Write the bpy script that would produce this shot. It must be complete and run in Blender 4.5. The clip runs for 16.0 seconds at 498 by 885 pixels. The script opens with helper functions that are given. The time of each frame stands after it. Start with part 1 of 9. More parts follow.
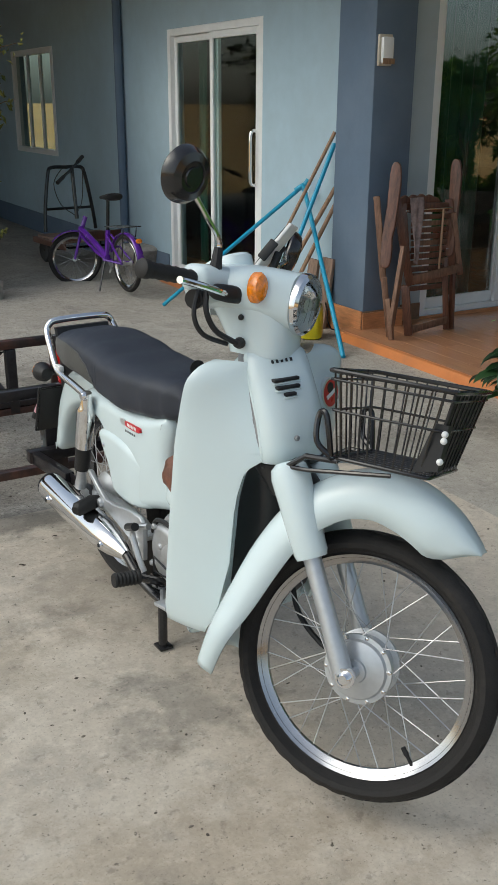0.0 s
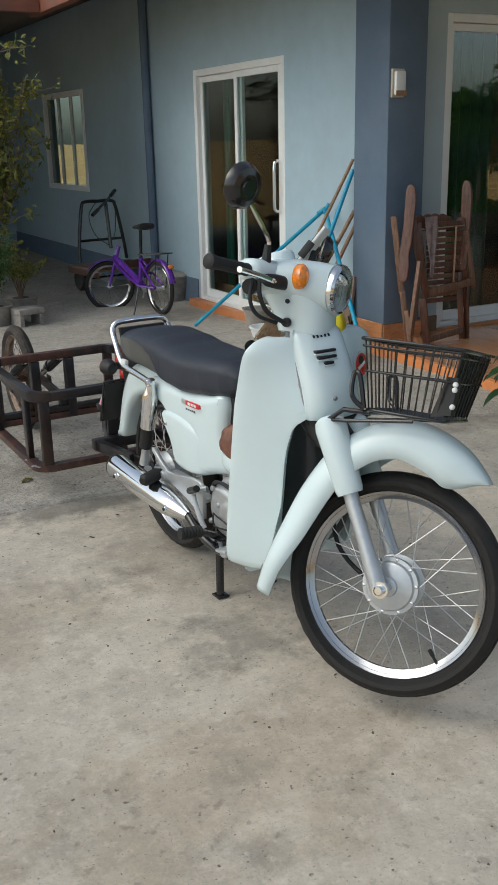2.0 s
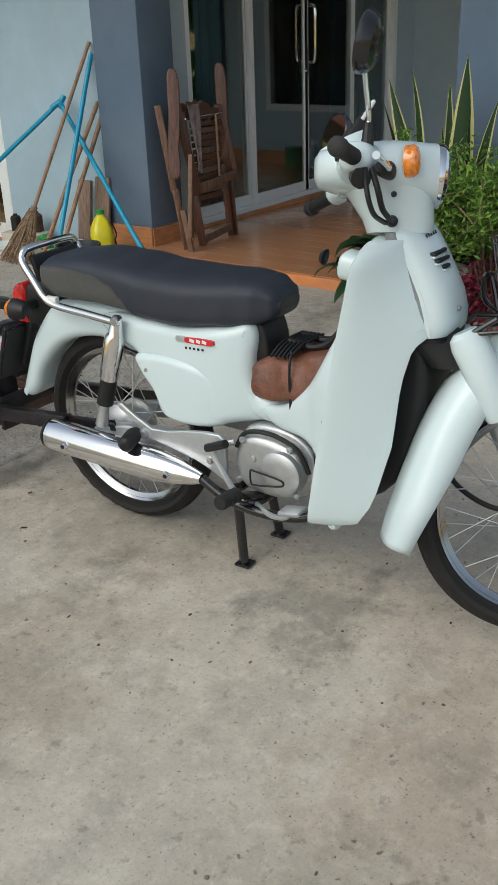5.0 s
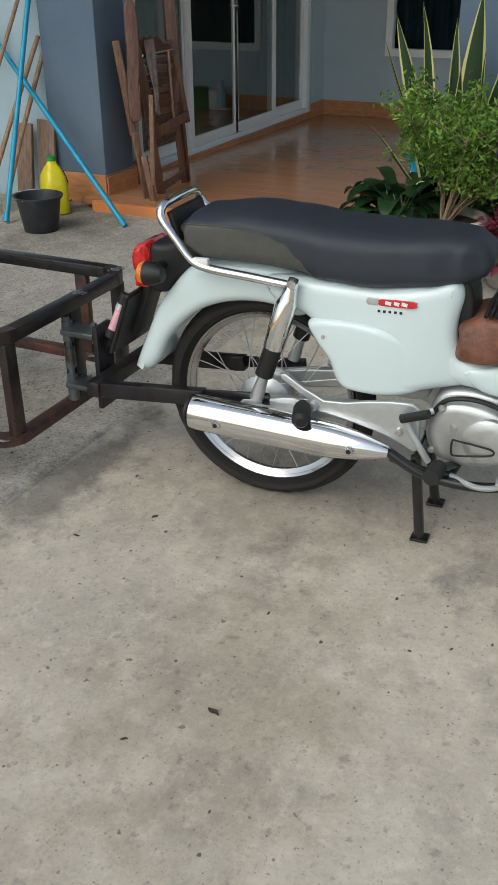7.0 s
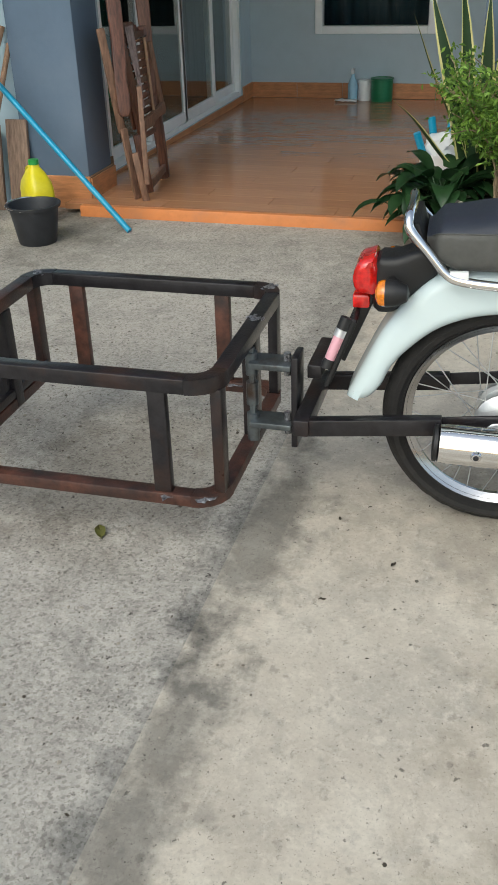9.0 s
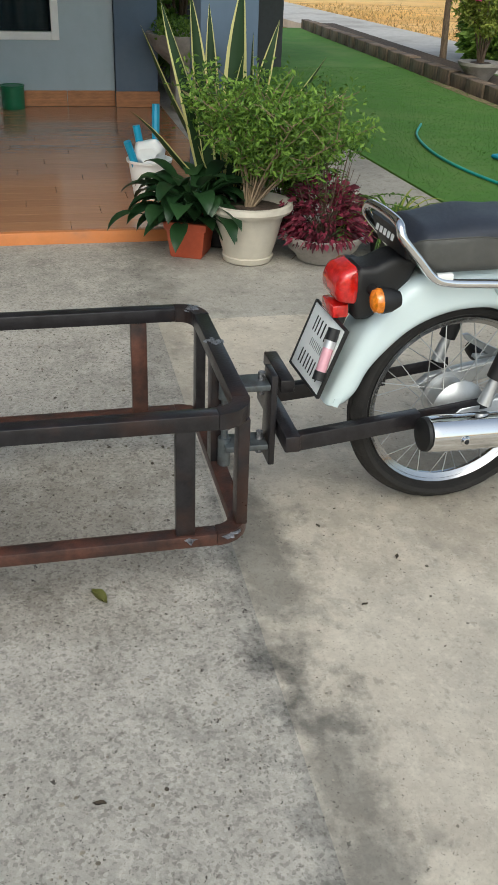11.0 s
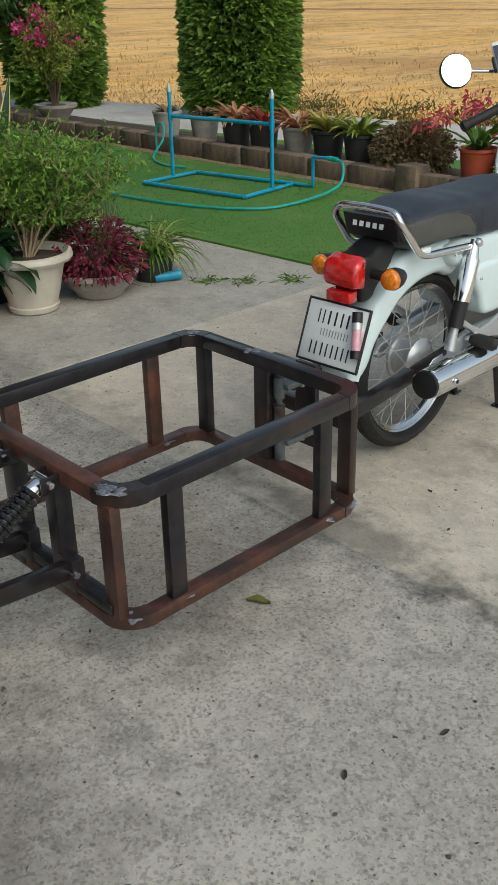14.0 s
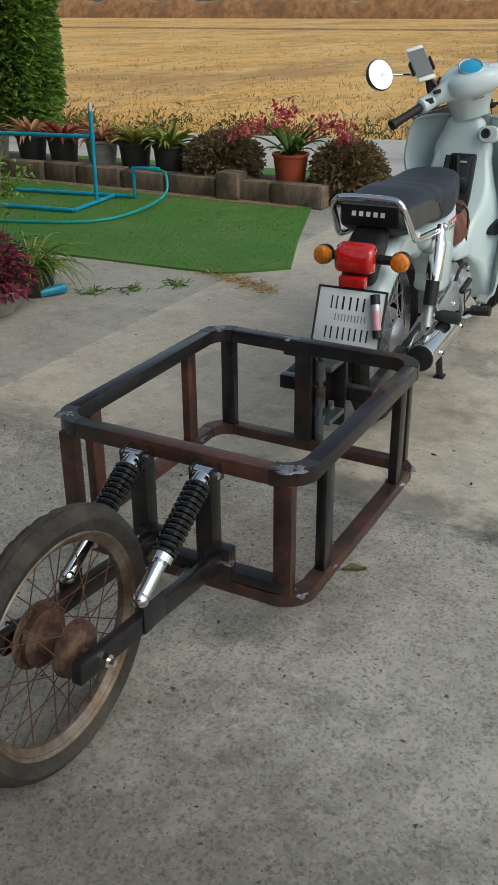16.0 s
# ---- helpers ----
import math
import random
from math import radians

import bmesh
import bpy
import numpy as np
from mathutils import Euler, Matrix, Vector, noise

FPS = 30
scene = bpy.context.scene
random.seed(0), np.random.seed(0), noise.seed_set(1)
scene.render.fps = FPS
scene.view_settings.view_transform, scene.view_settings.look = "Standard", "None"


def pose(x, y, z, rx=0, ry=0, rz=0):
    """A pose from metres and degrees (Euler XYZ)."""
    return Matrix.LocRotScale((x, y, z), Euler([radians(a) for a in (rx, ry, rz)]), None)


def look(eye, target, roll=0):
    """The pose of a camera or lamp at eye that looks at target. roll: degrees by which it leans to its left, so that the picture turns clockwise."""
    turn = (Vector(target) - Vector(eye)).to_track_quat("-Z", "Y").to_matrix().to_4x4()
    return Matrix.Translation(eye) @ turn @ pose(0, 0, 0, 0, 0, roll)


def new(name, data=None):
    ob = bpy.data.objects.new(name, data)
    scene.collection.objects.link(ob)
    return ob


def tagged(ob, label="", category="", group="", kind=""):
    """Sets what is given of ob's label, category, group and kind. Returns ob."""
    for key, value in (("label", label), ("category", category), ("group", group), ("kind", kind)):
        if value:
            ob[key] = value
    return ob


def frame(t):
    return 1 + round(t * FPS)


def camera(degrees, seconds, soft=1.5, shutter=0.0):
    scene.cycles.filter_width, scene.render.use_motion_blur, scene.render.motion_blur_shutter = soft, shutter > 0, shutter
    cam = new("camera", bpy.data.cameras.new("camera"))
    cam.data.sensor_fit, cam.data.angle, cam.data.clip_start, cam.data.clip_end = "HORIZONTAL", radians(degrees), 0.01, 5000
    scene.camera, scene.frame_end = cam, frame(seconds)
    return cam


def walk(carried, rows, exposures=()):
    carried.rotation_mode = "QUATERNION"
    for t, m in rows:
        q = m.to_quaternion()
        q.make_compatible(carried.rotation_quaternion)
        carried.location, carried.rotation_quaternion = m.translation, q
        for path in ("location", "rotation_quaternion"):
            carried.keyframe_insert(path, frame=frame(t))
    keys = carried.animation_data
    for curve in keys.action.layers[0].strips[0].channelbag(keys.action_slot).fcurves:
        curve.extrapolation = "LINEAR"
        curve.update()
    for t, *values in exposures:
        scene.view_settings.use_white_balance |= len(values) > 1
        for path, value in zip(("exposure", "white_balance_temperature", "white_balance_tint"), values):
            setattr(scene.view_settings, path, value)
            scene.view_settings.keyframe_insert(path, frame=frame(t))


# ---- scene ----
cam = camera(30.1, 16.0, 1.0)
METRES, EYE, TILT, LEAN, TURN = 6.7, 1.40, 0.0, 0.0, -29.8
ROWS = [
    (0.0, 0.0, 0.0, 0.0, 0.12, -20.14, -0.33),
    (0.5, -0.0037, -0.0294, -0.0026, 0.04, -20.06, 0.21),
    (1.0, -0.0029, -0.0589, -0.0047, 1.29, -19.98, 0.19),
    (1.5, -0.0033, -0.0682, -0.0045, 1.26, -19.1, 1.1),
    (2.0, -0.0098, -0.0676, -0.0032, 0.97, -18.16, 1.27),
    (2.5, -0.0418, -0.0604, -0.0066, -1.78, -17.93, 0.4),
    (3.0, -0.0697, -0.0537, -0.0066, -3.5, -18.16, 0.93),
    (3.5, -0.0872, -0.0308, -0.0111, -5.74, -19.21, 1.47),
    (6.0, -0.2049, 0.0736, -0.0135, -28.22, -26.73, 1.66),
    (6.5, -0.2345, 0.0981, -0.0114, -34.07, -27.98, 0.25),
    (7.0, -0.2493, 0.123, -0.0135, -34.4, -28.05, 0.43),
    (7.5, -0.2609, 0.1565, -0.013, -35.0, -28.65, 1.28),
    (8.0, -0.2854, 0.1838, -0.0133, -37.0, -28.92, 0.52),
    (8.5, -0.3129, 0.2103, -0.0102, -41.74, -29.02, 1.71),
    (9.0, -0.3222, 0.2436, -0.0137, -44.72, -29.25, 1.61),
    (9.5, -0.3353, 0.2732, -0.0131, -50.59, -29.27, 0.86),
    (12.0, -0.4142, 0.4246, -0.0109, -80.09, -28.11, 0.25),
    (12.5, -0.4128, 0.4572, -0.0128, -84.15, -27.79, 0.65),
    (13.0, -0.4143, 0.4856, -0.012, -91.86, -26.55, 0.41),
    (13.5, -0.4268, 0.5219, -0.0108, -100.89, -26.24, 0.22),
    (14.0, -0.4281, 0.5504, -0.0124, -103.63, -26.31, 1.0),
    (14.5, -0.4169, 0.5802, -0.0118, -111.59, -26.23, 1.77),
    (15.0, -0.413, 0.6111, -0.012, -117.02, -25.79, 0.67),
    (15.5, -0.4134, 0.6501, -0.0095, -120.79, -25.68, -0.0),
    (16.0, -0.3966, 0.6727, -0.0152, -121.42, -25.56, 0.36),
]
path = [(t, pose(0, 0, EYE, TILT, LEAN, TURN) @ pose(METRES * x, METRES * y, METRES * z, 90 + pitch, roll, yaw)) for t, x, y, z, yaw, pitch, roll in ROWS]
path += [(3.7, look((-0.624, 0.193, 1.341), (0.525, 1.686, 0.666), -1.5)), (5.8, look((-0.907, 1.030, 1.306), (0.585, 2.017, 0.413), -2.2)),
         (9.7, look((-1.055, 2.805, 1.315), (0.665, 2.993, 0.339), -0.4)), (11.8, look((-1.002, 3.774, 1.329), (0.663, 3.202, 0.381), 0.6))]
walk(cam, sorted(path, key=lambda row: row[0]), [(0.0, 0.08, 6400, 3), (3.5, 0.05, 6400, 3), (6.0, -0.04, 6450, 2), (8.0, 0.22, 6450, 2), (9.5, 0.48, 6450, 1), (12.0, 0.26, 6450, 1), (13.0, 0.20, 6450, 1), (14.0, 0.10, 6450, 1), (15.0, -0.22, 6450, 0), (16.0, -0.13, 6400, 0)])

# ---- light ----
world = bpy.data.worlds.new("sky")
scene.world = world
world.use_nodes = True
wn = world.node_tree
sky = wn.nodes.new("ShaderNodeTexSky")
sky.sky_type = "NISHITA"
sky.sun_disc = False
sky.sun_elevation = radians(45)
sky.sun_rotation = radians(281)
sky.dust_density = 3.0
veil = wn.nodes.new("ShaderNodeHueSaturation")
veil.inputs["Saturation"].default_value = 0.68
bg = wn.nodes["Background"]
bg.inputs["Strength"].default_value = 0.15
wn.links.new(sky.outputs["Color"], veil.inputs["Color"])
wn.links.new(veil.outputs["Color"], bg.inputs["Color"])
sun = new("sun", bpy.data.lights.new("sun", "SUN"))
sun.data.energy, sun.data.angle, sun.data.color = 0.6, radians(50), (1.0, 0.975, 0.945)
sun.matrix_world = look((-6, 1.2, 6.8), (0, 0, 0))
scene.view_settings.exposure = 0.0


# ---- materials ----
def shader(name, color, rough=0.5, metal=0.0, vary=0.12, scale=20.0, bump=0.0, bump_scale=200.0, stains=None, stain_scale=2.0,
           stain_at=(0.5, 0.7), coat=0.0, per_object=0.0, stretch=None, rough_vary=0.1, weight=0.0, trans=0.0):
    """A surface with grain, stains and fine relief in object space metres."""
    m = bpy.data.materials.new(name)
    m.use_nodes = True
    t = m.node_tree
    b = t.nodes["Principled BSDF"]
    geo = t.nodes.new("ShaderNodeTexCoord")
    vec = geo.outputs["Object"]
    if stretch:
        mp = t.nodes.new("ShaderNodeMapping")
        mp.inputs["Scale"].default_value = stretch
        t.links.new(vec, mp.inputs["Vector"])
        vec = mp.outputs["Vector"]
    n1 = t.nodes.new("ShaderNodeTexNoise")
    n1.inputs["Scale"].default_value, n1.inputs["Detail"].default_value, n1.inputs["Roughness"].default_value = scale, 6, 0.65
    t.links.new(vec, n1.inputs["Vector"])
    ramp = t.nodes.new("ShaderNodeValToRGB")
    c = Vector(color)
    ramp.color_ramp.elements[0].color = (*(c * (1 - vary * 1.6)), 1)
    ramp.color_ramp.elements[1].color = (*(c * (1 + vary)), 1)
    ramp.color_ramp.elements[0].position, ramp.color_ramp.elements[1].position = 0.3, 0.7
    t.links.new(n1.outputs["Fac"], ramp.inputs["Fac"])
    col = ramp.outputs["Color"]
    if stains:
        n2 = t.nodes.new("ShaderNodeTexNoise")
        n2.inputs["Scale"].default_value, n2.inputs["Detail"].default_value = stain_scale, 7
        n2.inputs["Roughness"].default_value = 0.62
        t.links.new(vec, n2.inputs["Vector"])
        r2 = t.nodes.new("ShaderNodeValToRGB")
        r2.color_ramp.elements[0].position, r2.color_ramp.elements[1].position = stain_at
        t.links.new(n2.outputs["Fac"], r2.inputs["Fac"])
        mix = t.nodes.new("ShaderNodeMixRGB")
        mix.inputs["Color2"].default_value = (*stains, 1)
        t.links.new(r2.outputs["Color"], mix.inputs["Fac"])
        t.links.new(col, mix.inputs["Color1"])
        col = mix.outputs["Color"]
    if per_object:
        oi = t.nodes.new("ShaderNodeObjectInfo")
        hsv = t.nodes.new("ShaderNodeHueSaturation")
        mr = t.nodes.new("ShaderNodeMapRange")
        mr.inputs["To Min"].default_value, mr.inputs["To Max"].default_value = 1 - per_object, 1 + per_object
        t.links.new(oi.outputs["Random"], mr.inputs["Value"])
        t.links.new(mr.outputs["Result"], hsv.inputs["Value"])
        t.links.new(col, hsv.inputs["Color"])
        col = hsv.outputs["Color"]
    t.links.new(col, b.inputs["Base Color"])
    b.inputs["Metallic"].default_value = metal
    b.inputs["Coat Weight"].default_value = coat
    b.inputs["Coat Roughness"].default_value = 0.08
    if trans:
        b.inputs["Transmission Weight"].default_value = trans
    rr = t.nodes.new("ShaderNodeMapRange")
    rr.inputs["To Min"].default_value, rr.inputs["To Max"].default_value = max(rough - rough_vary, 0.02), min(rough + rough_vary, 1)
    t.links.new(n1.outputs["Fac"], rr.inputs["Value"])
    t.links.new(rr.outputs["Result"], b.inputs["Roughness"])
    if bump:
        n3 = t.nodes.new("ShaderNodeTexNoise")
        n3.inputs["Scale"].default_value, n3.inputs["Detail"].default_value = bump_scale, 4
        t.links.new(vec, n3.inputs["Vector"])
        bp = t.nodes.new("ShaderNodeBump")
        bp.inputs["Strength"].default_value, bp.inputs["Distance"].default_value = bump, 0.004
        t.links.new(n3.outputs["Fac"], bp.inputs["Height"])
        t.links.new(bp.outputs["Normal"], b.inputs["Normal"])
    return m


def leaf_shader(name, color, vary=0.35, rough=0.5, second=None):
    """Leaves: each island its own tint, a little light through them."""
    m = bpy.data.materials.new(name)
    m.use_nodes = True
    t = m.node_tree
    b = t.nodes["Principled BSDF"]
    g = t.nodes.new("ShaderNodeNewGeometry")
    ramp = t.nodes.new("ShaderNodeValToRGB")
    c = Vector(color)
    ramp.color_ramp.elements[0].color = (*(c * (1 - vary)), 1)
    ramp.color_ramp.elements[1].color = (*(Vector(second) if second else c * (1 + vary * 1.4)), 1)
    t.links.new(g.outputs["Random Per Island"], ramp.inputs["Fac"])
    t.links.new(ramp.outputs["Color"], b.inputs["Base Color"])
    b.inputs["Roughness"].default_value = rough
    tr = t.nodes.new("ShaderNodeBsdfTranslucent")
    t.links.new(ramp.outputs["Color"], tr.inputs["Color"])
    mx = t.nodes.new("ShaderNodeMixShader")
    mx.inputs[0].default_value = 0.3
    t.links.new(b.outputs[0], mx.inputs[1])
    t.links.new(tr.outputs[0], mx.inputs[2])
    t.links.new(mx.outputs[0], t.nodes["Material Output"].inputs["Surface"])
    return m


M = {}
M["white_paint"] = shader("white_paint", (0.645, 0.75, 0.77), 0.26, vary=0.012, scale=6, coat=0.45, rough_vary=0.02)
M["black_plastic"] = shader("black_plastic", (0.01, 0.01, 0.011), 0.5, vary=0.2, scale=40, bump=0.15, bump_scale=600)
M["black_paint"] = shader("black_paint", (0.012, 0.012, 0.014), 0.22, vary=0.2, scale=30, coat=0.4)
M["rubber"] = shader("rubber", (0.013, 0.0125, 0.0125), 0.62, vary=0.25, scale=60, bump=0.2, bump_scale=300)
M["tyre"] = shader("tyre", (0.014, 0.0125, 0.012), 0.75, vary=0.3, scale=45, bump=0.25, bump_scale=250, stains=(0.035, 0.03, 0.026), stain_scale=14, stain_at=(0.55, 0.8))
M["old_tyre"] = shader("old_tyre", (0.034, 0.029, 0.025), 0.85, vary=0.4, scale=60, bump=0.9, bump_scale=110, stains=(0.075, 0.06, 0.046), stain_scale=9, stain_at=(0.45, 0.7))
M["chrome"] = shader("chrome", (0.82, 0.82, 0.83), 0.07, 1.0, vary=0.02, scale=10, rough_vary=0.03)
M["rim_steel"] = shader("rim_steel", (0.46, 0.46, 0.47), 0.16, 1.0, vary=0.05, scale=8, rough_vary=0.04)
M["spoke_steel"] = shader("spoke_steel", (0.5, 0.5, 0.5), 0.4, 0.7, vary=0.05, scale=40)
M["silver_paint"] = shader("silver_paint", (0.56, 0.58, 0.6), 0.36, 0.65, vary=0.05, scale=60, rough_vary=0.06)
M["alloy"] = shader("alloy", (0.55, 0.56, 0.57), 0.42, 0.8, vary=0.09, scale=35, bump=0.1, bump_scale=300)
M["seat_vinyl"] = shader("seat_vinyl", (0.075, 0.075, 0.07), 0.5, vary=0.12, scale=40, bump=0.25, bump_scale=900)
M["seat_top"] = shader("seat_top", (0.024, 0.029, 0.043), 0.48, vary=0.12, scale=40, bump=0.3, bump_scale=900)
M["red_lens"] = shader("red_lens", (0.62, 0.014, 0.012), 0.07, vary=0.25, scale=60, coat=1.0)
M["amber_lens"] = shader("amber_lens", (0.88, 0.25, 0.012), 0.08, vary=0.3, scale=70, coat=1.0)
M["leather"] = shader("leather", (0.19, 0.075, 0.045), 0.5, vary=0.3, scale=18, bump=0.5, bump_scale=120)
M["plate_white"] = shader("plate_white", (0.8, 0.81, 0.8), 0.4, vary=0.03, scale=30)
M["ink"] = shader("ink", (0.012, 0.012, 0.014), 0.5, vary=0.1)
M["grey_ink"] = shader("grey_ink", (0.22, 0.23, 0.24), 0.5, vary=0.1)
M["emblem_red"] = shader("emblem_red", (0.6, 0.02, 0.03), 0.3, vary=0.05, coat=0.5)
M["emblem_silver"] = shader("emblem_silver", (0.6, 0.61, 0.62), 0.3, 0.6, vary=0.05)
M["blue_dial"] = shader("blue_dial", (0.02, 0.42, 0.68), 0.15, vary=0.1, scale=60, coat=0.8)
M["screen"] = shader("screen", (0.05, 0.06, 0.08), 0.06, vary=0.1, coat=0.6)
M["pink"] = shader("pink", (0.7, 0.36, 0.42), 0.3, vary=0.1, coat=0.4)
M["mirror"] = shader("mirror", (0.92, 0.93, 0.94), 0.03, 1.0, vary=0.0, rough_vary=0.01)
M["steel_dark"] = shader("steel_dark", (0.022, 0.02, 0.023), 0.34, 0.3, vary=0.35, scale=25, stains=(0.06, 0.028, 0.019), stain_scale=5, stain_at=(0.52, 0.74), bump=0.14, bump_scale=160, coat=0.22, rough_vary=0.16)
M["steel_rust"] = shader("steel_rust", (0.1, 0.038, 0.025), 0.45, 0.1, vary=0.38, scale=30, stains=(0.022, 0.015, 0.014), stain_scale=7, stain_at=(0.42, 0.66), bump=0.2, bump_scale=250, coat=0.15, rough_vary=0.15)
M["steel_bare"] = shader("steel_bare", (0.16, 0.18, 0.19), 0.35, 0.7, vary=0.25, scale=18, stains=(0.09, 0.06, 0.045), stain_scale=12)
M["weld"] = shader("weld", (0.34, 0.34, 0.36), 0.38, 0.8, vary=0.5, scale=120, bump=0.8, bump_scale=160)
M["rust"] = shader("rust", (0.1, 0.05, 0.032), 0.85, 0.1, vary=0.4, scale=40, bump=0.4, bump_scale=200, stains=(0.2, 0.13, 0.085), stain_scale=20, stain_at=(0.5, 0.7))
M["old_rim"] = shader("old_rim", (0.26, 0.21, 0.17), 0.55, 0.6, vary=0.3, scale=30, stains=(0.14, 0.08, 0.05), stain_scale=12, stain_at=(0.45, 0.65))
M["pvc_blue"] = shader("pvc_blue", (0.012, 0.30, 0.50), 0.32, vary=0.12, scale=14, stains=(0.05, 0.36, 0.52), stain_scale=5)
M["hose"] = shader("hose", (0.02, 0.36, 0.33), 0.4, vary=0.15, scale=20)
M["bamboo"] = shader("bamboo", (0.33, 0.2, 0.12), 0.6, vary=0.3, scale=12, stretch=(6, 6, 1), bump=0.2, bump_scale=80)
M["straw"] = shader("straw", (0.3, 0.2, 0.12), 0.8, vary=0.35, scale=30)
M["dark_wood"] = shader("dark_wood", (0.13, 0.052, 0.03), 0.42, vary=0.4, scale=14, stretch=(8, 8, 1.2), bump=0.15, bump_scale=60, coat=0.25)
M["worn_wood"] = shader("worn_wood", (0.28, 0.19, 0.14), 0.8, vary=0.3, scale=12, stretch=(6, 6, 1), bump=0.3, bump_scale=60)
M["worn_dark"] = shader("worn_dark", (0.2, 0.11, 0.07), 0.65, vary=0.35, scale=14, stretch=(6, 6, 1), bump=0.3, bump_scale=60)
M["cloth"] = shader("cloth", (0.3, 0.23, 0.22), 0.9, vary=0.3, scale=25, bump=0.4, bump_scale=150)
M["yellow"] = shader("yellow", (0.72, 0.62, 0.02), 0.35, vary=0.1, scale=12)
M["bucket"] = shader("bucket", (0.025, 0.027, 0.032), 0.5, vary=0.25, scale=14, stains=(0.07, 0.068, 0.065), stain_scale=7, stain_at=(0.55, 0.8))
M["purple"] = shader("purple", (0.13, 0.025, 0.36), 0.25, vary=0.08, scale=12, coat=0.5)
M["terracotta"] = shader("terracotta", (0.48, 0.09, 0.04), 0.55, vary=0.12, scale=14, stains=(0.34, 0.1, 0.06), stain_scale=6)
M["pot_cream"] = shader("pot_cream", (0.6, 0.55, 0.46), 0.55, vary=0.07, scale=9, stains=(0.42, 0.37, 0.3), stain_scale=5, stain_at=(0.5, 0.75))
M["pot_grey"] = shader("pot_grey", (0.34, 0.31, 0.28), 0.85, vary=0.15, scale=18, stains=(0.17, 0.16, 0.14), stain_scale=5, bump=0.3, bump_scale=90)
M["pot_black"] = shader("pot_black", (0.03, 0.028, 0.028), 0.6, vary=0.2, scale=18)
M["soil"] = shader("soil", (0.075, 0.05, 0.035), 0.95, vary=0.4, scale=40, bump=0.8, bump_scale=90)
M["earth"] = shader("earth", (0.27, 0.19, 0.11), 0.95, vary=0.3, scale=14, stains=(0.16, 0.13, 0.06), stain_scale=4, bump=0.7, bump_scale=60)
M["wall_blue"] = shader("wall_blue", (0.39, 0.52, 0.6), 0.85, vary=0.035, scale=7, stains=(0.34, 0.43, 0.49), stain_scale=0.9, stain_at=(0.45, 0.8), bump=0.1, bump_scale=120)
M["wall_dark"] = shader("wall_dark", (0.115, 0.165, 0.235), 0.8, vary=0.05, scale=7, bump=0.1, bump_scale=120, stains=(0.15, 0.2, 0.27), stain_scale=1.2)
M["wall_pale"] = shader("wall_pale", (0.44, 0.53, 0.58), 0.85, vary=0.03, scale=7, bump=0.1, bump_scale=120)
M["frame_white"] = shader("frame_white", (0.84, 0.86, 0.86), 0.35, vary=0.03, scale=10)
M["tile_orange"] = shader("tile_orange", (0.52, 0.23, 0.1), 0.4, vary=0.22, scale=8, stretch=(1, 6, 6), per_object=0.12)
M["plank"] = shader("plank", (0.46, 0.225, 0.115), 0.2, vary=0.09, scale=5, stretch=(14, 1, 1), per_object=0.07, coat=0.35)
M["edge_orange"] = shader("edge_orange", (0.62, 0.22, 0.07), 0.45, vary=0.1, scale=10, stains=(0.4, 0.17, 0.08), stain_scale=5)
M["grout"] = shader("grout", (0.22, 0.14, 0.09), 0.8, vary=0.1)
M["ceiling"] = shader("ceiling", (0.72, 0.71, 0.69), 0.8, vary=0.05)
M["eave_brown"] = shader("eave_brown", (0.14, 0.1, 0.075), 0.8, vary=0.15, scale=5)
M["gutter_red"] = shader("gutter_red", (0.3, 0.11, 0.07), 0.7, vary=0.15, scale=6, stains=(0.22, 0.12, 0.09), stain_scale=2)
M["leaf_cap"] = shader("leaf_cap", (0.03, 0.3, 0.06), 0.4, vary=0.08)
M["pale_blue"] = shader("pale_blue", (0.3, 0.5, 0.62), 0.2, vary=0.05)
M["tin_green"] = shader("tin_green", (0.015, 0.17, 0.075), 0.35, vary=0.08)
M["curtain"] = shader("curtain", (0.02, 0.05, 0.075), 0.9, vary=0.25, scale=8, stretch=(6, 6, 0.3))
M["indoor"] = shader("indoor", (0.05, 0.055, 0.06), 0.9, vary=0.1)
M["green_frame"] = shader("green_frame", (0.02, 0.11, 0.075), 0.3, vary=0.1)
M["low_wall"] = shader("low_wall", (0.24, 0.17, 0.12), 0.9, vary=0.3, scale=8, stains=(0.05, 0.042, 0.035), stain_scale=3, stain_at=(0.4, 0.65), bump=0.5, bump_scale=60, per_object=0.15)
M["bark"] = shader("bark", (0.16, 0.11, 0.075), 0.9, vary=0.3, scale=20, stretch=(4, 4, 1), bump=0.5, bump_scale=60)
M["twig"] = shader("twig", (0.3, 0.22, 0.14), 0.9, vary=0.3, scale=20, stretch=(4, 4, 1))
M["road"] = shader("road", (0.52, 0.49, 0.46), 0.9, vary=0.08, scale=12, stains=(0.3, 0.27, 0.24), stain_scale=0.8, bump=0.2, bump_scale=60)
M["leaf"] = leaf_shader("leaf", (0.06, 0.15, 0.02), second=(0.2, 0.34, 0.05))
M["leaf_fresh"] = leaf_shader("leaf_fresh", (0.075, 0.19, 0.025), second=(0.27, 0.44, 0.07))
M["leaf_dark"] = leaf_shader("leaf_dark", (0.04, 0.11, 0.025), second=(0.1, 0.2, 0.045))
M["leaf_lily"] = leaf_shader("leaf_lily", (0.014, 0.05, 0.018), second=(0.035, 0.09, 0.03), rough=0.35)
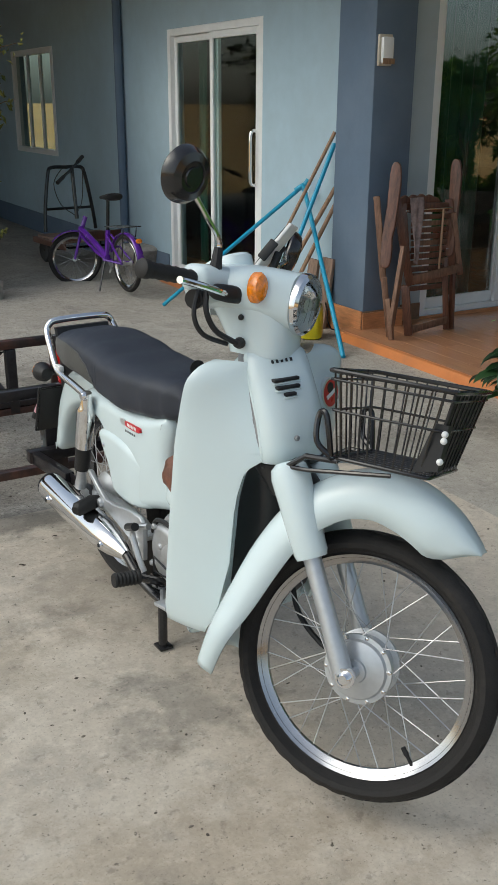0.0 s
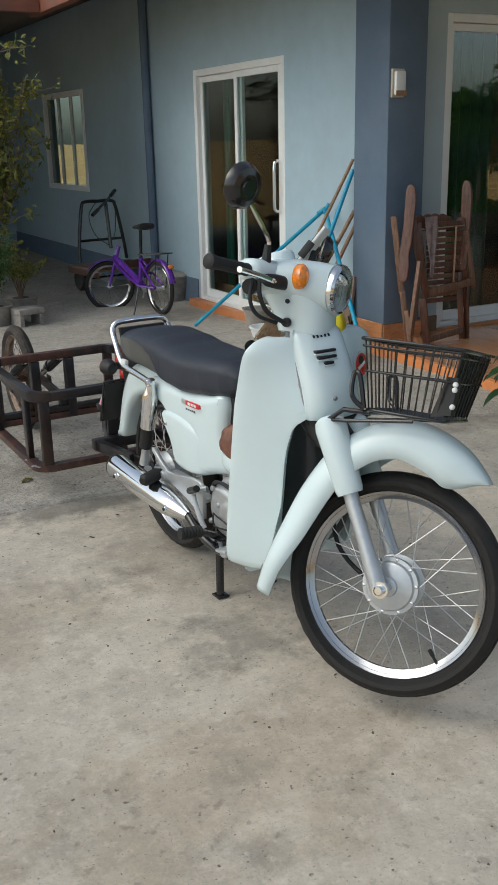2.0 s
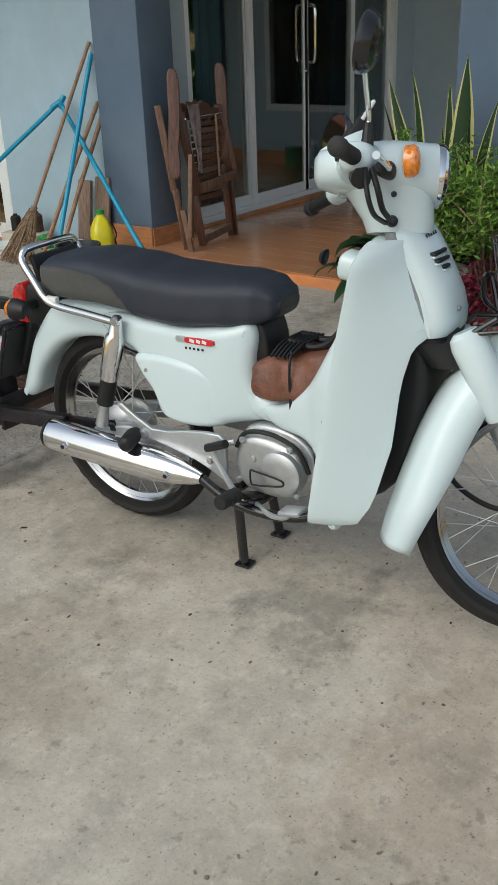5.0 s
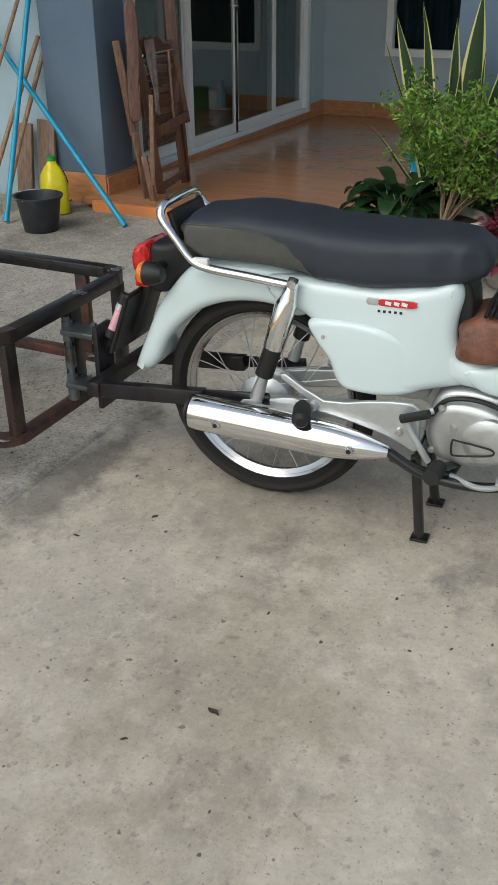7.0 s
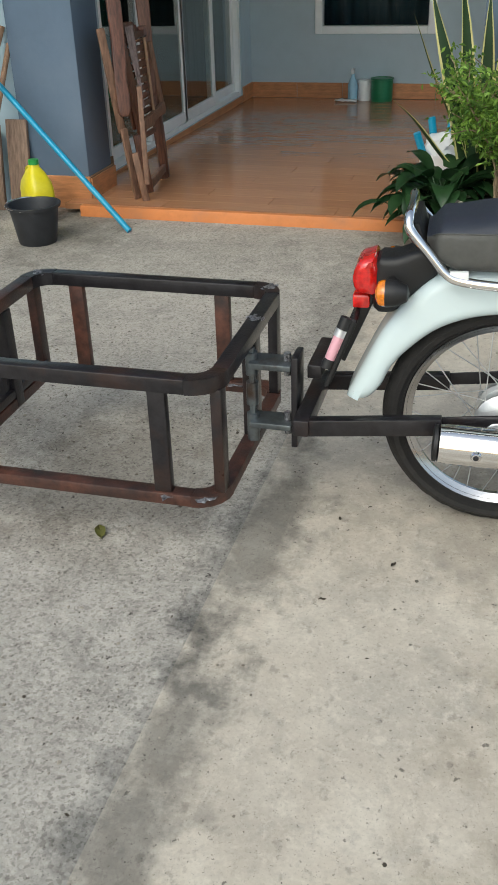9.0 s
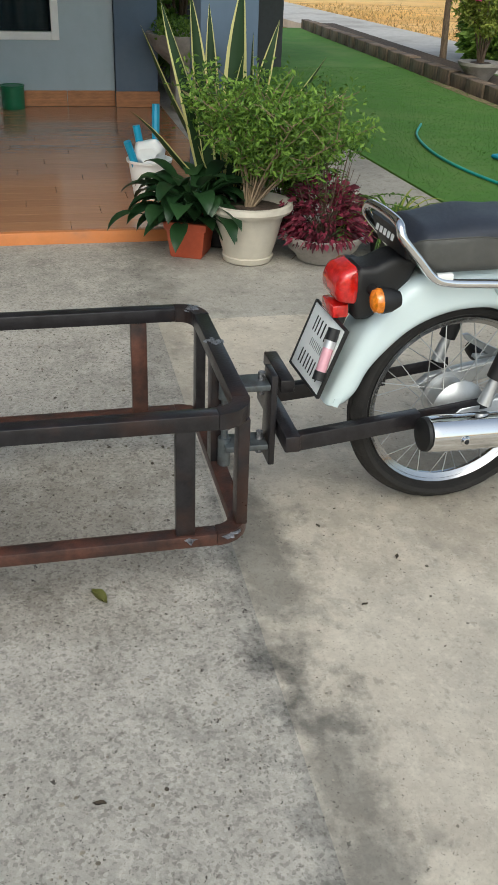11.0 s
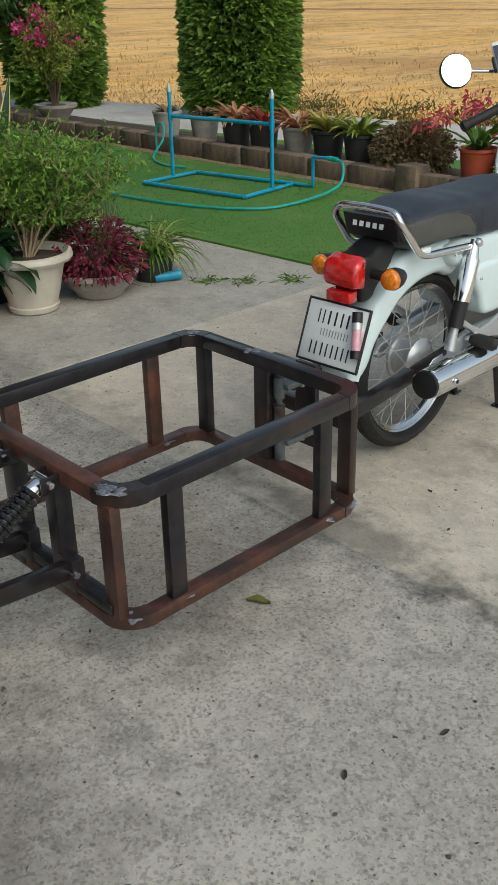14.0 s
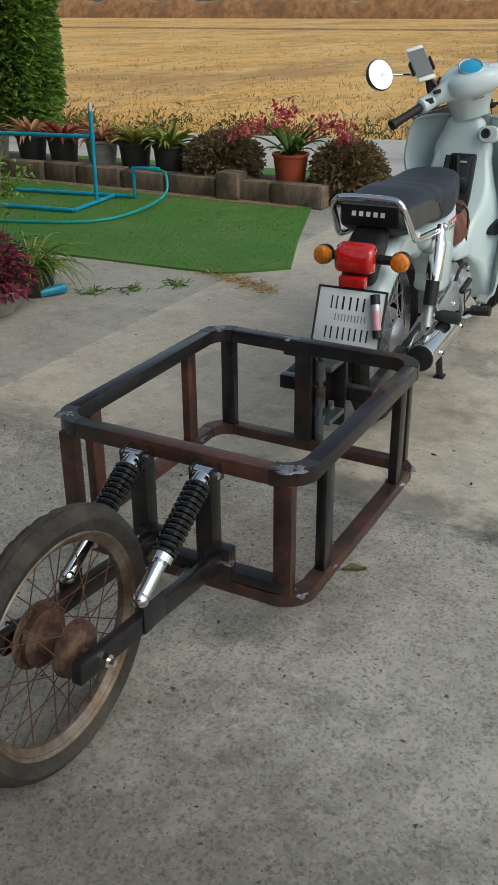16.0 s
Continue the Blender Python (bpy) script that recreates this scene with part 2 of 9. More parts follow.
M["leaf_conifer"] = leaf_shader("leaf_conifer", (0.1, 0.2, 0.035), second=(0.24, 0.38, 0.06))
M["leaf_red"] = leaf_shader("leaf_red", (0.08, 0.014, 0.022), second=(0.34, 0.05, 0.09))
M["leaf_brown"] = leaf_shader("leaf_brown", (0.15, 0.105, 0.05), second=(0.31, 0.22, 0.11))
M["leaf_yellow"] = leaf_shader("leaf_yellow", (0.4, 0.4, 0.06), second=(0.6, 0.5, 0.15))
M["leaf_peach"] = leaf_shader("leaf_peach", (0.5, 0.14, 0.08), second=(0.65, 0.4, 0.2))
M["flower_pink"] = leaf_shader("flower_pink", (0.55, 0.04, 0.14), second=(0.8, 0.1, 0.3))
M["snake_edge"] = leaf_shader("snake_edge", (0.62, 0.58, 0.25), 0.12)
M["snake_mid"] = leaf_shader("snake_mid", (0.03, 0.07, 0.025), 0.45)
M["grass"] = leaf_shader("grass", (0.085, 0.22, 0.03), second=(0.11, 0.27, 0.04))
M["leaf_yellow_green"] = leaf_shader("leaf_yellow_green", (0.16, 0.25, 0.03), second=(0.38, 0.42, 0.08))
M["leaf_red_bright"] = leaf_shader("leaf_red_bright", (0.3, 0.03, 0.03), second=(0.5, 0.1, 0.06))
M["flower_red"] = leaf_shader("flower_red", (0.55, 0.04, 0.06), second=(0.75, 0.15, 0.18))
M["leaf_olive"] = leaf_shader("leaf_olive", (0.09, 0.09, 0.03), second=(0.2, 0.2, 0.05))
M["leaf_sparse"] = leaf_shader("leaf_sparse", (0.13, 0.17, 0.04), second=(0.34, 0.33, 0.08))
M["straw_leaf"] = leaf_shader("straw_leaf", (0.42, 0.26, 0.09), second=(0.75, 0.5, 0.2))
M["grit"] = leaf_shader("grit", (0.13, 0.105, 0.082), 0.4, 0.9, second=(0.36, 0.32, 0.26))
M["bank"] = shader("bank", (0.4, 0.2, 0.09), 0.95, vary=0.35, scale=1.5, stains=(0.22, 0.12, 0.06), stain_scale=0.4)
M["dry_leaf"] = shader("dry_leaf", (0.06, 0.045, 0.03), 0.9, vary=0.4)
glass = bpy.data.materials.new("glass")
glass.use_nodes = True
gb = glass.node_tree.nodes["Principled BSDF"]
gb.inputs["Base Color"].default_value = (0.55, 0.68, 0.66, 1)
gb.inputs["Roughness"].default_value = 0.01
gb.inputs["Transmission Weight"].default_value = 1.0
gb.inputs["IOR"].default_value = 1.5
M["glass"] = glass
clear = glass.copy()
clear.name = "clear_glass"
clear.node_tree.nodes["Principled BSDF"].inputs["Base Color"].default_value = (0.95, 0.97, 0.97, 1)
M["clear_glass"] = clear
tint = glass.copy()
tint.name = "tinted_glass"
tint.node_tree.nodes["Principled BSDF"].inputs["IOR"].default_value = 2.0
M["tinted_glass"] = tint
dusky = glass.copy()
dusky.name = "dusky_glass"
dusky.node_tree.nodes["Principled BSDF"].inputs["IOR"].default_value = 1.22
M["dusky_glass"] = dusky


def concrete(name, base, stain, light, dark, speck, speck_scale, bump, stones):
    m = shader(name, base, 0.9, vary=0.1, scale=7, stains=stain, stain_scale=1.1, stain_at=(0.4, 0.66), bump=bump, bump_scale=55)
    t = m.node_tree
    b = t.nodes["Principled BSDF"]
    src = b.inputs["Base Color"].links[0].from_socket
    co = t.nodes.new("ShaderNodeTexCoord").outputs["Object"]

    def layer(src, color, scale, lo, hi, detail=8, amount=1.0, rough=0.7, shift=0.0):
        mp = t.nodes.new("ShaderNodeMapping")
        mp.inputs["Location"].default_value = (shift, shift * 0.7, 0)
        t.links.new(co, mp.inputs["Vector"])
        n = t.nodes.new("ShaderNodeTexNoise")
        n.inputs["Scale"].default_value, n.inputs["Detail"].default_value, n.inputs["Roughness"].default_value = scale, detail, rough
        t.links.new(mp.outputs["Vector"], n.inputs["Vector"])
        r = t.nodes.new("ShaderNodeMapRange")
        r.inputs["From Min"].default_value, r.inputs["From Max"].default_value, r.inputs["To Max"].default_value = lo, hi, amount
        t.links.new(n.outputs["Fac"], r.inputs["Value"])
        mix = t.nodes.new("ShaderNodeMixRGB")
        mix.inputs["Color2"].default_value = (*color, 1)
        t.links.new(r.outputs["Result"], mix.inputs["Fac"])
        t.links.new(src, mix.inputs["Color1"])
        return mix.outputs["Color"]
    src = layer(src, light, 3.2, 0.5, 0.72, shift=3.1)
    src = layer(src, dark, 4.6, 0.53, 0.7, amount=0.7, shift=7.7)
    src = layer(src, dark, 1.3, 0.54, 0.76, amount=0.75, shift=1.4)
    src = layer(src, light, 22, 0.52, 0.64, 8, 0.6, 0.75, 5.5)
    src = layer(src, dark, 15, 0.55, 0.68, 8, 0.5, 0.78, 11.5)
    src = layer(src, speck, speck_scale, 0.6, 0.68, 5, 0.6, 0.6, 9.2)
    # exposed stones of the mix, each its own shade
    vo = t.nodes.new("ShaderNodeTexVoronoi")
    vo.inputs["Scale"].default_value = 150
    t.links.new(co, vo.inputs["Vector"])
    bw = t.nodes.new("ShaderNodeSeparateColor")
    t.links.new(vo.outputs["Color"], bw.inputs["Color"])
    for chan, lo, hi, color, amount in (("Red", 0.62, 0.9, light, stones), ("Green", 0.7, 0.86, speck, stones)):
        r = t.nodes.new("ShaderNodeMapRange")
        r.inputs["From Min"].default_value, r.inputs["From Max"].default_value, r.inputs["To Max"].default_value = lo, hi, amount
        t.links.new(bw.outputs[chan], r.inputs["Value"])
        mix = t.nodes.new("ShaderNodeMixRGB")
        mix.inputs["Color2"].default_value = (*color, 1)
        t.links.new(r.outputs["Result"], mix.inputs["Fac"])
        t.links.new(src, mix.inputs["Color1"])
        src = mix.outputs["Color"]
    src = layer(src, speck, 70, 0.63, 0.69, 4, 0.8 * stones + 0.25, 0.65, 4.4)
    src = layer(src, (0.06, 0.05, 0.042), 42, 0.64, 0.68, 5, 0.55 + 1.2 * stones, 0.66, 6.1)
    src = layer(src, (0.07, 0.06, 0.05), 110, 0.63, 0.68, 4, 0.4 + stones, 0.62, 8.3)
    src = layer(src, speck, 170, 0.6, 0.7, 3, 0.45, 0.6, 2.2)
    # damp and oily stains, and painted-in shade: a soft ragged patch at its place on the yard
    for cx, cy, rx, ry, color, amount, rag in YARD_STAIN_SHADE:
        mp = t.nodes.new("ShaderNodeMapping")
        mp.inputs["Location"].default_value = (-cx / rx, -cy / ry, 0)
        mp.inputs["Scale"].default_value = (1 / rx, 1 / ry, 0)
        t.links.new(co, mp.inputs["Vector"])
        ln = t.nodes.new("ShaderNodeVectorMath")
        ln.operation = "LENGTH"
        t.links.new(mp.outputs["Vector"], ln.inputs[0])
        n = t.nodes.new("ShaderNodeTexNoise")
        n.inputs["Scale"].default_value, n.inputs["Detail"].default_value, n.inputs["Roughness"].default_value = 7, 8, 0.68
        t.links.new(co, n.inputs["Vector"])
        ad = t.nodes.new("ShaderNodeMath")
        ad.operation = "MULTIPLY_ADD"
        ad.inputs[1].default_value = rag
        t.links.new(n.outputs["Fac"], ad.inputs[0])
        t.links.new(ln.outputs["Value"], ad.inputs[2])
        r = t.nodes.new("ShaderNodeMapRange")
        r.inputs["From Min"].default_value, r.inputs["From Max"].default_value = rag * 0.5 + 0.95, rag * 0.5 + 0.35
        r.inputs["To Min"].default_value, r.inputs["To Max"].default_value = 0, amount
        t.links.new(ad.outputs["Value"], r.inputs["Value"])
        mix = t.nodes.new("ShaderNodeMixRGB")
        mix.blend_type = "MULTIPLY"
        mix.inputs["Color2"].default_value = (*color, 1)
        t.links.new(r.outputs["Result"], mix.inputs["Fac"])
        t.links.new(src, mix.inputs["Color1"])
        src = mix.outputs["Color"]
    t.links.new(src, b.inputs["Base Color"])
    return m


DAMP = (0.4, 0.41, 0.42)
# patches under the motorcycle, trailer and its wheel darken the concrete as shade
YARD_STAIN_SHADE = ((0.75, 2.99, 0.6, 0.15, DAMP, 0.9, 2.4), (-0.1, 3.0, 0.6, 0.14, DAMP, 0.85, 2.6), (0.83, 1.76, 0.24, 0.2, (0.55, 0.56, 0.57), 0.75, 3.2), (0.2, 2.2, 0.6, 0.35, (0.72, 0.69, 0.64), 0.6, 2.8), (0.5, 1.2, 0.7, 0.4, (0.76, 0.7, 0.62), 0.6, 2.8), (0.95, 2.4, 0.5, 0.5, (0.7, 0.7, 0.7), 0.7, 2.0), (0.9, 3.45, 0.55, 0.4, (0.62, 0.6, 0.57), 0.85, 2.0), (0.7, 4.55, 1.3, 0.75, (0.5, 0.49, 0.47), 0.95, 1.4),
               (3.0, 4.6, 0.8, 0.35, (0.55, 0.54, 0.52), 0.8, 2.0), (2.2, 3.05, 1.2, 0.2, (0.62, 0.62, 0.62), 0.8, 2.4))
M["concrete_warm"] = concrete("concrete_warm", (0.550, 0.482, 0.391), (0.460, 0.412, 0.345), (0.661, 0.596, 0.497), (0.311, 0.283, 0.244), (0.270, 0.233, 0.193), 26, 0.35, 0.12)
M["concrete_grey"] = concrete("concrete_grey", (0.430, 0.395, 0.347), (0.340, 0.316, 0.276), (0.535, 0.499, 0.437), (0.190, 0.173, 0.152), (0.100, 0.085, 0.071), 40, 1.0, 0.36)
M["concrete_side"] = concrete("concrete_side", (0.42, 0.39, 0.34), (0.33, 0.3, 0.26), (0.5, 0.465, 0.4), (0.21, 0.195, 0.17), (0.2, 0.175, 0.145), 24, 0.35, 0.2)
M["field"] = shader("field", (0.8, 0.45, 0.125), 0.95, vary=0.2, scale=5, bump=0.5, bump_scale=6, stretch=(1, 0.35, 1))


def mottle(m, layers):
    """Overlays irregular patches of other growth, each layer at its own size."""
    t = m.node_tree
    b = t.nodes["Principled BSDF"]
    src = b.inputs["Base Color"].links[0].from_socket
    co = t.nodes.new("ShaderNodeTexCoord").outputs["Object"]
    for i, (color, scale, lo, hi, amount, depth) in enumerate(layers):
        mp = t.nodes.new("ShaderNodeMapping")
        mp.inputs["Location"].default_value, mp.inputs["Scale"].default_value = (i * 7.3, i * 3.1, 0), (1, depth, 1)
        t.links.new(co, mp.inputs["Vector"])
        n = t.nodes.new("ShaderNodeTexNoise")
        n.inputs["Scale"].default_value, n.inputs["Detail"].default_value, n.inputs["Roughness"].default_value = scale, 9, 0.72
        t.links.new(mp.outputs["Vector"], n.inputs["Vector"])
        r = t.nodes.new("ShaderNodeMapRange")
        r.inputs["From Min"].default_value, r.inputs["From Max"].default_value, r.inputs["To Max"].default_value = lo, hi, amount
        t.links.new(n.outputs["Fac"], r.inputs["Value"])
        mix = t.nodes.new("ShaderNodeMixRGB")
        mix.inputs["Color2"].default_value = (*color, 1)
        t.links.new(r.outputs["Result"], mix.inputs["Fac"])
        t.links.new(src, mix.inputs["Color1"])
        src = mix.outputs["Color"]
    t.links.new(src, b.inputs["Base Color"])


mottle(M["field"], (((0.82, 0.53, 0.22), 0.25, 0.48, 0.6, 0.85, 0.5), ((0.44, 0.23, 0.08), 0.16, 0.5, 0.62, 0.8, 0.45), ((0.48, 0.3, 0.085), 0.9, 0.52, 0.64, 0.8, 0.4), ((0.22, 0.12, 0.05), 2.4, 0.54, 0.66, 0.7, 0.35), ((0.85, 0.56, 0.24), 1.7, 0.56, 0.68, 0.7, 0.35)))
M["lawn"] = shader("lawn", (0.075, 0.19, 0.025), 0.95, vary=0.12, scale=9, stains=(0.12, 0.21, 0.045), stain_scale=1.9, stain_at=(0.46, 0.68), bump=0.5, bump_scale=90)


# ---- mesh helpers ----
def part(name, bm, material, parent=None, label="", smooth=35, mats=None):
    """Links a bmesh as one mesh object under a thing or a part."""
    me = bpy.data.meshes.new(name)
    bmesh.ops.recalc_face_normals(bm, faces=bm.faces)
    bm.to_mesh(me)
    bm.free()
    for m in (mats or [material]):
        me.materials.append(M[m])
    ob = new(name, me)
    if parent:
        ob.parent = parent
    if smooth:
        me.shade_smooth()
        me.set_sharp_from_angle(angle=radians(smooth))
    if label:
        ob["label"] = label
    return ob


def thing(name, m, label, category, group="", kind=""):
    ob = new(name)
    ob.empty_display_size = 0.1
    ob.matrix_world = m
    return tagged(ob, label, category, group, kind)


def box(bm, size, m=None, bevel=0.0, seg=2):
    r = bmesh.ops.create_cube(bm, size=1.0, matrix=(m or Matrix()) @ Matrix.Diagonal((*size, 1)))
    if bevel:
        es = list({e for v in r["verts"] for e in v.link_edges})
        bmesh.ops.bevel(bm, geom=es, offset=bevel, segments=seg, affect="EDGES", profile=0.5)
    return bm


def boxed(a, b, bevel=0.0, seg=2):
    """A box from corner a to corner b."""
    a, b = Vector(a), Vector(b)
    return box(bmesh.new(), [abs(v) for v in (b - a)], Matrix.Translation((a + b) / 2), bevel, seg)


def spline(pts, n=6, closed=False):
    """Catmull-Rom through the points."""
    p = [Vector(q) for q in pts]
    k = len(p)
    out = []
    for i in range(k if closed else k - 1):
        if closed:
            a, b, c, d = p[i - 1], p[i], p[(i + 1) % k], p[(i + 2) % k]
        else:
            a, b, c, d = p[max(i - 1, 0)], p[i], p[i + 1], p[min(i + 2, k - 1)]
        for j in range(n):
            u = j / n
            out.append(0.5 * (2 * b + (c - a) * u + (2 * a - 5 * b + 4 * c - d) * u * u + (3 * b - a - 3 * c + d) * u ** 3))
    if not closed:
        out.append(p[-1])
    return out


def tube(bm, pts, r, seg=10, caps=True, closed=False):
    """A round bar along the points; r is a number or one a point."""
    pts = [Vector(p) for p in pts]
    k = len(pts)
    rs = r if isinstance(r, (list, tuple)) else [r] * k
    rings = []
    nrm = None
    for i, p in enumerate(pts):
        a = pts[i - 1] if (i > 0 or closed) else p
        b = pts[(i + 1) % k] if (i < k - 1 or closed) else p
        d = (b - a).normalized()
        if nrm is None:
            nrm = d.orthogonal().normalized()
        else:
            nrm = (nrm - d * nrm.dot(d)).normalized()
        w = d.cross(nrm)
        rings.append([bm.verts.new(p + (nrm * math.cos(t) + w * math.sin(t)) * rs[i]) for t in [2 * math.pi * j / seg for j in range(seg)]])
    for i in range(k if closed else k - 1):
        a, b = rings[i], rings[(i + 1) % k]
        for j in range(seg):
            bm.faces.new((a[j], a[(j + 1) % seg], b[(j + 1) % seg], b[j]))
    if caps and not closed:
        bm.faces.new(rings[0][::-1])
        bm.faces.new(rings[-1])
    return bm


def rod(a, b, r, seg=10, r2=None):
    return tube(bmesh.new(), [a, b], [r, r if r2 is None else r2], seg)


def lathe(bm, profile, m=None, seg=32, closed=False):
    """Turns (radius, height) pairs round z, then applies m."""
    m = m or Matrix()
    rings = []
    for r, z in profile:
        if r < 1e-6:
            rings.append([bm.verts.new(m @ Vector((0, 0, z)))])
        else:
            rings.append([bm.verts.new(m @ Vector((r * math.cos(2 * math.pi * j / seg), r * math.sin(2 * math.pi * j / seg), z))) for j in range(seg)])
    k = len(rings)
    for i in range(k if closed else k - 1):
        a, b = rings[i], rings[(i + 1) % k]
        for j in range(seg):
            j2 = (j + 1) % seg
            if len(a) == 1 and len(b) == 1:
                continue
            if len(a) == 1:
                bm.faces.new((a[0], b[j2], b[j]))
            elif len(b) == 1:
                bm.faces.new((a[j], a[j2], b[0]))
            else:
                bm.faces.new((a[j], a[j2], b[j2], b[j]))
    return bm


def loft(bm, rings, caps=True, loop=True):
    """Skins rings of equally many points."""
    vs = [[bm.verts.new(p) for p in ring] for ring in rings]
    for a, b in zip(vs, vs[1:]):
        k = len(a)
        for j in range(k if loop else k - 1):
            bm.faces.new((a[j], a[(j + 1) % k], b[(j + 1) % k], b[j]))
    if caps and loop:
        bm.faces.new(vs[0][::-1])
        bm.faces.new(vs[-1])
    return bm


def pillow(profile, w, rounding=0.02, smoothing=4, warp=None, steps=4):
    """A body with the given closed outline in x, z, of half width w along y, with rounded rims. warp(x, z) scales the width."""
    p = spline([(x, 0, z) for x, z in profile], smoothing, True) if smoothing else [Vector((x, 0, z)) for x, z in profile]
    k = len(p)
    area = sum(p[i].x * p[(i + 1) % k].z - p[(i + 1) % k].x * p[i].z for i in range(k))
    s = 1 if area > 0 else -1
    nr = []
    for i in range(k):
        d = (p[(i + 1) % k] - p[i - 1]).normalized()
        nr.append(Vector((-d.z, 0, d.x)) * s)
    bm = bmesh.new()
    rings = []
    levels = []
    for i in range(steps + 1):
        a = math.pi / 2 * i / steps
        levels.append((rounding * (1 - math.cos(a)), w - rounding + rounding * math.sin(a)))
    for side in (-1, 1):
        for inset, y in (levels[::-1] if side < 0 else levels):
            ring = []
            for q, n in zip(p, nr):
                v = q + n * inset
                f = warp(v.x, v.z) if warp else 1.0
                ring.append(bm.verts.new((v.x, side * y * f, v.z)))
            rings.append(ring)
    for a, b in zip(rings, rings[1:]):
        for j in range(k):
            bm.faces.new((a[j], a[(j + 1) % k], b[(j + 1) % k], b[j]))
    for ring in (rings[0], rings[-1]):
        es = bmesh.ops.triangle_fill(bm, edges=[bm.edges.get((ring[j], ring[(j + 1) % k])) for j in range(k)], use_beauty=True)
    return bm


def oval(c, ry, rz, n=20, power=2.5, axis="x"):
    """A ring round c: half widths ry, rz across the axis."""
    out = []
    for j in range(n):
        t = 2 * math.pi * j / n
        a = math.copysign(abs(math.cos(t)) ** (2 / power), math.cos(t)) * ry
        b = math.copysign(abs(math.sin(t)) ** (2 / power), math.sin(t)) * rz
        c = Vector(c)
        out.append(c + (Vector((0, a, b)) if axis == "x" else Vector((a, b, 0)) if axis == "z" else Vector((a, 0, b))))
    return out


def ease(v):
    v = min(max(v, 0.0), 1.0)
    return v * v * (3 - 2 * v)


def yard_z(x, y):
    """The concrete falls off a little towards the back of the yard."""
    return -0.12 * ease((y - 4.7) / 2.4)


def sheet(name, xs, ys, zf, material, label, category):
    bm = bmesh.new()
    g = [[bm.verts.new((x, y, zf(x, y))) for x in xs] for y in ys]
    for j in range(len(ys) - 1):
        for i in range(len(xs) - 1):
            bm.faces.new((g[j][i], g[j][i + 1], g[j + 1][i + 1], g[j + 1][i]))
    ob = part(name, bm, material)
    return tagged(ob, label, category, "", "structure")


def steps(a, b, n):
    return [a + (b - a) * i / n for i in range(n + 1)]


GROUND = -0.2
far = [-900, -300, -100, -40, -20, -10, -5, 0, 5, 10, 20, 40, 100, 300, 900]
sheet("ground", far, far, lambda x, y: GROUND, "field", "dry golden rice field stubble reaching the horizon", "field")


def slab(name, outline, top, bottom, material, label, category, smoothing=0, kind="structure"):
    """A flat slab with the outline (x, y)."""
    p = spline([(x, y, 0) for x, y in outline], smoothing, True) if smoothing else [Vector((x, y, 0)) for x, y in outline]
    bm = bmesh.new()
    a = [bm.verts.new((q.x, q.y, bottom)) for q in p]
    b = [bm.verts.new((q.x, q.y, top)) for q in p]
    k = len(p)
    for j in range(k):
        bm.faces.new((a[j], a[(j + 1) % k], b[(j + 1) % k], b[j]))
    bm.faces.new(b)
    bm.faces.new(a[::-1])
    return tagged(part(name, bm, material, smooth=20), label, category, "", kind)


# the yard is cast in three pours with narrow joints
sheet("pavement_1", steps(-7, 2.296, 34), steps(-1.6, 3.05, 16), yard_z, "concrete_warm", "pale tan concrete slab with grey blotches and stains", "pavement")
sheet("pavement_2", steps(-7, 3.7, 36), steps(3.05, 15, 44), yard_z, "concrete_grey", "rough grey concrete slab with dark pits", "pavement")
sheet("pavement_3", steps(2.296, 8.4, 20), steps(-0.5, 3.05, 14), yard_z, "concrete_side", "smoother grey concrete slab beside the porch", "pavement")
sheet("joint_bed", steps(-7, 8.4, 4), steps(-1.6, 3.3, 4), lambda x, y: -0.003, "concrete_grey", "old grey concrete showing in the slab joints", "joint")
slab("lawn", [(2.36, 1.14), (2.2, 1.0), (2.08, 0.88), (2.32, 0.3), (2.62, -0.5), (2.66, -0.595), (5, -0.595), (14, -0.6), (14, 1.6), (8.5, 1.5), (4.6, 1.28), (3.3, 1.2), (2.6, 1.16)], 0.012, -0.1, "lawn", "short green lawn beside the concrete", "lawn")
slab("verge", [(2.3, -0.78), (14, -0.78), (14, -1.3), (8.3, -1.66), (1.8, -2.2), (1.5, -1.5), (1.75, -1.1)], -0.01, -0.15, "lawn", "narrow grass verge beside the road", "verge")
slab("road", [(-30, -4.0), (1.8, -2.2), (8.3, -1.66), (30, 0.6), (30, -1.0), (9.7, -2.9), (2.4, -4.5), (-30, -7.0)], -0.025, -0.15, "road", "pale concrete village road along the field", "road")

# house walls, each with thickness
WX, COLX, WY, EX, DECK = 3.55, 3.49, 4.76, 7.10, 0.055


def deck_z(x):
    """The porch floor falls a little towards the house."""
    return DECK - 0.0147 * (x - 3.36)



def wall_piece(bm, a, b):
    a, b = Vector(a), Vector(b)
    box(bm, [abs(v) for v in (b - a)], Matrix.Translation((a + b) / 2))


TOP = 2.85
bm = bmesh.new()          # long wall with a door opening and a window opening
D1 = (6.035, 7.61, -0.06, 1.965)
W1 = (10.56, 12.1, 0.82, 1.97)
for y0, y1, z0, z1 in ((4.9, D1[0], -0.3, TOP), (D1[0], D1[1], -0.3, D1[2]), (D1[0], D1[1], D1[3], TOP), (D1[1], W1[0], -0.3, TOP),
                       (W1[0], W1[1], -0.3, W1[2]), (W1[0], W1[1], W1[3], TOP), (W1[1], 14.0, -0.3, TOP)):
    wall_piece(bm, (WX, y0, z0), (WX + 0.15, y1, z1))
tagged(part("wall_west", bm, "wall_blue", smooth=0), "light blue painted house wall", "wall", "", "structure")
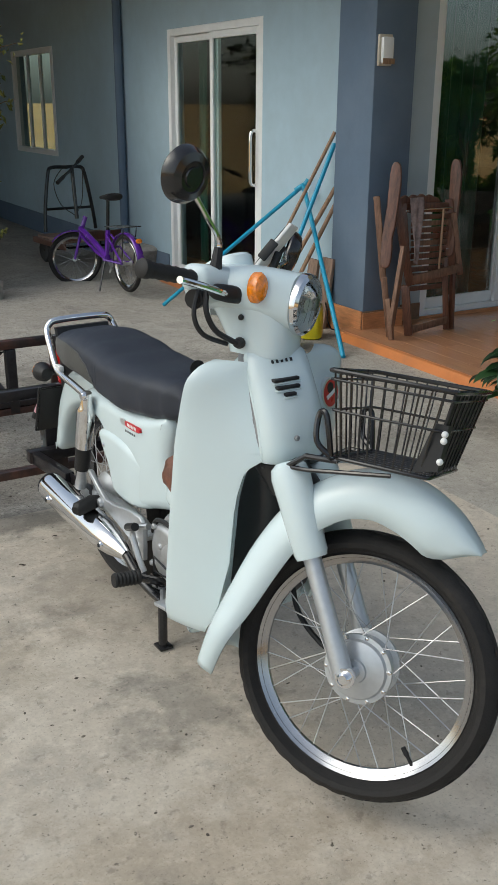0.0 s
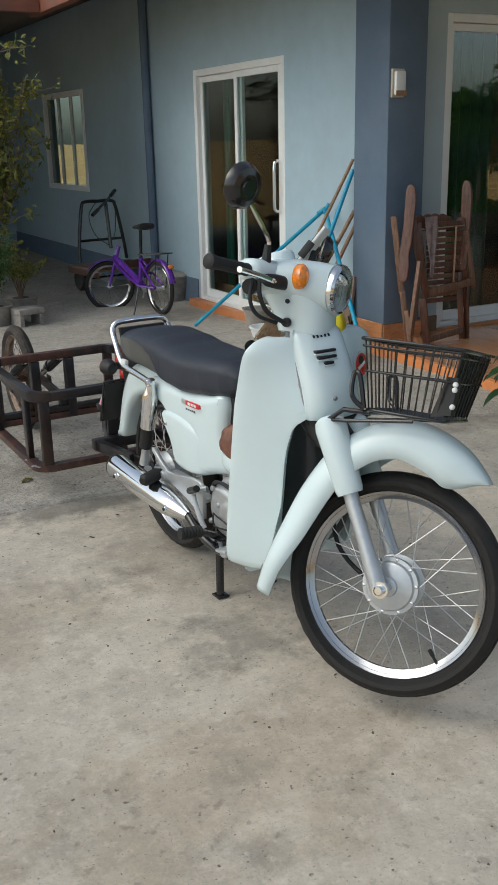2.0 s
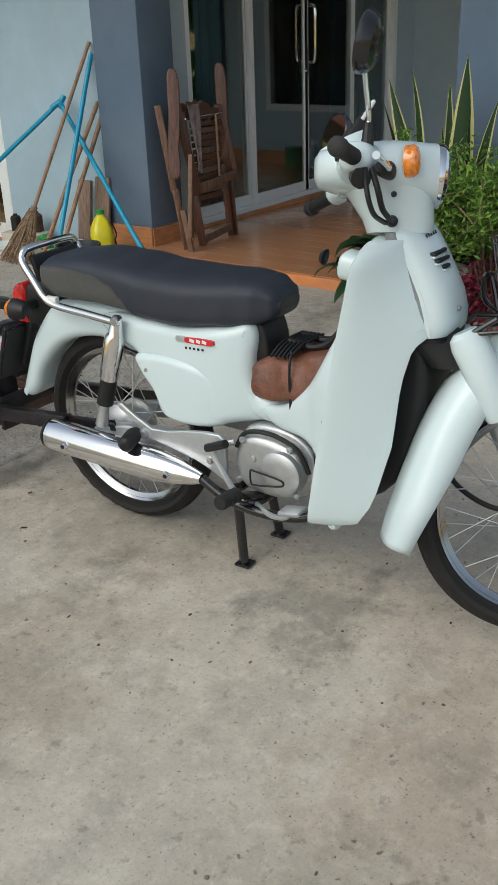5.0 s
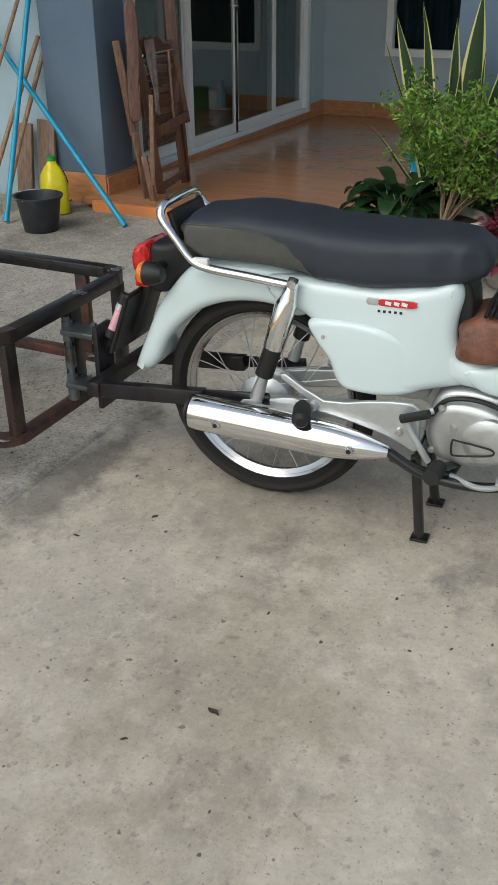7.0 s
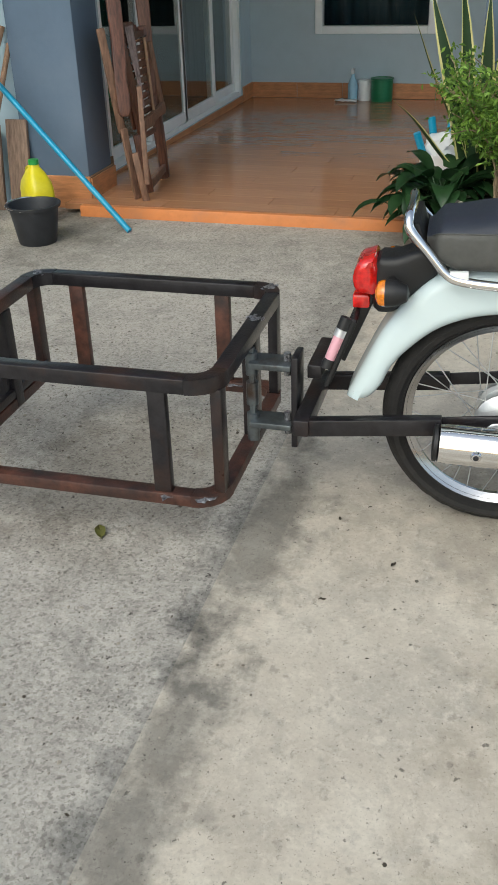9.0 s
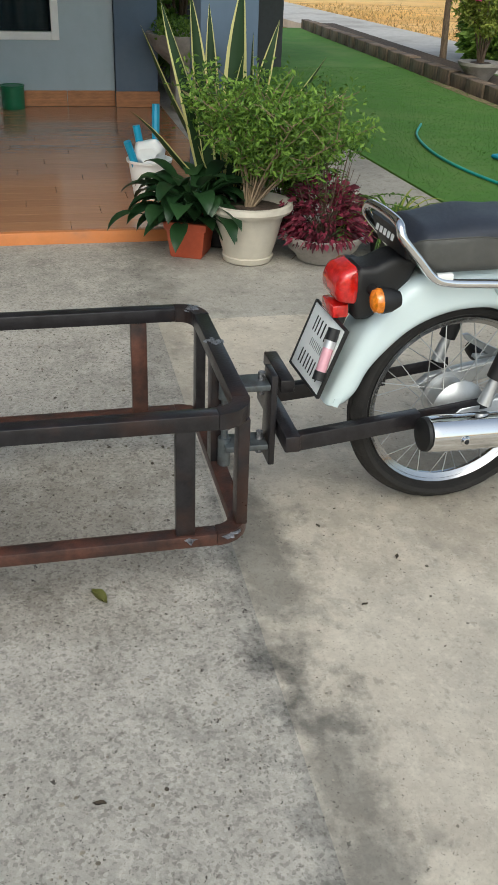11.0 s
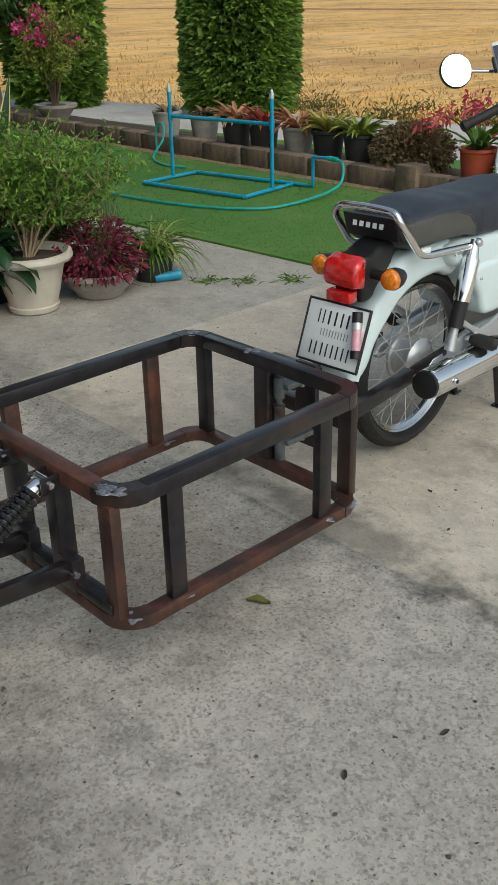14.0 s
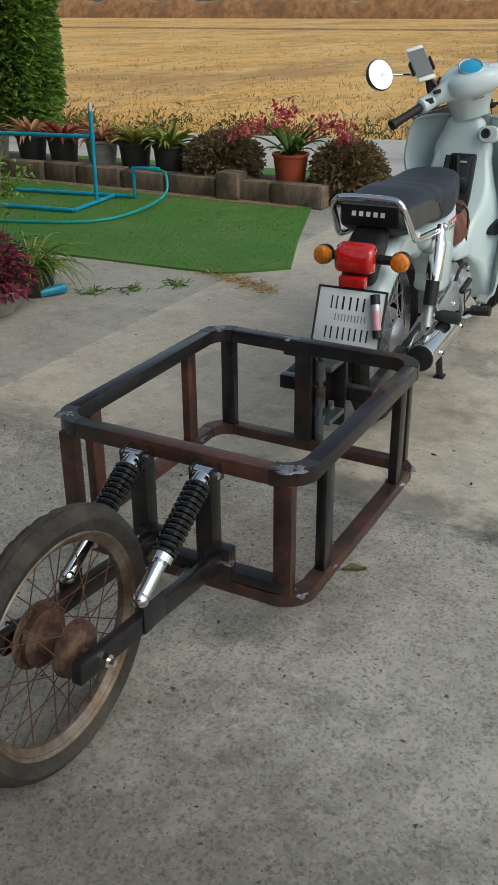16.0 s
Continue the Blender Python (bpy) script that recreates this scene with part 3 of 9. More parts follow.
bm = bmesh.new()
wall_piece(bm, (0.5, 14.0, -0.3), (WX + 0.15, 14.15, TOP))
tagged(part("wall_north", bm, "wall_blue", smooth=0), "light blue painted return wall of the house", "wall", "", "structure")
D2 = (4.03, 6.80, 0.06, 2.13)
bm = bmesh.new()          # porch wall with the wide sliding door
for x0, x1, z0, z1 in ((COLX + 0.3, D2[0], 0, TOP), (D2[0], D2[1], -0.1, D2[2]), (D2[0], D2[1], D2[3], TOP), (D2[1], EX, -0.1, TOP)):
    wall_piece(bm, (x0, WY, z0), (x1, WY + 0.15, z1))
tagged(part("wall_porch", bm, "wall_pale", smooth=0), "pale blue-grey porch wall", "wall", "", "structure")
W2 = (3.225, 4.205, 0.50, 1.55)
bm = bmesh.new()          # end wall with a window
for y0, y1, z0, z1 in ((2.8, W2[0], -0.1, TOP), (W2[0], W2[1], -0.1, W2[2]), (W2[0], W2[1], W2[3], TOP), (W2[1], WY + 0.15, -0.1, TOP)):
    wall_piece(bm, (EX, y0, z0), (EX + 0.15, y1, z1))
tagged(part("wall_east", bm, "wall_pale", smooth=0), "pale blue-grey end wall of the porch", "wall", "", "structure")
# rooms behind the glass; their lack of light is put into near-black walls
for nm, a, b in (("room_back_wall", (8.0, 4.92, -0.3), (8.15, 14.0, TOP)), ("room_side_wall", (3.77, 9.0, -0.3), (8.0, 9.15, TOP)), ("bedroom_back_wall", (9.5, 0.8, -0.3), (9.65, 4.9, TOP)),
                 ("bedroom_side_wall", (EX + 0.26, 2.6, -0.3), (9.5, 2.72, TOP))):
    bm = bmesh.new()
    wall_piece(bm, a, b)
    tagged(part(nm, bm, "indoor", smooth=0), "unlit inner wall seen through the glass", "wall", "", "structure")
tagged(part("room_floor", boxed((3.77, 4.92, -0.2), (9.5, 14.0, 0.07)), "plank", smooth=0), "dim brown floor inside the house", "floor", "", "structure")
tagged(part("porch_ceiling", boxed((3.63, 1.4, TOP), (9.6, 14.1, TOP + 0.12)), "ceiling", smooth=0), "plain ceiling over the porch and rooms", "ceiling", "", "structure")
# added wall, out of view: holds side light off the far house wall
tagged(part("wall_west", boxed((-2.2, 9.6, -0.3), (-2.05, 14.6, 2.549)), "wall_pale", smooth=0), "plain unseen wall added to block side light at the yard's end", "wall", "", "structure")
bm = bmesh.new()
loft(bm, [[Vector((2.6, y, 2.55)), Vector((3.62, y, 2.86)), Vector((3.62, y, 2.98)), Vector((2.6, y, 2.67))] for y in (1.4, 14.6)])
tagged(part("eave", bm, "eave_brown", smooth=0), "shaded sloping eave along the wall", "eave", "", "structure")
tagged(part("gutter", boxed((2.5, 1.4, 2.5), (2.597, 8.915, 2.68), 0.01), "gutter_red"), "faded red roof edge gutter", "gutter", "", "structure")
# this roof reaches forward out of view to darken the far house wall
tagged(part("roof_left", boxed((-4.0, 8.62, 2.55), (2.597, 14.6, 2.68)), "eave_brown", smooth=0), "roof over the end of the yard, extended unseen to shade the wall", "roof", "", "structure")
tagged(part("roof_left_edge", boxed((-4.0, 8.54, 2.5), (2.497, 8.615, 2.68), 0.01), "gutter_red"), "faded red edge board of the unseen roof extension", "gutter", "", "structure")


def column(name, a, b, label):
    c = part(name, boxed(a, b, 0.008), "wall_dark", smooth=30)
    return tagged(c, label, "column", "", "structure")


column("column_1", (COLX, 4.66, -0.1), (COLX + 0.3, 5.03, TOP), "dark blue painted square porch column")
column("column_2", (3.5, 2.42, -0.1), (3.82, 2.69, TOP), "dark blue painted square porch column")
column("column_3", (7.05, 2.45, -0.1), (7.35, 2.795, TOP), "dark blue painted square corner column")

# low plinth band and tiled bases
tagged(part("baseboard", boxed((WX - 0.012, D1[1] + 0.04, -0.3), (WX - 0.002, 14, 0.12), 0.003), "wall_dark", smooth=0), "dark blue painted plinth band", "plinth", "", "structure")


def tile_row(parent, a, b, height, n, z0, thick, across):
    """Tiles side by side from a to b; across: the way out of the wall."""
    a, b, o = Vector((*a, z0)), Vector((*b, z0)), Vector((*across, 0))
    d = (b - a) / n
    me = None
    for i in range(n):
        if me is None:
            bm = boxed((0.002, 0, 0.002), (d.length - 0.002, thick, height - 0.002), 0.0015, 1)
            ob = part("tile", bm, "tile_orange", parent, smooth=0)
            me = ob.data
        else:
            ob = new("tile", me)
            ob.parent = parent
        x = d.normalized()
        y = Vector((0, 0, 1)).cross(x)
        p = a + d * i + (o * thick if y.dot(o) < 0 else Vector((0, 0, 0)))
        ob.matrix_local = Matrix.Translation(p) @ Matrix((x, y, (0, 0, 1))).transposed().to_4x4()


base1 = tagged(part("tile_base_column", boxed((COLX - 0.012, 4.648, -0.12), (COLX + 0.31, 5.04, 0.165), 0.002), "grout", smooth=0), "orange-brown tile skirting round the column", "tile base", "", "structure")
tile_row(base1, (COLX - 0.012, 5.04), (COLX - 0.012, 4.648), 0.27, 1, -0.1, 0.008, (-1, 0))
tile_row(base1, (COLX - 0.012, 4.648), (COLX + 0.31, 4.648), 0.16, 1, 0.0, 0.008, (0, -1))
base2 = tagged(part("tile_base_porch", boxed((COLX + 0.31, WY - 0.008, DECK - 0.02), (D2[0], WY, DECK + 0.1)), "grout", smooth=0), "orange-brown tile skirting of the porch", "tile base", "", "structure")
tile_row(base2, (D2[0], WY - 0.002), (D2[1], WY - 0.002), 0.055, 4, deck_z(6.6), 0.01, (0, -1))
tile_row(base2, (D2[1], WY - 0.002), (EX, WY - 0.002), 0.125, 1, deck_z(7.0), 0.01, (0, -1))
tile_row(base2, (EX - 0.002, WY - 0.012), (EX - 0.002, 2.8), 0.125, 5, deck_z(7.1), 0.01, (-1, 0))
tile_row(base2, (7.048, 2.8), (7.048, 2.442), 0.125, 1, deck_z(7.05), 0.01, (-1, 0))
tile_row(base2, (7.038, 2.448), (7.35, 2.448), 0.2, 1, -0.08, 0.01, (0, -1))
base3 = tagged(part("tile_base_outer", boxed((3.492, 2.412, -0.1), (3.828, 2.698, 0.155), 0.002), "grout", smooth=0), "orange-brown tile skirting round the outer column", "tile base", "", "structure")
tile_row(base3, (3.492, 2.698), (3.492, 2.412), 0.16, 1, 0.0, 0.008, (-1, 0))
tile_row(base3, (3.828, 2.698), (3.492, 2.698), 0.16, 1, 0.0, 0.008, (0, 1))
step1 = tagged(part("door_step", boxed((WX - 0.1, D1[0] - 0.06, -0.3), (WX - 0.003, D1[1] + 0.06, -0.055), 0.004), "edge_orange"), "orange tiled sill step under the sliding door", "step", "", "structure")

# porch deck of long tile planks
deck = tagged(part("deck", boxed((3.36, 2.42, -0.15), (EX, WY, deck_z(EX) - 0.006)), "grout", smooth=0), "glossy brown wood-look tile porch floor", "floor", "", "structure")
tagged(part("deck_edge", boxed((3.32, 2.40, -0.1), (3.36, 4.655, DECK + 0.002), 0.006), "edge_orange"), "orange tiled edge of the porch step", "step", "", "structure")


me = None
for row in range(25):
    off = (row * 0.37) % 0.9
    x = 3.362 + row * 0.1495
    cuts = [2.422] + [y for y in (2.422 + off, 2.422 + off + 0.9, 2.422 + off + 1.8) if 2.5 < y < 4.6] + [WY - 0.002]
    for y0, y1 in zip(cuts, cuts[1:]):
        if me is None:
            ob = part("plank", box(bmesh.new(), (0.147, 0.998, 0.03), None, 0.0012, 1), "plank", deck, smooth=0)
            me = ob.data
        else:
            ob = new("plank", me)
            ob.parent = deck
        ob.matrix_local = Matrix.Translation((x + 0.0735, (y0 + y1) / 2, deck_z(x + 0.0735) - 0.015)) @ pose(0, 0, 0, 0, 0.842) @ Matrix.Diagonal((1, y1 - y0, 1, 1))


def sliding_door(name, m, width, height, leaves, label, handle_at=None, frame_w=0.055):
    """A white aluminium sliding door in its own plane: x along the wall, z up, y out of the wall. Bottom middle at the origin."""
    d = thing(name, m, label, "sliding door", "", "structure")
    h = width / 2
    bm = bmesh.new()
    for a, b in (((-h, -0.05, 0), (-h + frame_w, 0.032, height)), ((h - frame_w, -0.05, 0), (h, 0.032, height)),
                 ((-h + frame_w, -0.05, height - frame_w), (h - frame_w, 0.032, height)), ((-h + frame_w, -0.05, 0), (h - frame_w, 0.032, 0.035))):
        a, b = Vector(a), Vector(b)
        box(bm, [abs(v) for v in (b - a)], Matrix.Translation((a + b) / 2), 0.004, 1)
    part("frame", bm, "frame_white", d, "white aluminium frame", smooth=30)
    for x0, x1, y in leaves:
        bm = bmesh.new()
        s, z0, z1 = 0.05, 0.037, height - frame_w - 0.002
        for a, b in (((x0, z0), (x0 + s, z1)), ((x1 - s, z0), (x1, z1)), ((x0 + s, z0), (x1 - s, z0 + 0.07)), ((x0 + s, z1 - s), (x1 - s, z1))):
            box(bm, (b[0] - a[0], 0.03, b[1] - a[1]), Matrix.Translation(((a[0] + b[0]) / 2, y, (a[1] + b[1]) / 2)), 0.003, 1)
        lf = part("leaf", bm, "frame_white", d, "white aluminium sliding leaf", smooth=30)
        pane = part("pane", boxed((x0 + s - 0.004, y - 0.003, z0 + 0.066), (x1 - s + 0.004, y + 0.003, z1 - s + 0.004)), "tinted_glass" if name == "door_2" else "dusky_glass", lf, "dark reflecting glass", smooth=0)
        pane.visible_shadow = False
    return d


def wall_pose(x, y, z, rz):
    return pose(x, y, z, 0, 0, rz)


# facing -x: local y out of the wall is world -x
door1 = sliding_door("door_1", wall_pose(WX + 0.03, (D1[0] + D1[1]) / 2, D1[2], 90), D1[1] - D1[0], D1[3] - D1[2],
                     ((-0.735, 0.03, 0.012), (-0.05, 0.735, -0.022)), "white framed sliding glass door, slightly dusty")
bm = bmesh.new()
tube(bm, spline([(0.0, 0.02, -0.19), (0.0, 0.06, -0.17), (0.0, 0.065, 0), (0.0, 0.06, 0.17), (0.0, 0.02, 0.19)], 5), 0.012, 8)
hd = part("handle", bm, "chrome", door1, "bent chrome pull handle")
hd.matrix_local = Matrix.Translation((-0.71, 0.02, 1.08))
door2 = sliding_door("door_2", wall_pose((D2[0] + D2[1]) / 2, WY + 0.04, D2[2], 180), D2[1] - D2[0], D2[3] - D2[2],
                     ((-1.335, -0.655, -0.022), (-0.7, 0.02, 0.012), (-0.02, 0.7, 0.012), (0.655, 1.335, -0.022)), "wide white framed sliding glass door of the porch")
bm = bmesh.new()
tube(bm, spline([(0.0, 0.02, -0.19), (0.0, 0.06, -0.17), (0.0, 0.065, 0), (0.0, 0.06, 0.17), (0.0, 0.02, 0.19)], 5), 0.012, 8)
hd = part("handle", bm, "chrome", door2, "bent chrome pull handle")
hd.matrix_local = Matrix.Translation((-0.015, 0.03, 1.15))
bm = bmesh.new()
lathe(bm, [(0.0, 0), (0.012, 0), (0.012, 0.02), (0.0, 0.022)], pose(0, 0, 0, -90), 12)
hd = part("lock", bm, "chrome", door2, "small round door lock")
hd.matrix_local = Matrix.Translation((0.01, 0.028, 0.9))


def window(name, m, width, height, label, panes=2):
    w = thing(name, m, label, "window", "", "structure")
    h = width / 2
    bm = bmesh.new()
    f = 0.06
    for a, b in (((-h, 0), (-h + f, height)), ((h - f, 0), (h, height)), ((-h + f, height - f), (h - f, height)), ((-h + f, 0), (h - f, f))):
        box(bm, (b[0] - a[0], 0.09, b[1] - a[1]), Matrix.Translation(((a[0] + b[0]) / 2, 0, (a[1] + b[1]) / 2)), 0.004, 1)
    part("window_frame", bm, "frame_white", w, "white aluminium window frame", smooth=30)
    step = (width - 2 * f) / panes
    for i in range(panes):
        x0 = -h + f + i * step
        p = part("pane", boxed((x0 + 0.012, -0.003, f), (x0 + step - 0.012, 0.003, height - f)), "dusky_glass", w, "dark reflecting glass", smooth=0)
        p.visible_shadow = False
        if i:
            part("mullion", boxed((x0 - 0.02, -0.02, f), (x0 + 0.02, 0.02, height - f), 0.003, 1), "frame_white", w, "white mullion")
    return w


window("window_1", wall_pose(WX + 0.03, (W1[0] + W1[1]) / 2, W1[2], 90), W1[1] - W1[0], W1[3] - W1[2], "white framed sliding window of the house", 3)
window("window_2", wall_pose(EX + 0.03, (W2[0] + W2[1]) / 2, W2[2], 90), W2[1] - W2[0], W2[3] - W2[2], "white framed window with dark blue curtains", 1)


def curtain(m, width, height, label, material="curtain"):
    bm = bmesh.new()
    n = int(width / 0.012)
    rows = []
    for z in (0.0, height):
        rows.append([Vector((-width / 2 + width * i / n, 0.022 * math.sin(i * 0.75) + 0.008 * math.sin(i * 0.31 + 1), z)) for i in range(n + 1)])
    loft(bm, rows, False, False)
    c = part("curtain", bm, material, smooth=60)
    c.modifiers.new("thick", "SOLIDIFY").thickness = 0.003
    c.matrix_world = m
    return tagged(c, label, "curtain")


curtain(wall_pose(EX + 0.22, (W2[0] + W2[1]) / 2, W2[2] - 0.1, 90), 1.1, 1.25, "dark blue pleated curtain behind the window")
curtain(wall_pose(6.42, WY + 0.24, 0.1, 180), 0.66, 2.05, "dark blue-green pleated curtain behind the glass door")
curtain(wall_pose(4.36, WY + 0.24, 0.1, 180), 0.6, 2.05, "green pleated curtain gathered behind the glass door", "green_frame")
curtain(wall_pose(WX + 0.26, 7.46, 0.0, 90), 0.16, 1.95, "green pleated curtain gathered behind the glass door", "green_frame")
# a downpipe on the long wall
bm = bmesh.new()
tube(bm, [(WX - 0.045, 8.58, -0.1), (WX - 0.045, 8.58, TOP)], 0.04, 14)
tagged(part("downpipe", bm, "wall_dark"), "dark blue painted rain downpipe on the wall", "downpipe", "", "structure")


# ---- trailer frame ----
def trailer():
    t = thing("trailer", pose(0.93, 3.41, 0, 0, 0, 0.6), "welded bare steel one-wheel cargo trailer frame, partly rusted", "trailer")
    hx, hy = 0.3, 0.342
    top, bot = 0.446, 0.156
    hb = hy + 0.026

    def rail(name, a, b, w, h, mat, label=""):
        a, b = Vector(a), Vector(b)
        d = b - a
        x = d.normalized()
        y = Vector((0, 0, 1)).cross(x)
        y = y.normalized() if y.length > 0.01 else Vector((1, 0, 0))
        z = x.cross(y)
        m = Matrix.Translation((a + b) / 2) @ Matrix((x, y, z)).transposed().to_4x4()
        return part(name, box(bmesh.new(), (d.length, w, h), m, 0.003, 2), mat, t, label)

    c = 0.06
    for z, h, mats, lab in ((top, 0.036, ("steel_dark", "steel_dark", "steel_dark", "steel_rust"), "top rail"), (bot, 0.03, ("steel_rust",) * 4, "bottom rail")):
        rail("rail", (-hx, -hy + c, z), (-hx, hb - c, z), 0.038, h, mats[0])
        rail("rail", (hx, -hy + c, z), (hx, hb - c, z), 0.038, h, mats[1])
        rail("rail", (-hx + c, -hy, z), (hx - c, -hy, z), 0.038, h, mats[2])
        rail("rail", (-hx + c, hb, z), (hx - c, hb, z), 0.038, h, mats[3])
        for sx in (-1, 1):
            for sy in (-1, 1):
                bm = bmesh.new()
                ring = []
                for q in range(6):
                    a = math.pi / 2 * q / 5
                    nx, ny = sx * math.sin(a), sy * math.cos(a)
                    px, py = sx * (hx - c) + nx * c, (hb - c if sy > 0 else c - hy) + ny * c
                    ring.append([Vector((px + nx * o, py + ny * o, z + v)) for o, v in ((-0.019, -h / 2), (0.019, -h / 2), (0.019, h / 2), (-0.019, h / 2))])
                loft(bm, ring)
                part("corner", bm, "steel_dark" if z == top else "steel_rust", t, "welded corner with grinding marks", smooth=40)
    # uprights: two on each side rail, one near each corner on the cross rails
    lo, hi = bot + 0.012, top - 0.015
    for x, y, mat in ((-hx, -0.213, "steel_dark"), (-hx, 0.238, "steel_dark"), (hx, -0.187, "steel_rust"), (hx, 0.245, "steel_rust")):
        rail("upright", (x, y, lo), (x, y, hi), 0.024, 0.042, mat)
    for x, y, mat in ((-hx + 0.032, hb, "steel_rust"), (hx - 0.03, hb, "steel_rust"), (-hx + 0.034, -hy, "steel_dark"), (hx - 0.042, -hy, "steel_dark")):
        rail("upright", (x, y, lo), (x, y, hi), 0.042, 0.026, mat)
    for x in (-0.087, 0.077):
        rail("upright", (x, hb, bot - 0.01), (x, hb, top - 0.02), 0.042, 0.04, "steel_dark")
    # front hinge post with its pin and knuckles
    rail("upright", (0.018, -hy, bot), (0.018, -hy, hi), 0.05, 0.036, "steel_dark")
    part("hinge_pin", rod((-0.022, -hy - 0.012, bot + 0.01), (-0.022, -hy - 0.012, hi - 0.01), 0.0085, 10), "steel_bare", t, "bare steel hinge pin")
    for z0, z1 in ((0.17, 0.245), (0.27, 0.33), (0.35, 0.41)):
        part("hinge_knuckle", rod((-0.022, -hy - 0.012, z0), (-0.022, -hy - 0.012, z1), 0.0155, 12), "steel_bare", t, "rough welded hinge knuckle")
    for z in (0.226, 0.385):
        bm = boxed((-0.055, -hy - 0.115, z - 0.008), (0.015, -hy - 0.01, z + 0.008), 0.003)
        part("hinge_plate", bm, "steel_bare", t, "bluish bare steel hinge plate")
        part("hinge_bolt", rod((-0.02, -hy - 0.1, z - 0.03), (-0.02, -hy - 0.1, z + 0.028), 0.009, 8), "weld", t, "zinc hinge bolt")
    return t


trailer_thing = trailer()


# ---- motorcycle ----
def wheel(name, parent, c, r, rim_r, width, hub, mats, spokes=28, S=None, label="", spoke_r=0.0012, rim_w=0.62):
    """A spoked wheel turning round y at c. The rim is the part; tyre, hub and spokes sit on it."""
    tyre, rim, spoke_m, hub_m = mats
    turn = Matrix.Translation(c) @ pose(0, 0, 0, -90)
    bm = bmesh.new()
    f, w = rim_r, width * rim_w
    lathe(bm, [(f, -w), (f - 0.003, -w - 0.003), (f - 0.012, -w + 0.004), (f - 0.022, -w * 0.35), (f - 0.023, 0), (f - 0.022, w * 0.35), (f - 0.012, w - 0.004), (f - 0.003, w + 0.003), (f, w),
               (f - 0.008, w - 0.006), (f - 0.015, 0), (f - 0.008, -w + 0.006)], turn, 72, True)
    top = part(name, bm, rim, parent, label)
    if S:
        top.matrix_local = S
    bm = bmesh.new()
    b = width
    prof = [(f - 0.010, -w + 0.002), (f + 0.002, -w - 0.001), (f + 0.012, -b * 0.92), (f + (r - f) * 0.5, -b), (r - 0.012, -b * 0.8), (r - 0.005, -b * 0.55), (r - 0.0015, -b * 0.3), (r - 0.006, -b * 0.27), (r - 0.006, -b * 0.2),
            (r, -b * 0.17), (r + 0.001, 0)]
    prof = prof + [(a, -y) for a, y in prof[-2::-1]]
    seg = 180
    lathe(bm, prof, turn, seg, True)
    # slanted grooves across both shoulders of the tread
    bm.verts.ensure_lookup_table()
    mid = turn.translation
    for i, (q, y) in enumerate(prof):
        if q > r - 0.013 and b * 0.25 < abs(y) < b * 0.85:
            for j in range(seg):
                if (j + int(abs(y) / b * 7)) % 5 < 2:
                    v = bm.verts[i * seg + j]
                    v.co = mid + (v.co - mid) * (1 - 0.003 / r)
    part("tyre", bm, tyre, top, "black treaded rubber tyre" if tyre == "tyre" else "worn dusty old rubber tyre")
    bm = bmesh.new()
    lathe(bm, hub, turn, 40, False)
    hb = part("hub", bm, hub_m, top, "cast drum hub")
    fl = max(q[0] for q in hub)
    ys = [q[1] for q in hub if q[0] > fl * 0.9]
    me = None
    bm = bmesh.new()
    tube(bm, [(0, 0, 0), (0, 0, 1)], spoke_r, 5)
    for i in range(spokes):
        a = 2 * math.pi * i / spokes
        s = 1 if i % 2 else -1
        cross = 0.62 if (i // 2) % 2 else -0.62
        p = Vector((math.cos(a + cross) * fl * 0.93, (ys[0] if s < 0 else ys[-1]) * 0.9, math.sin(a + cross) * fl * 0.93)) + Vector(c)
        q = Vector((math.cos(a) * (f - 0.02), 0, math.sin(a) * (f - 0.02))) + Vector(c)
        d = q - p
        if me is None:
            ob = part("spoke", bm, spoke_m, top)
            me = ob.data
        else:
            ob = new("spoke", me)
            ob.parent = top
        ob.matrix_local = Matrix.Translation(p) @ d.to_track_quat("Z", "Y").to_matrix().to_4x4() @ Matrix.Diagonal((1, 1, d.length, 1))
    return top


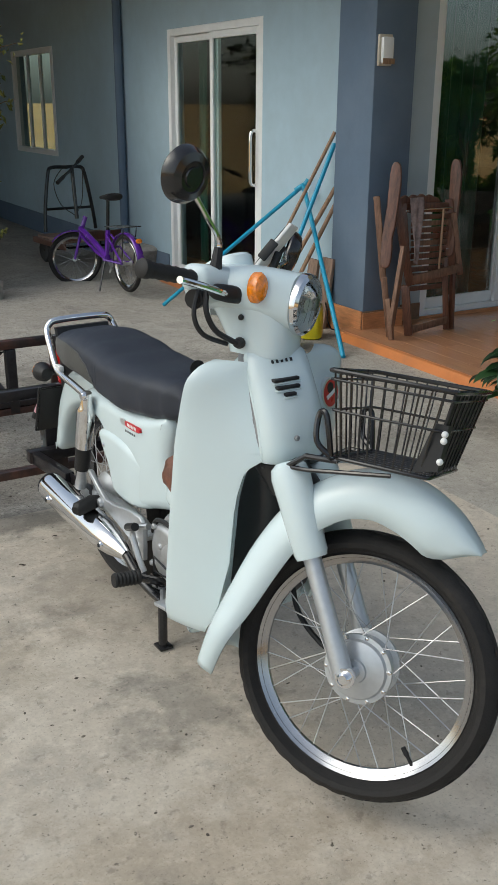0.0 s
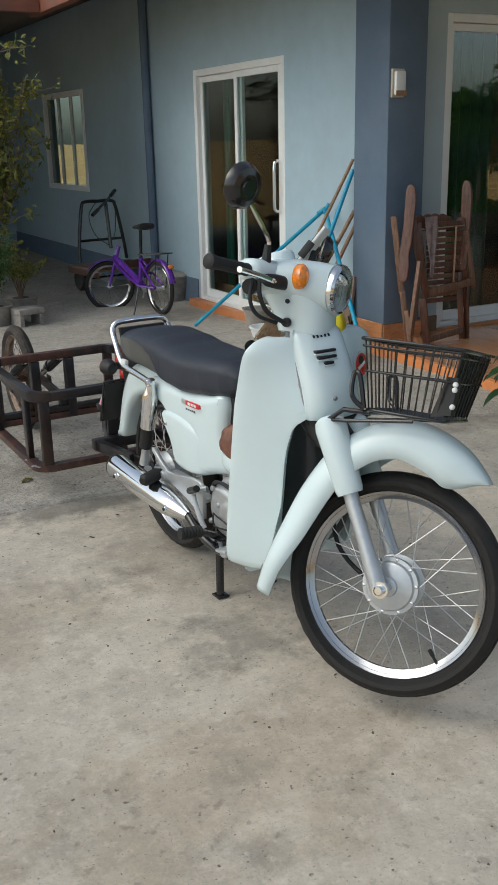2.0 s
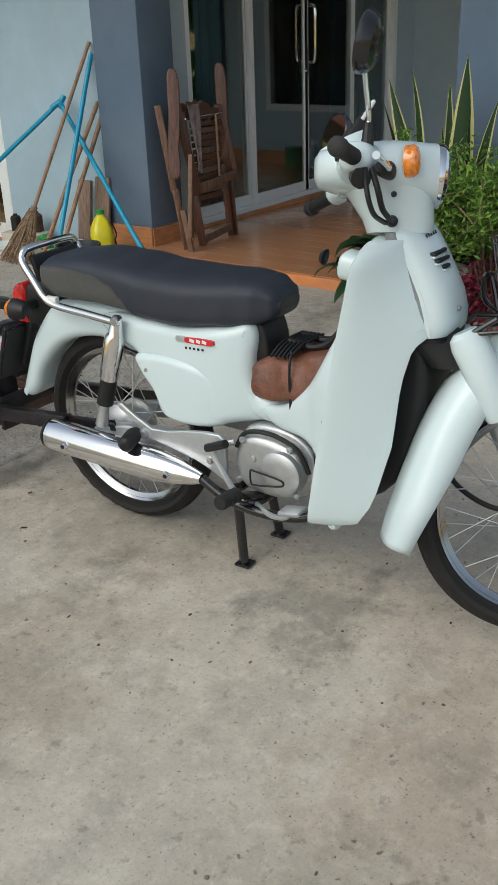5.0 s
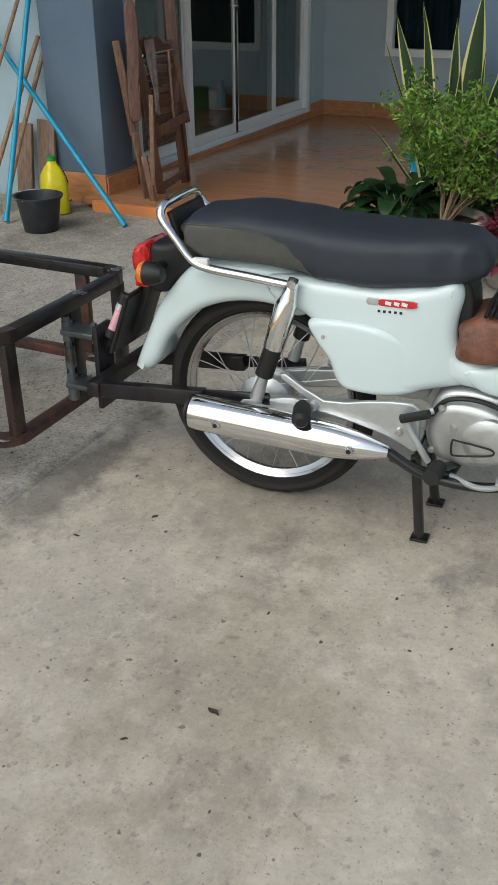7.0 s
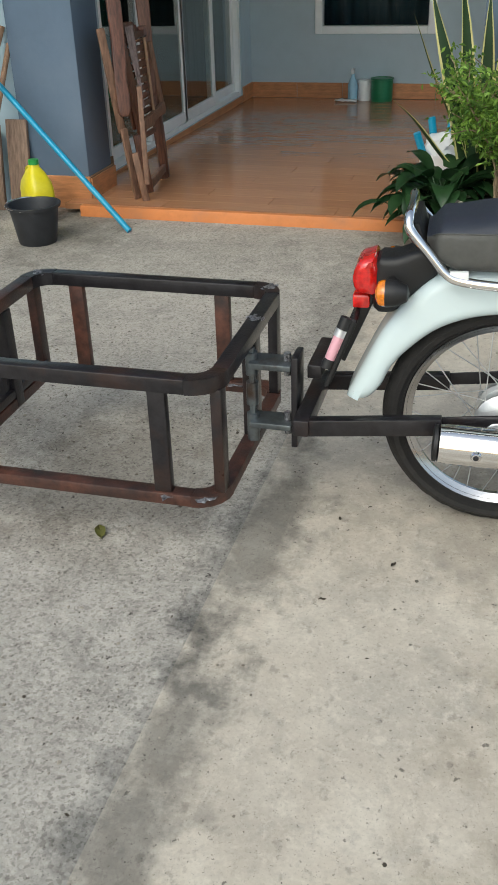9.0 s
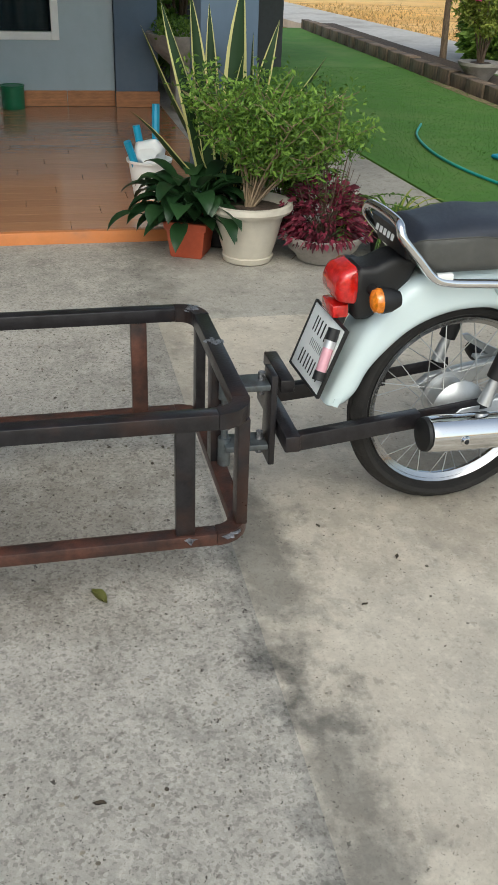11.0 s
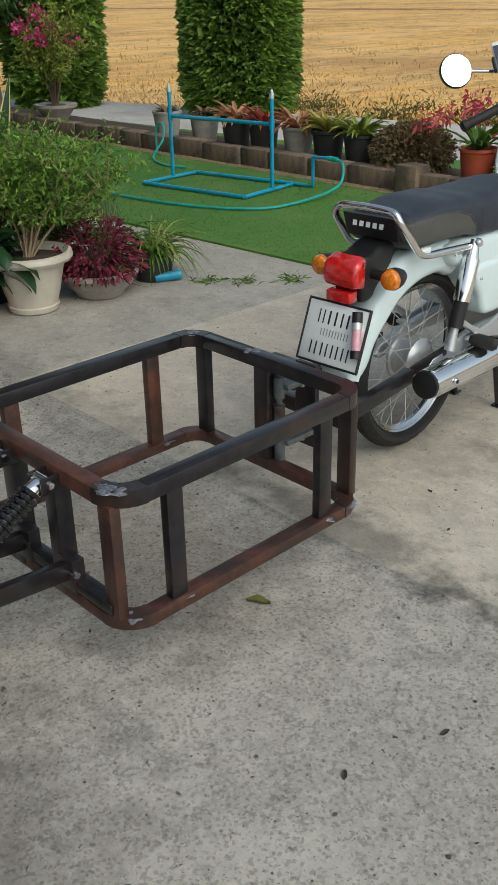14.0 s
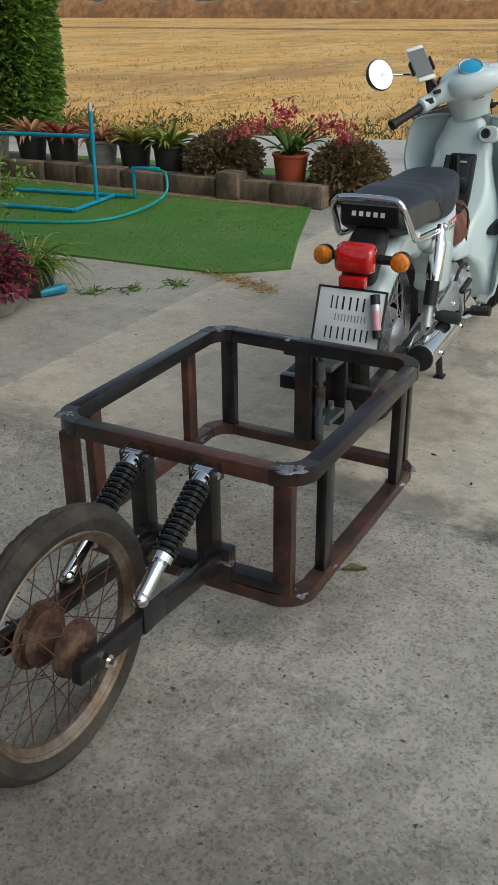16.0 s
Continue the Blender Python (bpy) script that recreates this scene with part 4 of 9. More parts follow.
def motorcycle():
    HEADING, NOSE = -86.9, -1.7
    k = thing("motorcycle", pose(0.953, 2.446, 0.0, 0, NOSE, HEADING), "white step-through motorcycle, black seat and wire basket, on its stand", "motorcycle")

    def bolt(c, r, mat="chrome", axis=(0, -1, 0), parent=None, name="bolt", S=None):
        bm = bmesh.new()
        m = Matrix.Translation(c) @ Vector(axis).to_track_quat("Z", "Y").to_matrix().to_4x4()
        lathe(bm, [(0, 0.6 * r), (0.7 * r, 0.5 * r), (r, 0), (r, -0.5 * r), (0, -0.5 * r)], m, 12)
        o = part(name, bm, mat, parent or k)
        if S:
            o.matrix_local = S
        return o

    white = "white_paint"
    hub_r = [(0, -0.105), (0.014, -0.105), (0.014, -0.06), (0.05, -0.055), (0.064, -0.045), (0.071, -0.04), (0.071, -0.034), (0.055, -0.03), (0.055, 0.028), (0.066, 0.03), (0.066, 0.038), (0.04, 0.045), (0.014, 0.07), (0, 0.07)]
    wheel("rear_wheel", k, (0, 0, 0.283), 0.283, 0.236, 0.036, hub_r, ("tyre", "rim_steel", "spoke_steel", "alloy"), 36, None, "chrome spoked rear wheel", 0.0015, 0.4)
    # seat of two shades of vinyl
    xs = steps(-0.19, 0.49, 100) + [0.5, 0.512, 0.524, 0.534, 0.541, 0.546, 0.548]

    def along(x, table):
        for (a, u), (b, v) in zip(table, table[1:]):
            if x <= b:
                return u + (v - u) * ease((x - a) / (b - a))
        return table[-1][1]
    tops = [(-0.19, 0.742), (-0.15, 0.768), (-0.02, 0.78), (0.08, 0.772), (0.2, 0.757), (0.32, 0.752), (0.44, 0.754), (0.5, 0.748), (0.53, 0.732), (0.548, 0.708)]
    bots = [(-0.19, 0.715), (-0.165, 0.676), (-0.12, 0.658), (0.02, 0.656), (0.11, 0.65), (0.18, 0.632), (0.28, 0.624), (0.42, 0.634), (0.5, 0.645), (0.53, 0.658), (0.548, 0.682)]
    wide = [(-0.19, 0.075), (-0.16, 0.108), (-0.05, 0.118), (0.1, 0.124), (0.28, 0.126), (0.4, 0.112), (0.48, 0.092), (0.53, 0.068), (0.548, 0.045)]
    line = [(-0.19, 0.735), (-0.16, 0.75), (-0.06, 0.752), (0.03, 0.744), (0.09, 0.722), (0.125, 0.69), (0.155, 0.652), (0.18, 0.6), (0.56, 0.6)]
    bm = bmesh.new()
    rings, seams = [], [[], []]
    for x in xs:
        zt, zb, w = along(x, tops), along(x, bots), along(x, wide)
        zc, h = (zt + zb) / 2, (zt - zb) / 2
        v = min(max((along(x, line) - zc) / h, -0.97), 0.97)
        t0 = math.asin(math.copysign(abs(v) ** 2.1, v))
        ring = []
        for t in [t0 + (math.pi - 2 * t0) * j / 48 for j in range(48)] + [math.pi - t0 + (math.pi + 2 * t0) * j / 48 for j in range(48)]:
            c, q = math.cos(t), math.sin(t)
            # the top is a little crowned across
            ring.append(Vector((x, math.copysign(abs(c) ** (2 / 4.2), c) * w, zc + math.copysign(abs(q) ** (2 / 4.2), q) * h - 0.01 * abs(c) ** 2 * max(q, 0))))
        rings.append(ring)
        if x < 0.17:
            seams[0].append(ring[0] + Vector((0, 0.0008, 0)))
            seams[1].append(ring[48] - Vector((0, 0.0008, 0)))
    loft(bm, rings)
    bm.faces.ensure_lookup_table()
    for i, f in enumerate(bm.faces):
        f.material_index = 1 if (i % 96) < 48 and i < 96 * (len(xs) - 1) else 0
    seat = part("seat", bm, None, k, "black vinyl seat with dark grey sides", 50, ["seat_vinyl", "seat_top"])
    for q in seams:
        part("piping", tube(bmesh.new(), q[2:], 0.0018, 6), "seat_vinyl", seat, "narrow seam between the two shades")
    # rear fender and bodies
    fender = [(0.10, 0.64), (0.0, 0.655), (-0.10, 0.655), (-0.17, 0.635), (-0.225, 0.585), (-0.28, 0.515), (-0.325, 0.43), (-0.36, 0.355), (-0.362, 0.34), (-0.345, 0.333), (-0.315, 0.34), (-0.285, 0.372), (-0.262, 0.42), (-0.225, 0.465), (-0.17, 0.512), (-0.11, 0.54), (-0.04, 0.554), (0.04, 0.552), (0.10, 0.53), (0.14, 0.56)]

    def fwarp(x, z):
        return 1.0 - 0.16 * ease((-0.2 - x) / 0.16)
    part("rear_fender", pillow(fender, 0.078, 0.028, 4, fwarp, 5), white, k, "white painted rear mudguard")
    body = [(0.03, 0.63), (0.12, 0.64), (0.2, 0.636), (0.32, 0.632), (0.42, 0.642), (0.475, 0.652), (0.492, 0.62), (0.482, 0.56), (0.488, 0.50), (0.53, 0.472), (0.60, 0.462), (0.60, 0.43), (0.53, 0.412), (0.44, 0.396), (0.34, 0.372), (0.24, 0.38), (0.20, 0.43), (0.18, 0.50), (0.13, 0.55), (0.06, 0.575)]

    def bwarp(x, z):
        return 1.0 - 0.36 * ease((x - 0.36) / 0.2)
    part("body", pillow(body, 0.112, 0.03, 4, bwarp, 5), white, k, "white painted plastic body")
    cover = [(0.142, 0.535), (0.17, 0.552), (0.25, 0.553), (0.33, 0.54), (0.40, 0.505), (0.44, 0.452), (0.425, 0.402), (0.36, 0.376), (0.25, 0.378), (0.215, 0.40), (0.195, 0.45), (0.165, 0.49)]
    part("side_cover", pillow(cover, 0.1225, 0.02, 4, lambda x, z: 1.0 - 0.2 * ease((x - 0.3) / 0.15), 6), white, k, "white side cover panel")
    bolt((0.185, -0.1235, 0.51), 0.006)
    # step-through tunnel from the body up to the head
    tunnel = [(0.46, 0.50), (0.52, 0.478), (0.59, 0.47), (0.65, 0.50), (0.71, 0.59), (0.757, 0.71), (0.782, 0.80), (0.795, 0.868), (0.85, 0.872), (0.86, 0.80), (0.86, 0.66), (0.82, 0.54), (0.74, 0.43), (0.66, 0.395), (0.56, 0.40), (0.46, 0.42)]
    part("tunnel", pillow(tunnel, 0.07, 0.034, 4, lambda x, z: 1.0 + 0.55 * ease((z - 0.55) / 0.2) - 0.5 * ease((z - 0.76) / 0.1), 7), white, k, "white step-through centre cover").matrix_local = Matrix.Translation((0, -0.018, 0))
    flank = [(0.50, 0.452), (0.58, 0.47), (0.66, 0.54), (0.735, 0.66), (0.79, 0.78), (0.84, 0.78), (0.83, 0.60), (0.80, 0.42), (0.76, 0.23), (0.738, 0.226), (0.712, 0.30), (0.685, 0.36), (0.63, 0.40), (0.55, 0.405)]

    def flank_warp(x, z):
        return 0.52 + 0.2 * ease((x - 0.54) / 0.1) + 0.5 * ease((x - 0.64) / 0.12) * ease((0.8 - z) / 0.35)
    part("flank_panel", pillow(flank, 0.136, 0.02, 4, flank_warp, 5), white, k, "white lower side panel of the legshield").matrix_local = Matrix.Translation((0, -0.02, 0))
    drop = spline([(0.721, 0, 0.472), (0.731, 0, 0.496), (0.76, 0, 0.511), (0.784, 0, 0.516), (0.795, 0, 0.506), (0.79, 0, 0.48), (0.779, 0, 0.466), (0.745, 0, 0.463)], 4, True)
    bm = bmesh.new()
    loft(bm, [[Vector((q.x, -0.02 - 0.136 * flank_warp(q.x, q.z) + d, q.z)) for q in drop] for d in (-0.0025, 0.02)])
    part("vent_hole", bm, "ink", k, "dark drop-shaped opening", 20)
    bm = boxed((0.735, -0.05, 0.56), (0.758, 0.05, 0.765), 0.01)
    bx = part("inner_box", bm, "black_plastic", k, "black plastic inner lid with chrome latch")
    bx.matrix_local = Matrix.Translation((0.715, -0.034, 0.66)) @ pose(0, 0, 0, 0, 23) @ Matrix.Translation((-0.735, 0, -0.66))
    part("lid_recess", boxed((0.728, -0.036, 0.62), (0.7365, 0.036, 0.75), 0.006), "black_paint", bx, "glossy black recessed lid")
    part("lid_bar", boxed((0.722, -0.02, 0.725), (0.7285, 0.02, 0.733), 0.002), "emblem_silver", bx, "small light bar")
    part("latch", boxed((0.728, -0.03, 0.665), (0.734, 0.03, 0.68), 0.003), "chrome", bx, "chrome latch bar")
    part("battery_cover", pillow([(0.47, 0.645), (0.50, 0.645), (0.515, 0.58), (0.505, 0.50), (0.485, 0.49), (0.47, 0.55)], 0.055, 0.012, 3), "black_plastic", k)
    # dark inside behind the legshield
    part("engine_guard", pillow([(0.66, 0.42), (0.78, 0.5), (0.86, 0.66), (0.92, 0.66), (0.92, 0.5), (0.86, 0.32), (0.74, 0.24), (0.64, 0.26)], 0.085, 0.02, 3), "black_plastic", k, "black inner guard")
    # legshield: two swept wings that meet behind the centre panel
    MID = -0.022
    zs = [0.232, 0.236, 0.246, 0.262, 0.29, 0.33, 0.38, 0.44, 0.5, 0.56, 0.6, 0.63, 0.65, 0.665, 0.674, 0.682, 0.688, 0.695, 0.7, 0.715, 0.75, 0.79, 0.815, 0.835, 0.848, 0.858, 0.866, 0.872, 0.876]
    half = [(0.232, 0.162), (0.238, 0.176), (0.25, 0.187), (0.29, 0.192), (0.4, 0.196), (0.55, 0.197), (0.7, 0.197), (0.8, 0.19), (0.835, 0.184), (0.85, 0.177), (0.862, 0.163), (0.87, 0.145), (0.876, 0.115)]
    inner = [(0.232, 0.158), (0.246, 0.146), (0.33, 0.134), (0.45, 0.122), (0.55, 0.118), (0.61, 0.114), (0.645, 0.106), (0.665, 0.095), (0.68, 0.078), (0.692, 0.05), (0.7, 0.0), (0.88, 0.0)]

    def wing_x(y, z):
        h = along(z, half)
        e = 0.698 + 0.2 * (z - 0.24)
        sx = 0.955 - 0.075 * ease((z - 0.62) / 0.27)
        u = max(h - abs(y), 0) / (h - 0.068)
        return e + (sx - e) * min(u, 1) ** 0.78 + 0.012 * ease((u - 1) / 0.6)
    bm = bmesh.new()
    n = 15
    rows = []
    for z in zs:
        h, q = along(z, half), along(z, inner)
        row = []
        for s in (-1, 1):
            half_row = []
            for i in range(n):
                y = h + (q - h) * i / (n - 1)
                half_row.append(bm.verts.new((wing_x(y, z), s * y * (1.0 + (0.17 * ease((z - 0.6) / 0.15) if s > 0 else 0)) + MID, z)) if y > 1e-5 or s < 0 else None)
            row.append(half_row)
        for i in range(n):
            if row[1][i] is None:
                row[1][i] = row[0][i]
        rows.append(row)
    for a, b in zip(rows, rows[1:]):
        for s in (0, 1):
            for i in range(n - 1):
                vs = []
                for v in (a[s][i], a[s][i + 1], b[s][i + 1], b[s][i]):
                    if v not in vs:
                        vs.append(v)
                if len(vs) > 2:
                    bm.faces.new(vs)
    sh = part("legshield", bm, white, k, "white plastic legshield", 60)
    mo = sh.modifiers.new("thick", "SOLIDIFY")
    mo.thickness, mo.offset = 0.009, 0
    mo = sh.modifiers.new("edge", "BEVEL")
    mo.width, mo.segments, mo.limit_method, mo.angle_limit = 0.003, 2, "ANGLE", radians(60)
    # centre front panel, proud of the wings, with a dark gap along its rim
    levels = ((0.674, 0.07, 0.962), (0.678, 0.077, 0.976), (0.69, 0.08, 0.983), (0.72, 0.08, 0.985), (0.76, 0.079, 0.976), (0.80, 0.078, 0.958), (0.835, 0.077, 0.940), (0.865, 0.076, 0.923), (0.885, 0.073, 0.910), (0.896, 0.066, 0.899), (0.901, 0.052, 0.886))

    def panel_ring(z, w, x1, grow=0.0):
        x0 = 0.955 - 0.075 * ease((z - 0.62) / 0.27) - 0.035
        ring = []
        for j in range(36):
            t = 2 * math.pi * j / 36
            a = math.copysign(abs(math.cos(t)) ** 0.62, math.cos(t))
            b = math.copysign(abs(math.sin(t)) ** 0.5, math.sin(t))
            ring.append(Vector(((x0 + x1) / 2 + a * (x1 - x0) / 2 - 0.016 * b * b * (a > 0) - grow * 9, b * (w + grow) + MID, z)))
        return ring
    bm = bmesh.new()
    loft(bm, [panel_ring(*q) for q in levels])
    fp = part("front_panel", bm, white, k, "white centre front panel", 40)
    bm = bmesh.new()
    loft(bm, [panel_ring(z, w, x1, 0.0018) for z, w, x1 in levels[1:-1]])
    part("panel_gasket", bm, "grey_ink", fp, "narrow dark gap round the panel", 40)
    bm = bmesh.new()
    loft(bm, [panel_ring(z, 0.0775, x1, 0.0) for z, x1 in ((0.666, 0.977), (0.6755, 0.979))])
    part("panel_lip", bm, "black_plastic", fp, "black rubber lip under the panel", 40)
    for z, w in ((0.845, 0.031), (0.831, 0.028), (0.8175, 0.014)):
        x = 0.941 + (0.838 - z) * 0.55
        part("vent_slot", boxed((x - 0.014, MID - w - 0.014, z - 0.0035), (x + 0.0025, MID + w - 0.014, z + 0.0035), 0.0025), "ink", fp, "dark vent slot")
        part("vent_lip", boxed((x - 0.014, MID - w - 0.016, z - 0.0075), (x + 0.0028, MID + w - 0.012, z - 0.0042), 0.0012), white, fp)
    bolt((0.9835, MID - 0.02, 0.733), 0.006, "grey_ink", (1, 0, 0.1))
    bm = bmesh.new()
    for i in range(5):
        box(bm, (0.0015, 0.005, 0.0075), Matrix.Translation((0.9145, MID - 0.034 + i * 0.0115, 0.88)) @ pose(0, 0, 0, 0, -32))
    part("maker_mark", bm, "ink", fp, "dark maker's mark as short bars", smooth=0)
    bm = bmesh.new()
    by, bz = 0.1154, 0.781
    m = Matrix.Translation((wing_x(by, bz) + 0.009, by * 1.17 + MID, bz)) @ Vector((0.93, 0.36, 0.1)).to_track_quat("Z", "Y").to_matrix().to_4x4()
    lathe(bm, [(0, 0.005), (0.03, 0.0045), (0.031, -0.01)], m, 28)
    bd = part("round_badge", bm, "emblem_red", k, "round red and black badge")
    bm = bmesh.new()
    lathe(bm, [(0.03, 0.0), (0.03, 0.0058), (0.0345, 0.0056), (0.035, -0.01)], m, 28)
    part("badge_ring", bm, "emblem_silver", bd, "silver rim")
    bm = bmesh.new()
    lathe(bm, [(0.0, 0.0051), (0.012, 0.0055), (0.0122, 0.004)], m @ Matrix.Translation((0, 0.012, 0)), 20)
    part("badge_spot", bm, "ink", bd, smooth=0)
    bm = bmesh.new()
    box(bm, (0.036, 0.008, 0.002), m @ Matrix.Translation((0, -0.002, 0.0055)) @ pose(0, 0, 0, 0, 0, 20))
    part("badge_band", bm, "plate_white", bd, smooth=0)
    # side emblem
    bm = pillow([(0.312, 0.604), (0.318, 0.611), (0.39, 0.611), (0.397, 0.604), (0.39, 0.596), (0.318, 0.596)], 0.114, 0.0006, 2)
    part("side_emblem", bm, "emblem_red", k, "red side emblem with light script")
    part("emblem_plate", pillow([(0.282, 0.604), (0.287, 0.612), (0.312, 0.612), (0.312, 0.596), (0.287, 0.596)], 0.1137, 0.0006, 0), "emblem_silver", k)
    for s in (-1, 1):
        bm = bmesh.new()
        for x, w in ((0.334, 0.014), (0.353, 0.012), (0.371, 0.013)):
            box(bm, (w, 0.001, 0.008), Matrix.Translation((x, s * 0.1142, 0.6035)) @ pose(0, 0, 0, 0, 12 * s * -1))
        part("emblem_script", bm, "plate_white", k, "white script shapes", smooth=0)
        bm = bmesh.new()
        for i in range(5):
            box(bm, (0.006, 0.0012, 0.0055), Matrix.Translation((0.313 + i * 0.0125, s * 0.1125, 0.583)))
        part("maker_bar", bm, "ink", k, "dark maker's mark as short bars", smooth=0)
    # grab rail with a plate behind the seat
    bm = bmesh.new()
    right = [(0.10, -0.125, 0.628), (0.0, -0.122, 0.638), (-0.10, -0.12, 0.648), (-0.145, -0.118, 0.664), (-0.185, -0.114, 0.71), (-0.222, -0.108, 0.755), (-0.226, -0.095, 0.778), (-0.224, -0.07, 0.785)]
    path = right + [(-0.222, 0, 0.787)] + [(x, -y, z) for x, y, z in right[::-1]]
    tube(bm, spline(path, 6), 0.0105, 12)
    gr = part("grab_rail", bm, "chrome", k, "chrome tube grab rail")
    part("rail_plate", pillow([(-0.221, 0.765), (-0.205, 0.765), (-0.185, 0.70), (-0.2, 0.70)], 0.088, 0.006, 0), "black_plastic", gr, "black plastic plate under the rail")
    bm = bmesh.new()
    for i in range(5):
        box(bm, (0.0015, 0.013, 0.014), Matrix.Translation((-0.2205, -0.044 + i * 0.022, 0.74)) @ pose(0, 0, 0, 0, 12))
    part("rail_mark", bm, "plate_white", gr, "light maker's mark as short bars", smooth=0)
    part("white_tab", boxed((-0.14, -0.126, 0.655), (-0.10, -0.11, 0.672), 0.003), "plate_white", k)
    # tail
    part("tail_holder", pillow([(-0.15, 0.69), (-0.20, 0.695), (-0.255, 0.675), (-0.30, 0.665), (-0.305, 0.56), (-0.26, 0.55), (-0.23, 0.58), (-0.17, 0.63)], 0.05, 0.018, 3), "black_plastic", k, "black plastic tail housing")
    part("tail_lamp", pillow([(-0.297, 0.672), (-0.318, 0.673), (-0.338, 0.664), (-0.35, 0.635), (-0.346, 0.604), (-0.325, 0.594), (-0.297, 0.596)], 0.058, 0.018, 3), "red_lens", k, "glossy red tail lamp")
    part("reflector", boxed((-0.352, -0.04, 0.556), (-0.312, 0.04, 0.588), 0.006), "red_lens", k, "dark red reflector")
    for s in (-1, 1):
        st = part("turn_signal", tube(bmesh.new(), [(-0.262, s * 0.045, 0.623), (-0.262, s * 0.095, 0.622)], 0.014, 12), "black_plastic", k, "round amber turn signal")
        bm = bmesh.new()
        m = Matrix.Translation((-0.265, s * 0.118, 0.622)) @ Vector((-1, 0, 0)).to_track_quat("Z", "Y").to_matrix().to_4x4()
        lathe(bm, [(0, -0.045), (0.018, -0.04), (0.027, -0.02), (0.03, 0.0), (0.03, 0.006)], m, 24)
        part("signal_body", bm, "black_plastic", st)
        bm = bmesh.new()
        lathe(bm, [(0.029, 0.005), (0.029, 0.012), (0.025, 0.021), (0.014, 0.027), (0, 0.029)], m, 24)
        part("lens", bm, "amber_lens", st, "amber lens")
    # number plate with plain bars for its writing
    P = Matrix.Translation((-0.372, -0.004, 0.472)) @ pose(0, 0, 0, 0, 22, 0)

    def at_plate(bm):
        bmesh.ops.transform(bm, matrix=P, verts=bm.verts)
        return bm
    npl = part("number_plate", at_plate(boxed((-0.002, -0.1, -0.082), (0.002, 0.1, 0.082), 0.0015)), "plate_white", k, "white number plate in a black frame")
    bm = bmesh.new()
    for a, b in (((-0.005, -0.106, -0.088), (0.005, -0.1, 0.088)), ((-0.005, 0.1, -0.088), (0.005, 0.106, 0.088)), ((-0.005, -0.1, 0.082), (0.005, 0.1, 0.088)), ((-0.005, -0.1, -0.088), (0.005, 0.1, -0.082))):
        a, b = Vector(a), Vector(b)
        box(bm, list(b - a), Matrix.Translation((a + b) / 2), 0.002, 1)
    part("plate_frame", at_plate(bm), "black_plastic", npl)
    part("plate_back", at_plate(boxed((0.0035, -0.1, -0.082), (0.008, 0.1, 0.082), 0.001)), "black_plastic", npl, "black backing of the plate")
    for nm, mat, z, hgt, bars in (("plate_bar", "ink", 0.042, 0.038, ((0.05, 0.022), (0.012, 0.03), (-0.03, 0.028))), ("plate_bar", "grey_ink", 0.0, 0.02, ((0.036, 0.014), (0.016, 0.014), (-0.004, 0.014), (-0.024, 0.014), (-0.044, 0.014))),
                                  ("plate_bar", "ink", -0.046, 0.036, ((0.056, 0.024), (0.018, 0.024), (-0.018, 0.024), (-0.054, 0.024)))):
        for y, w in bars:
            for q in (-0.36, 0.36):
                bm = bmesh.new()
                box(bm, (0.0016, w * 0.19, hgt), Matrix.Translation((-0.0028, y + q * w, z)), 0.0006, 1)
                part(nm, at_plate(bm), mat, npl, smooth=0)
    bm = bmesh.new()
    tube(bm, [(-0.016, -0.095, -0.025), (-0.016, -0.078, 0.048)], 0.0125, 14)
    tb = part("tube_light", at_plate(bm), "pink", npl, "small pink and silver tube clipped on the plate")
    for z0, z1, mt in ((-0.045, -0.024, "black_plastic"), (0.047, 0.075, "black_plastic"), (0.03, 0.048, "emblem_silver")):
        bm = bmesh.new()
        tube(bm, [(-0.016, -0.095 + (z0 + 0.025) * 0.233, z0), (-0.016, -0.095 + (z1 + 0.025) * 0.233, z1)], 0.0142, 14)
        part("end_cap", at_plate(bm), mt, tb)
    part("plate_bracket", pillow([(-0.29, 0.60), (-0.32, 0.60), (-0.388, 0.43), (-0.37, 0.42)], 0.03, 0.006, 0), "black_plastic", k)
    # shocks
    for s in (-1, 1):
        bm = bmesh.new()
        tube(bm, [(0.118, s * 0.132, 0.645), (0.104, s * 0.132, 0.60), (0.1, s * 0.132, 0.59), (0.065, s * 0.132, 0.475)], [0.012, 0.02, 0.026, 0.026], 16)
        sk = part("shock", bm, "chrome", k, "chrome and black rear shock")
        part("boot", tube(bmesh.new(), [(0.065, s * 0.132, 0.477), (0.038, s * 0.132, 0.40)], 0.0225, 14), "black_plastic", sk)
        part("lower_eye", tube(bmesh.new(), [(0.04, s * 0.132, 0.405), (0.016, s * 0.132, 0.335)], [0.012, 0.018], 12), "alloy", sk)
        bolt((0.118, s * 0.145, 0.637), 0.014, "chrome", (0, s, 0), sk)
        part("swingarm", pillow([(-0.03, 0.315), (0.2, 0.345), (0.36, 0.34), (0.4, 0.31), (0.36, 0.285), (0.2, 0.295), (-0.03, 0.27)], 0.013, 0.006, 2), "silver_paint", k, "silver swing arm").matrix_local = Matrix.Translation((0, s * 0.095, 0))
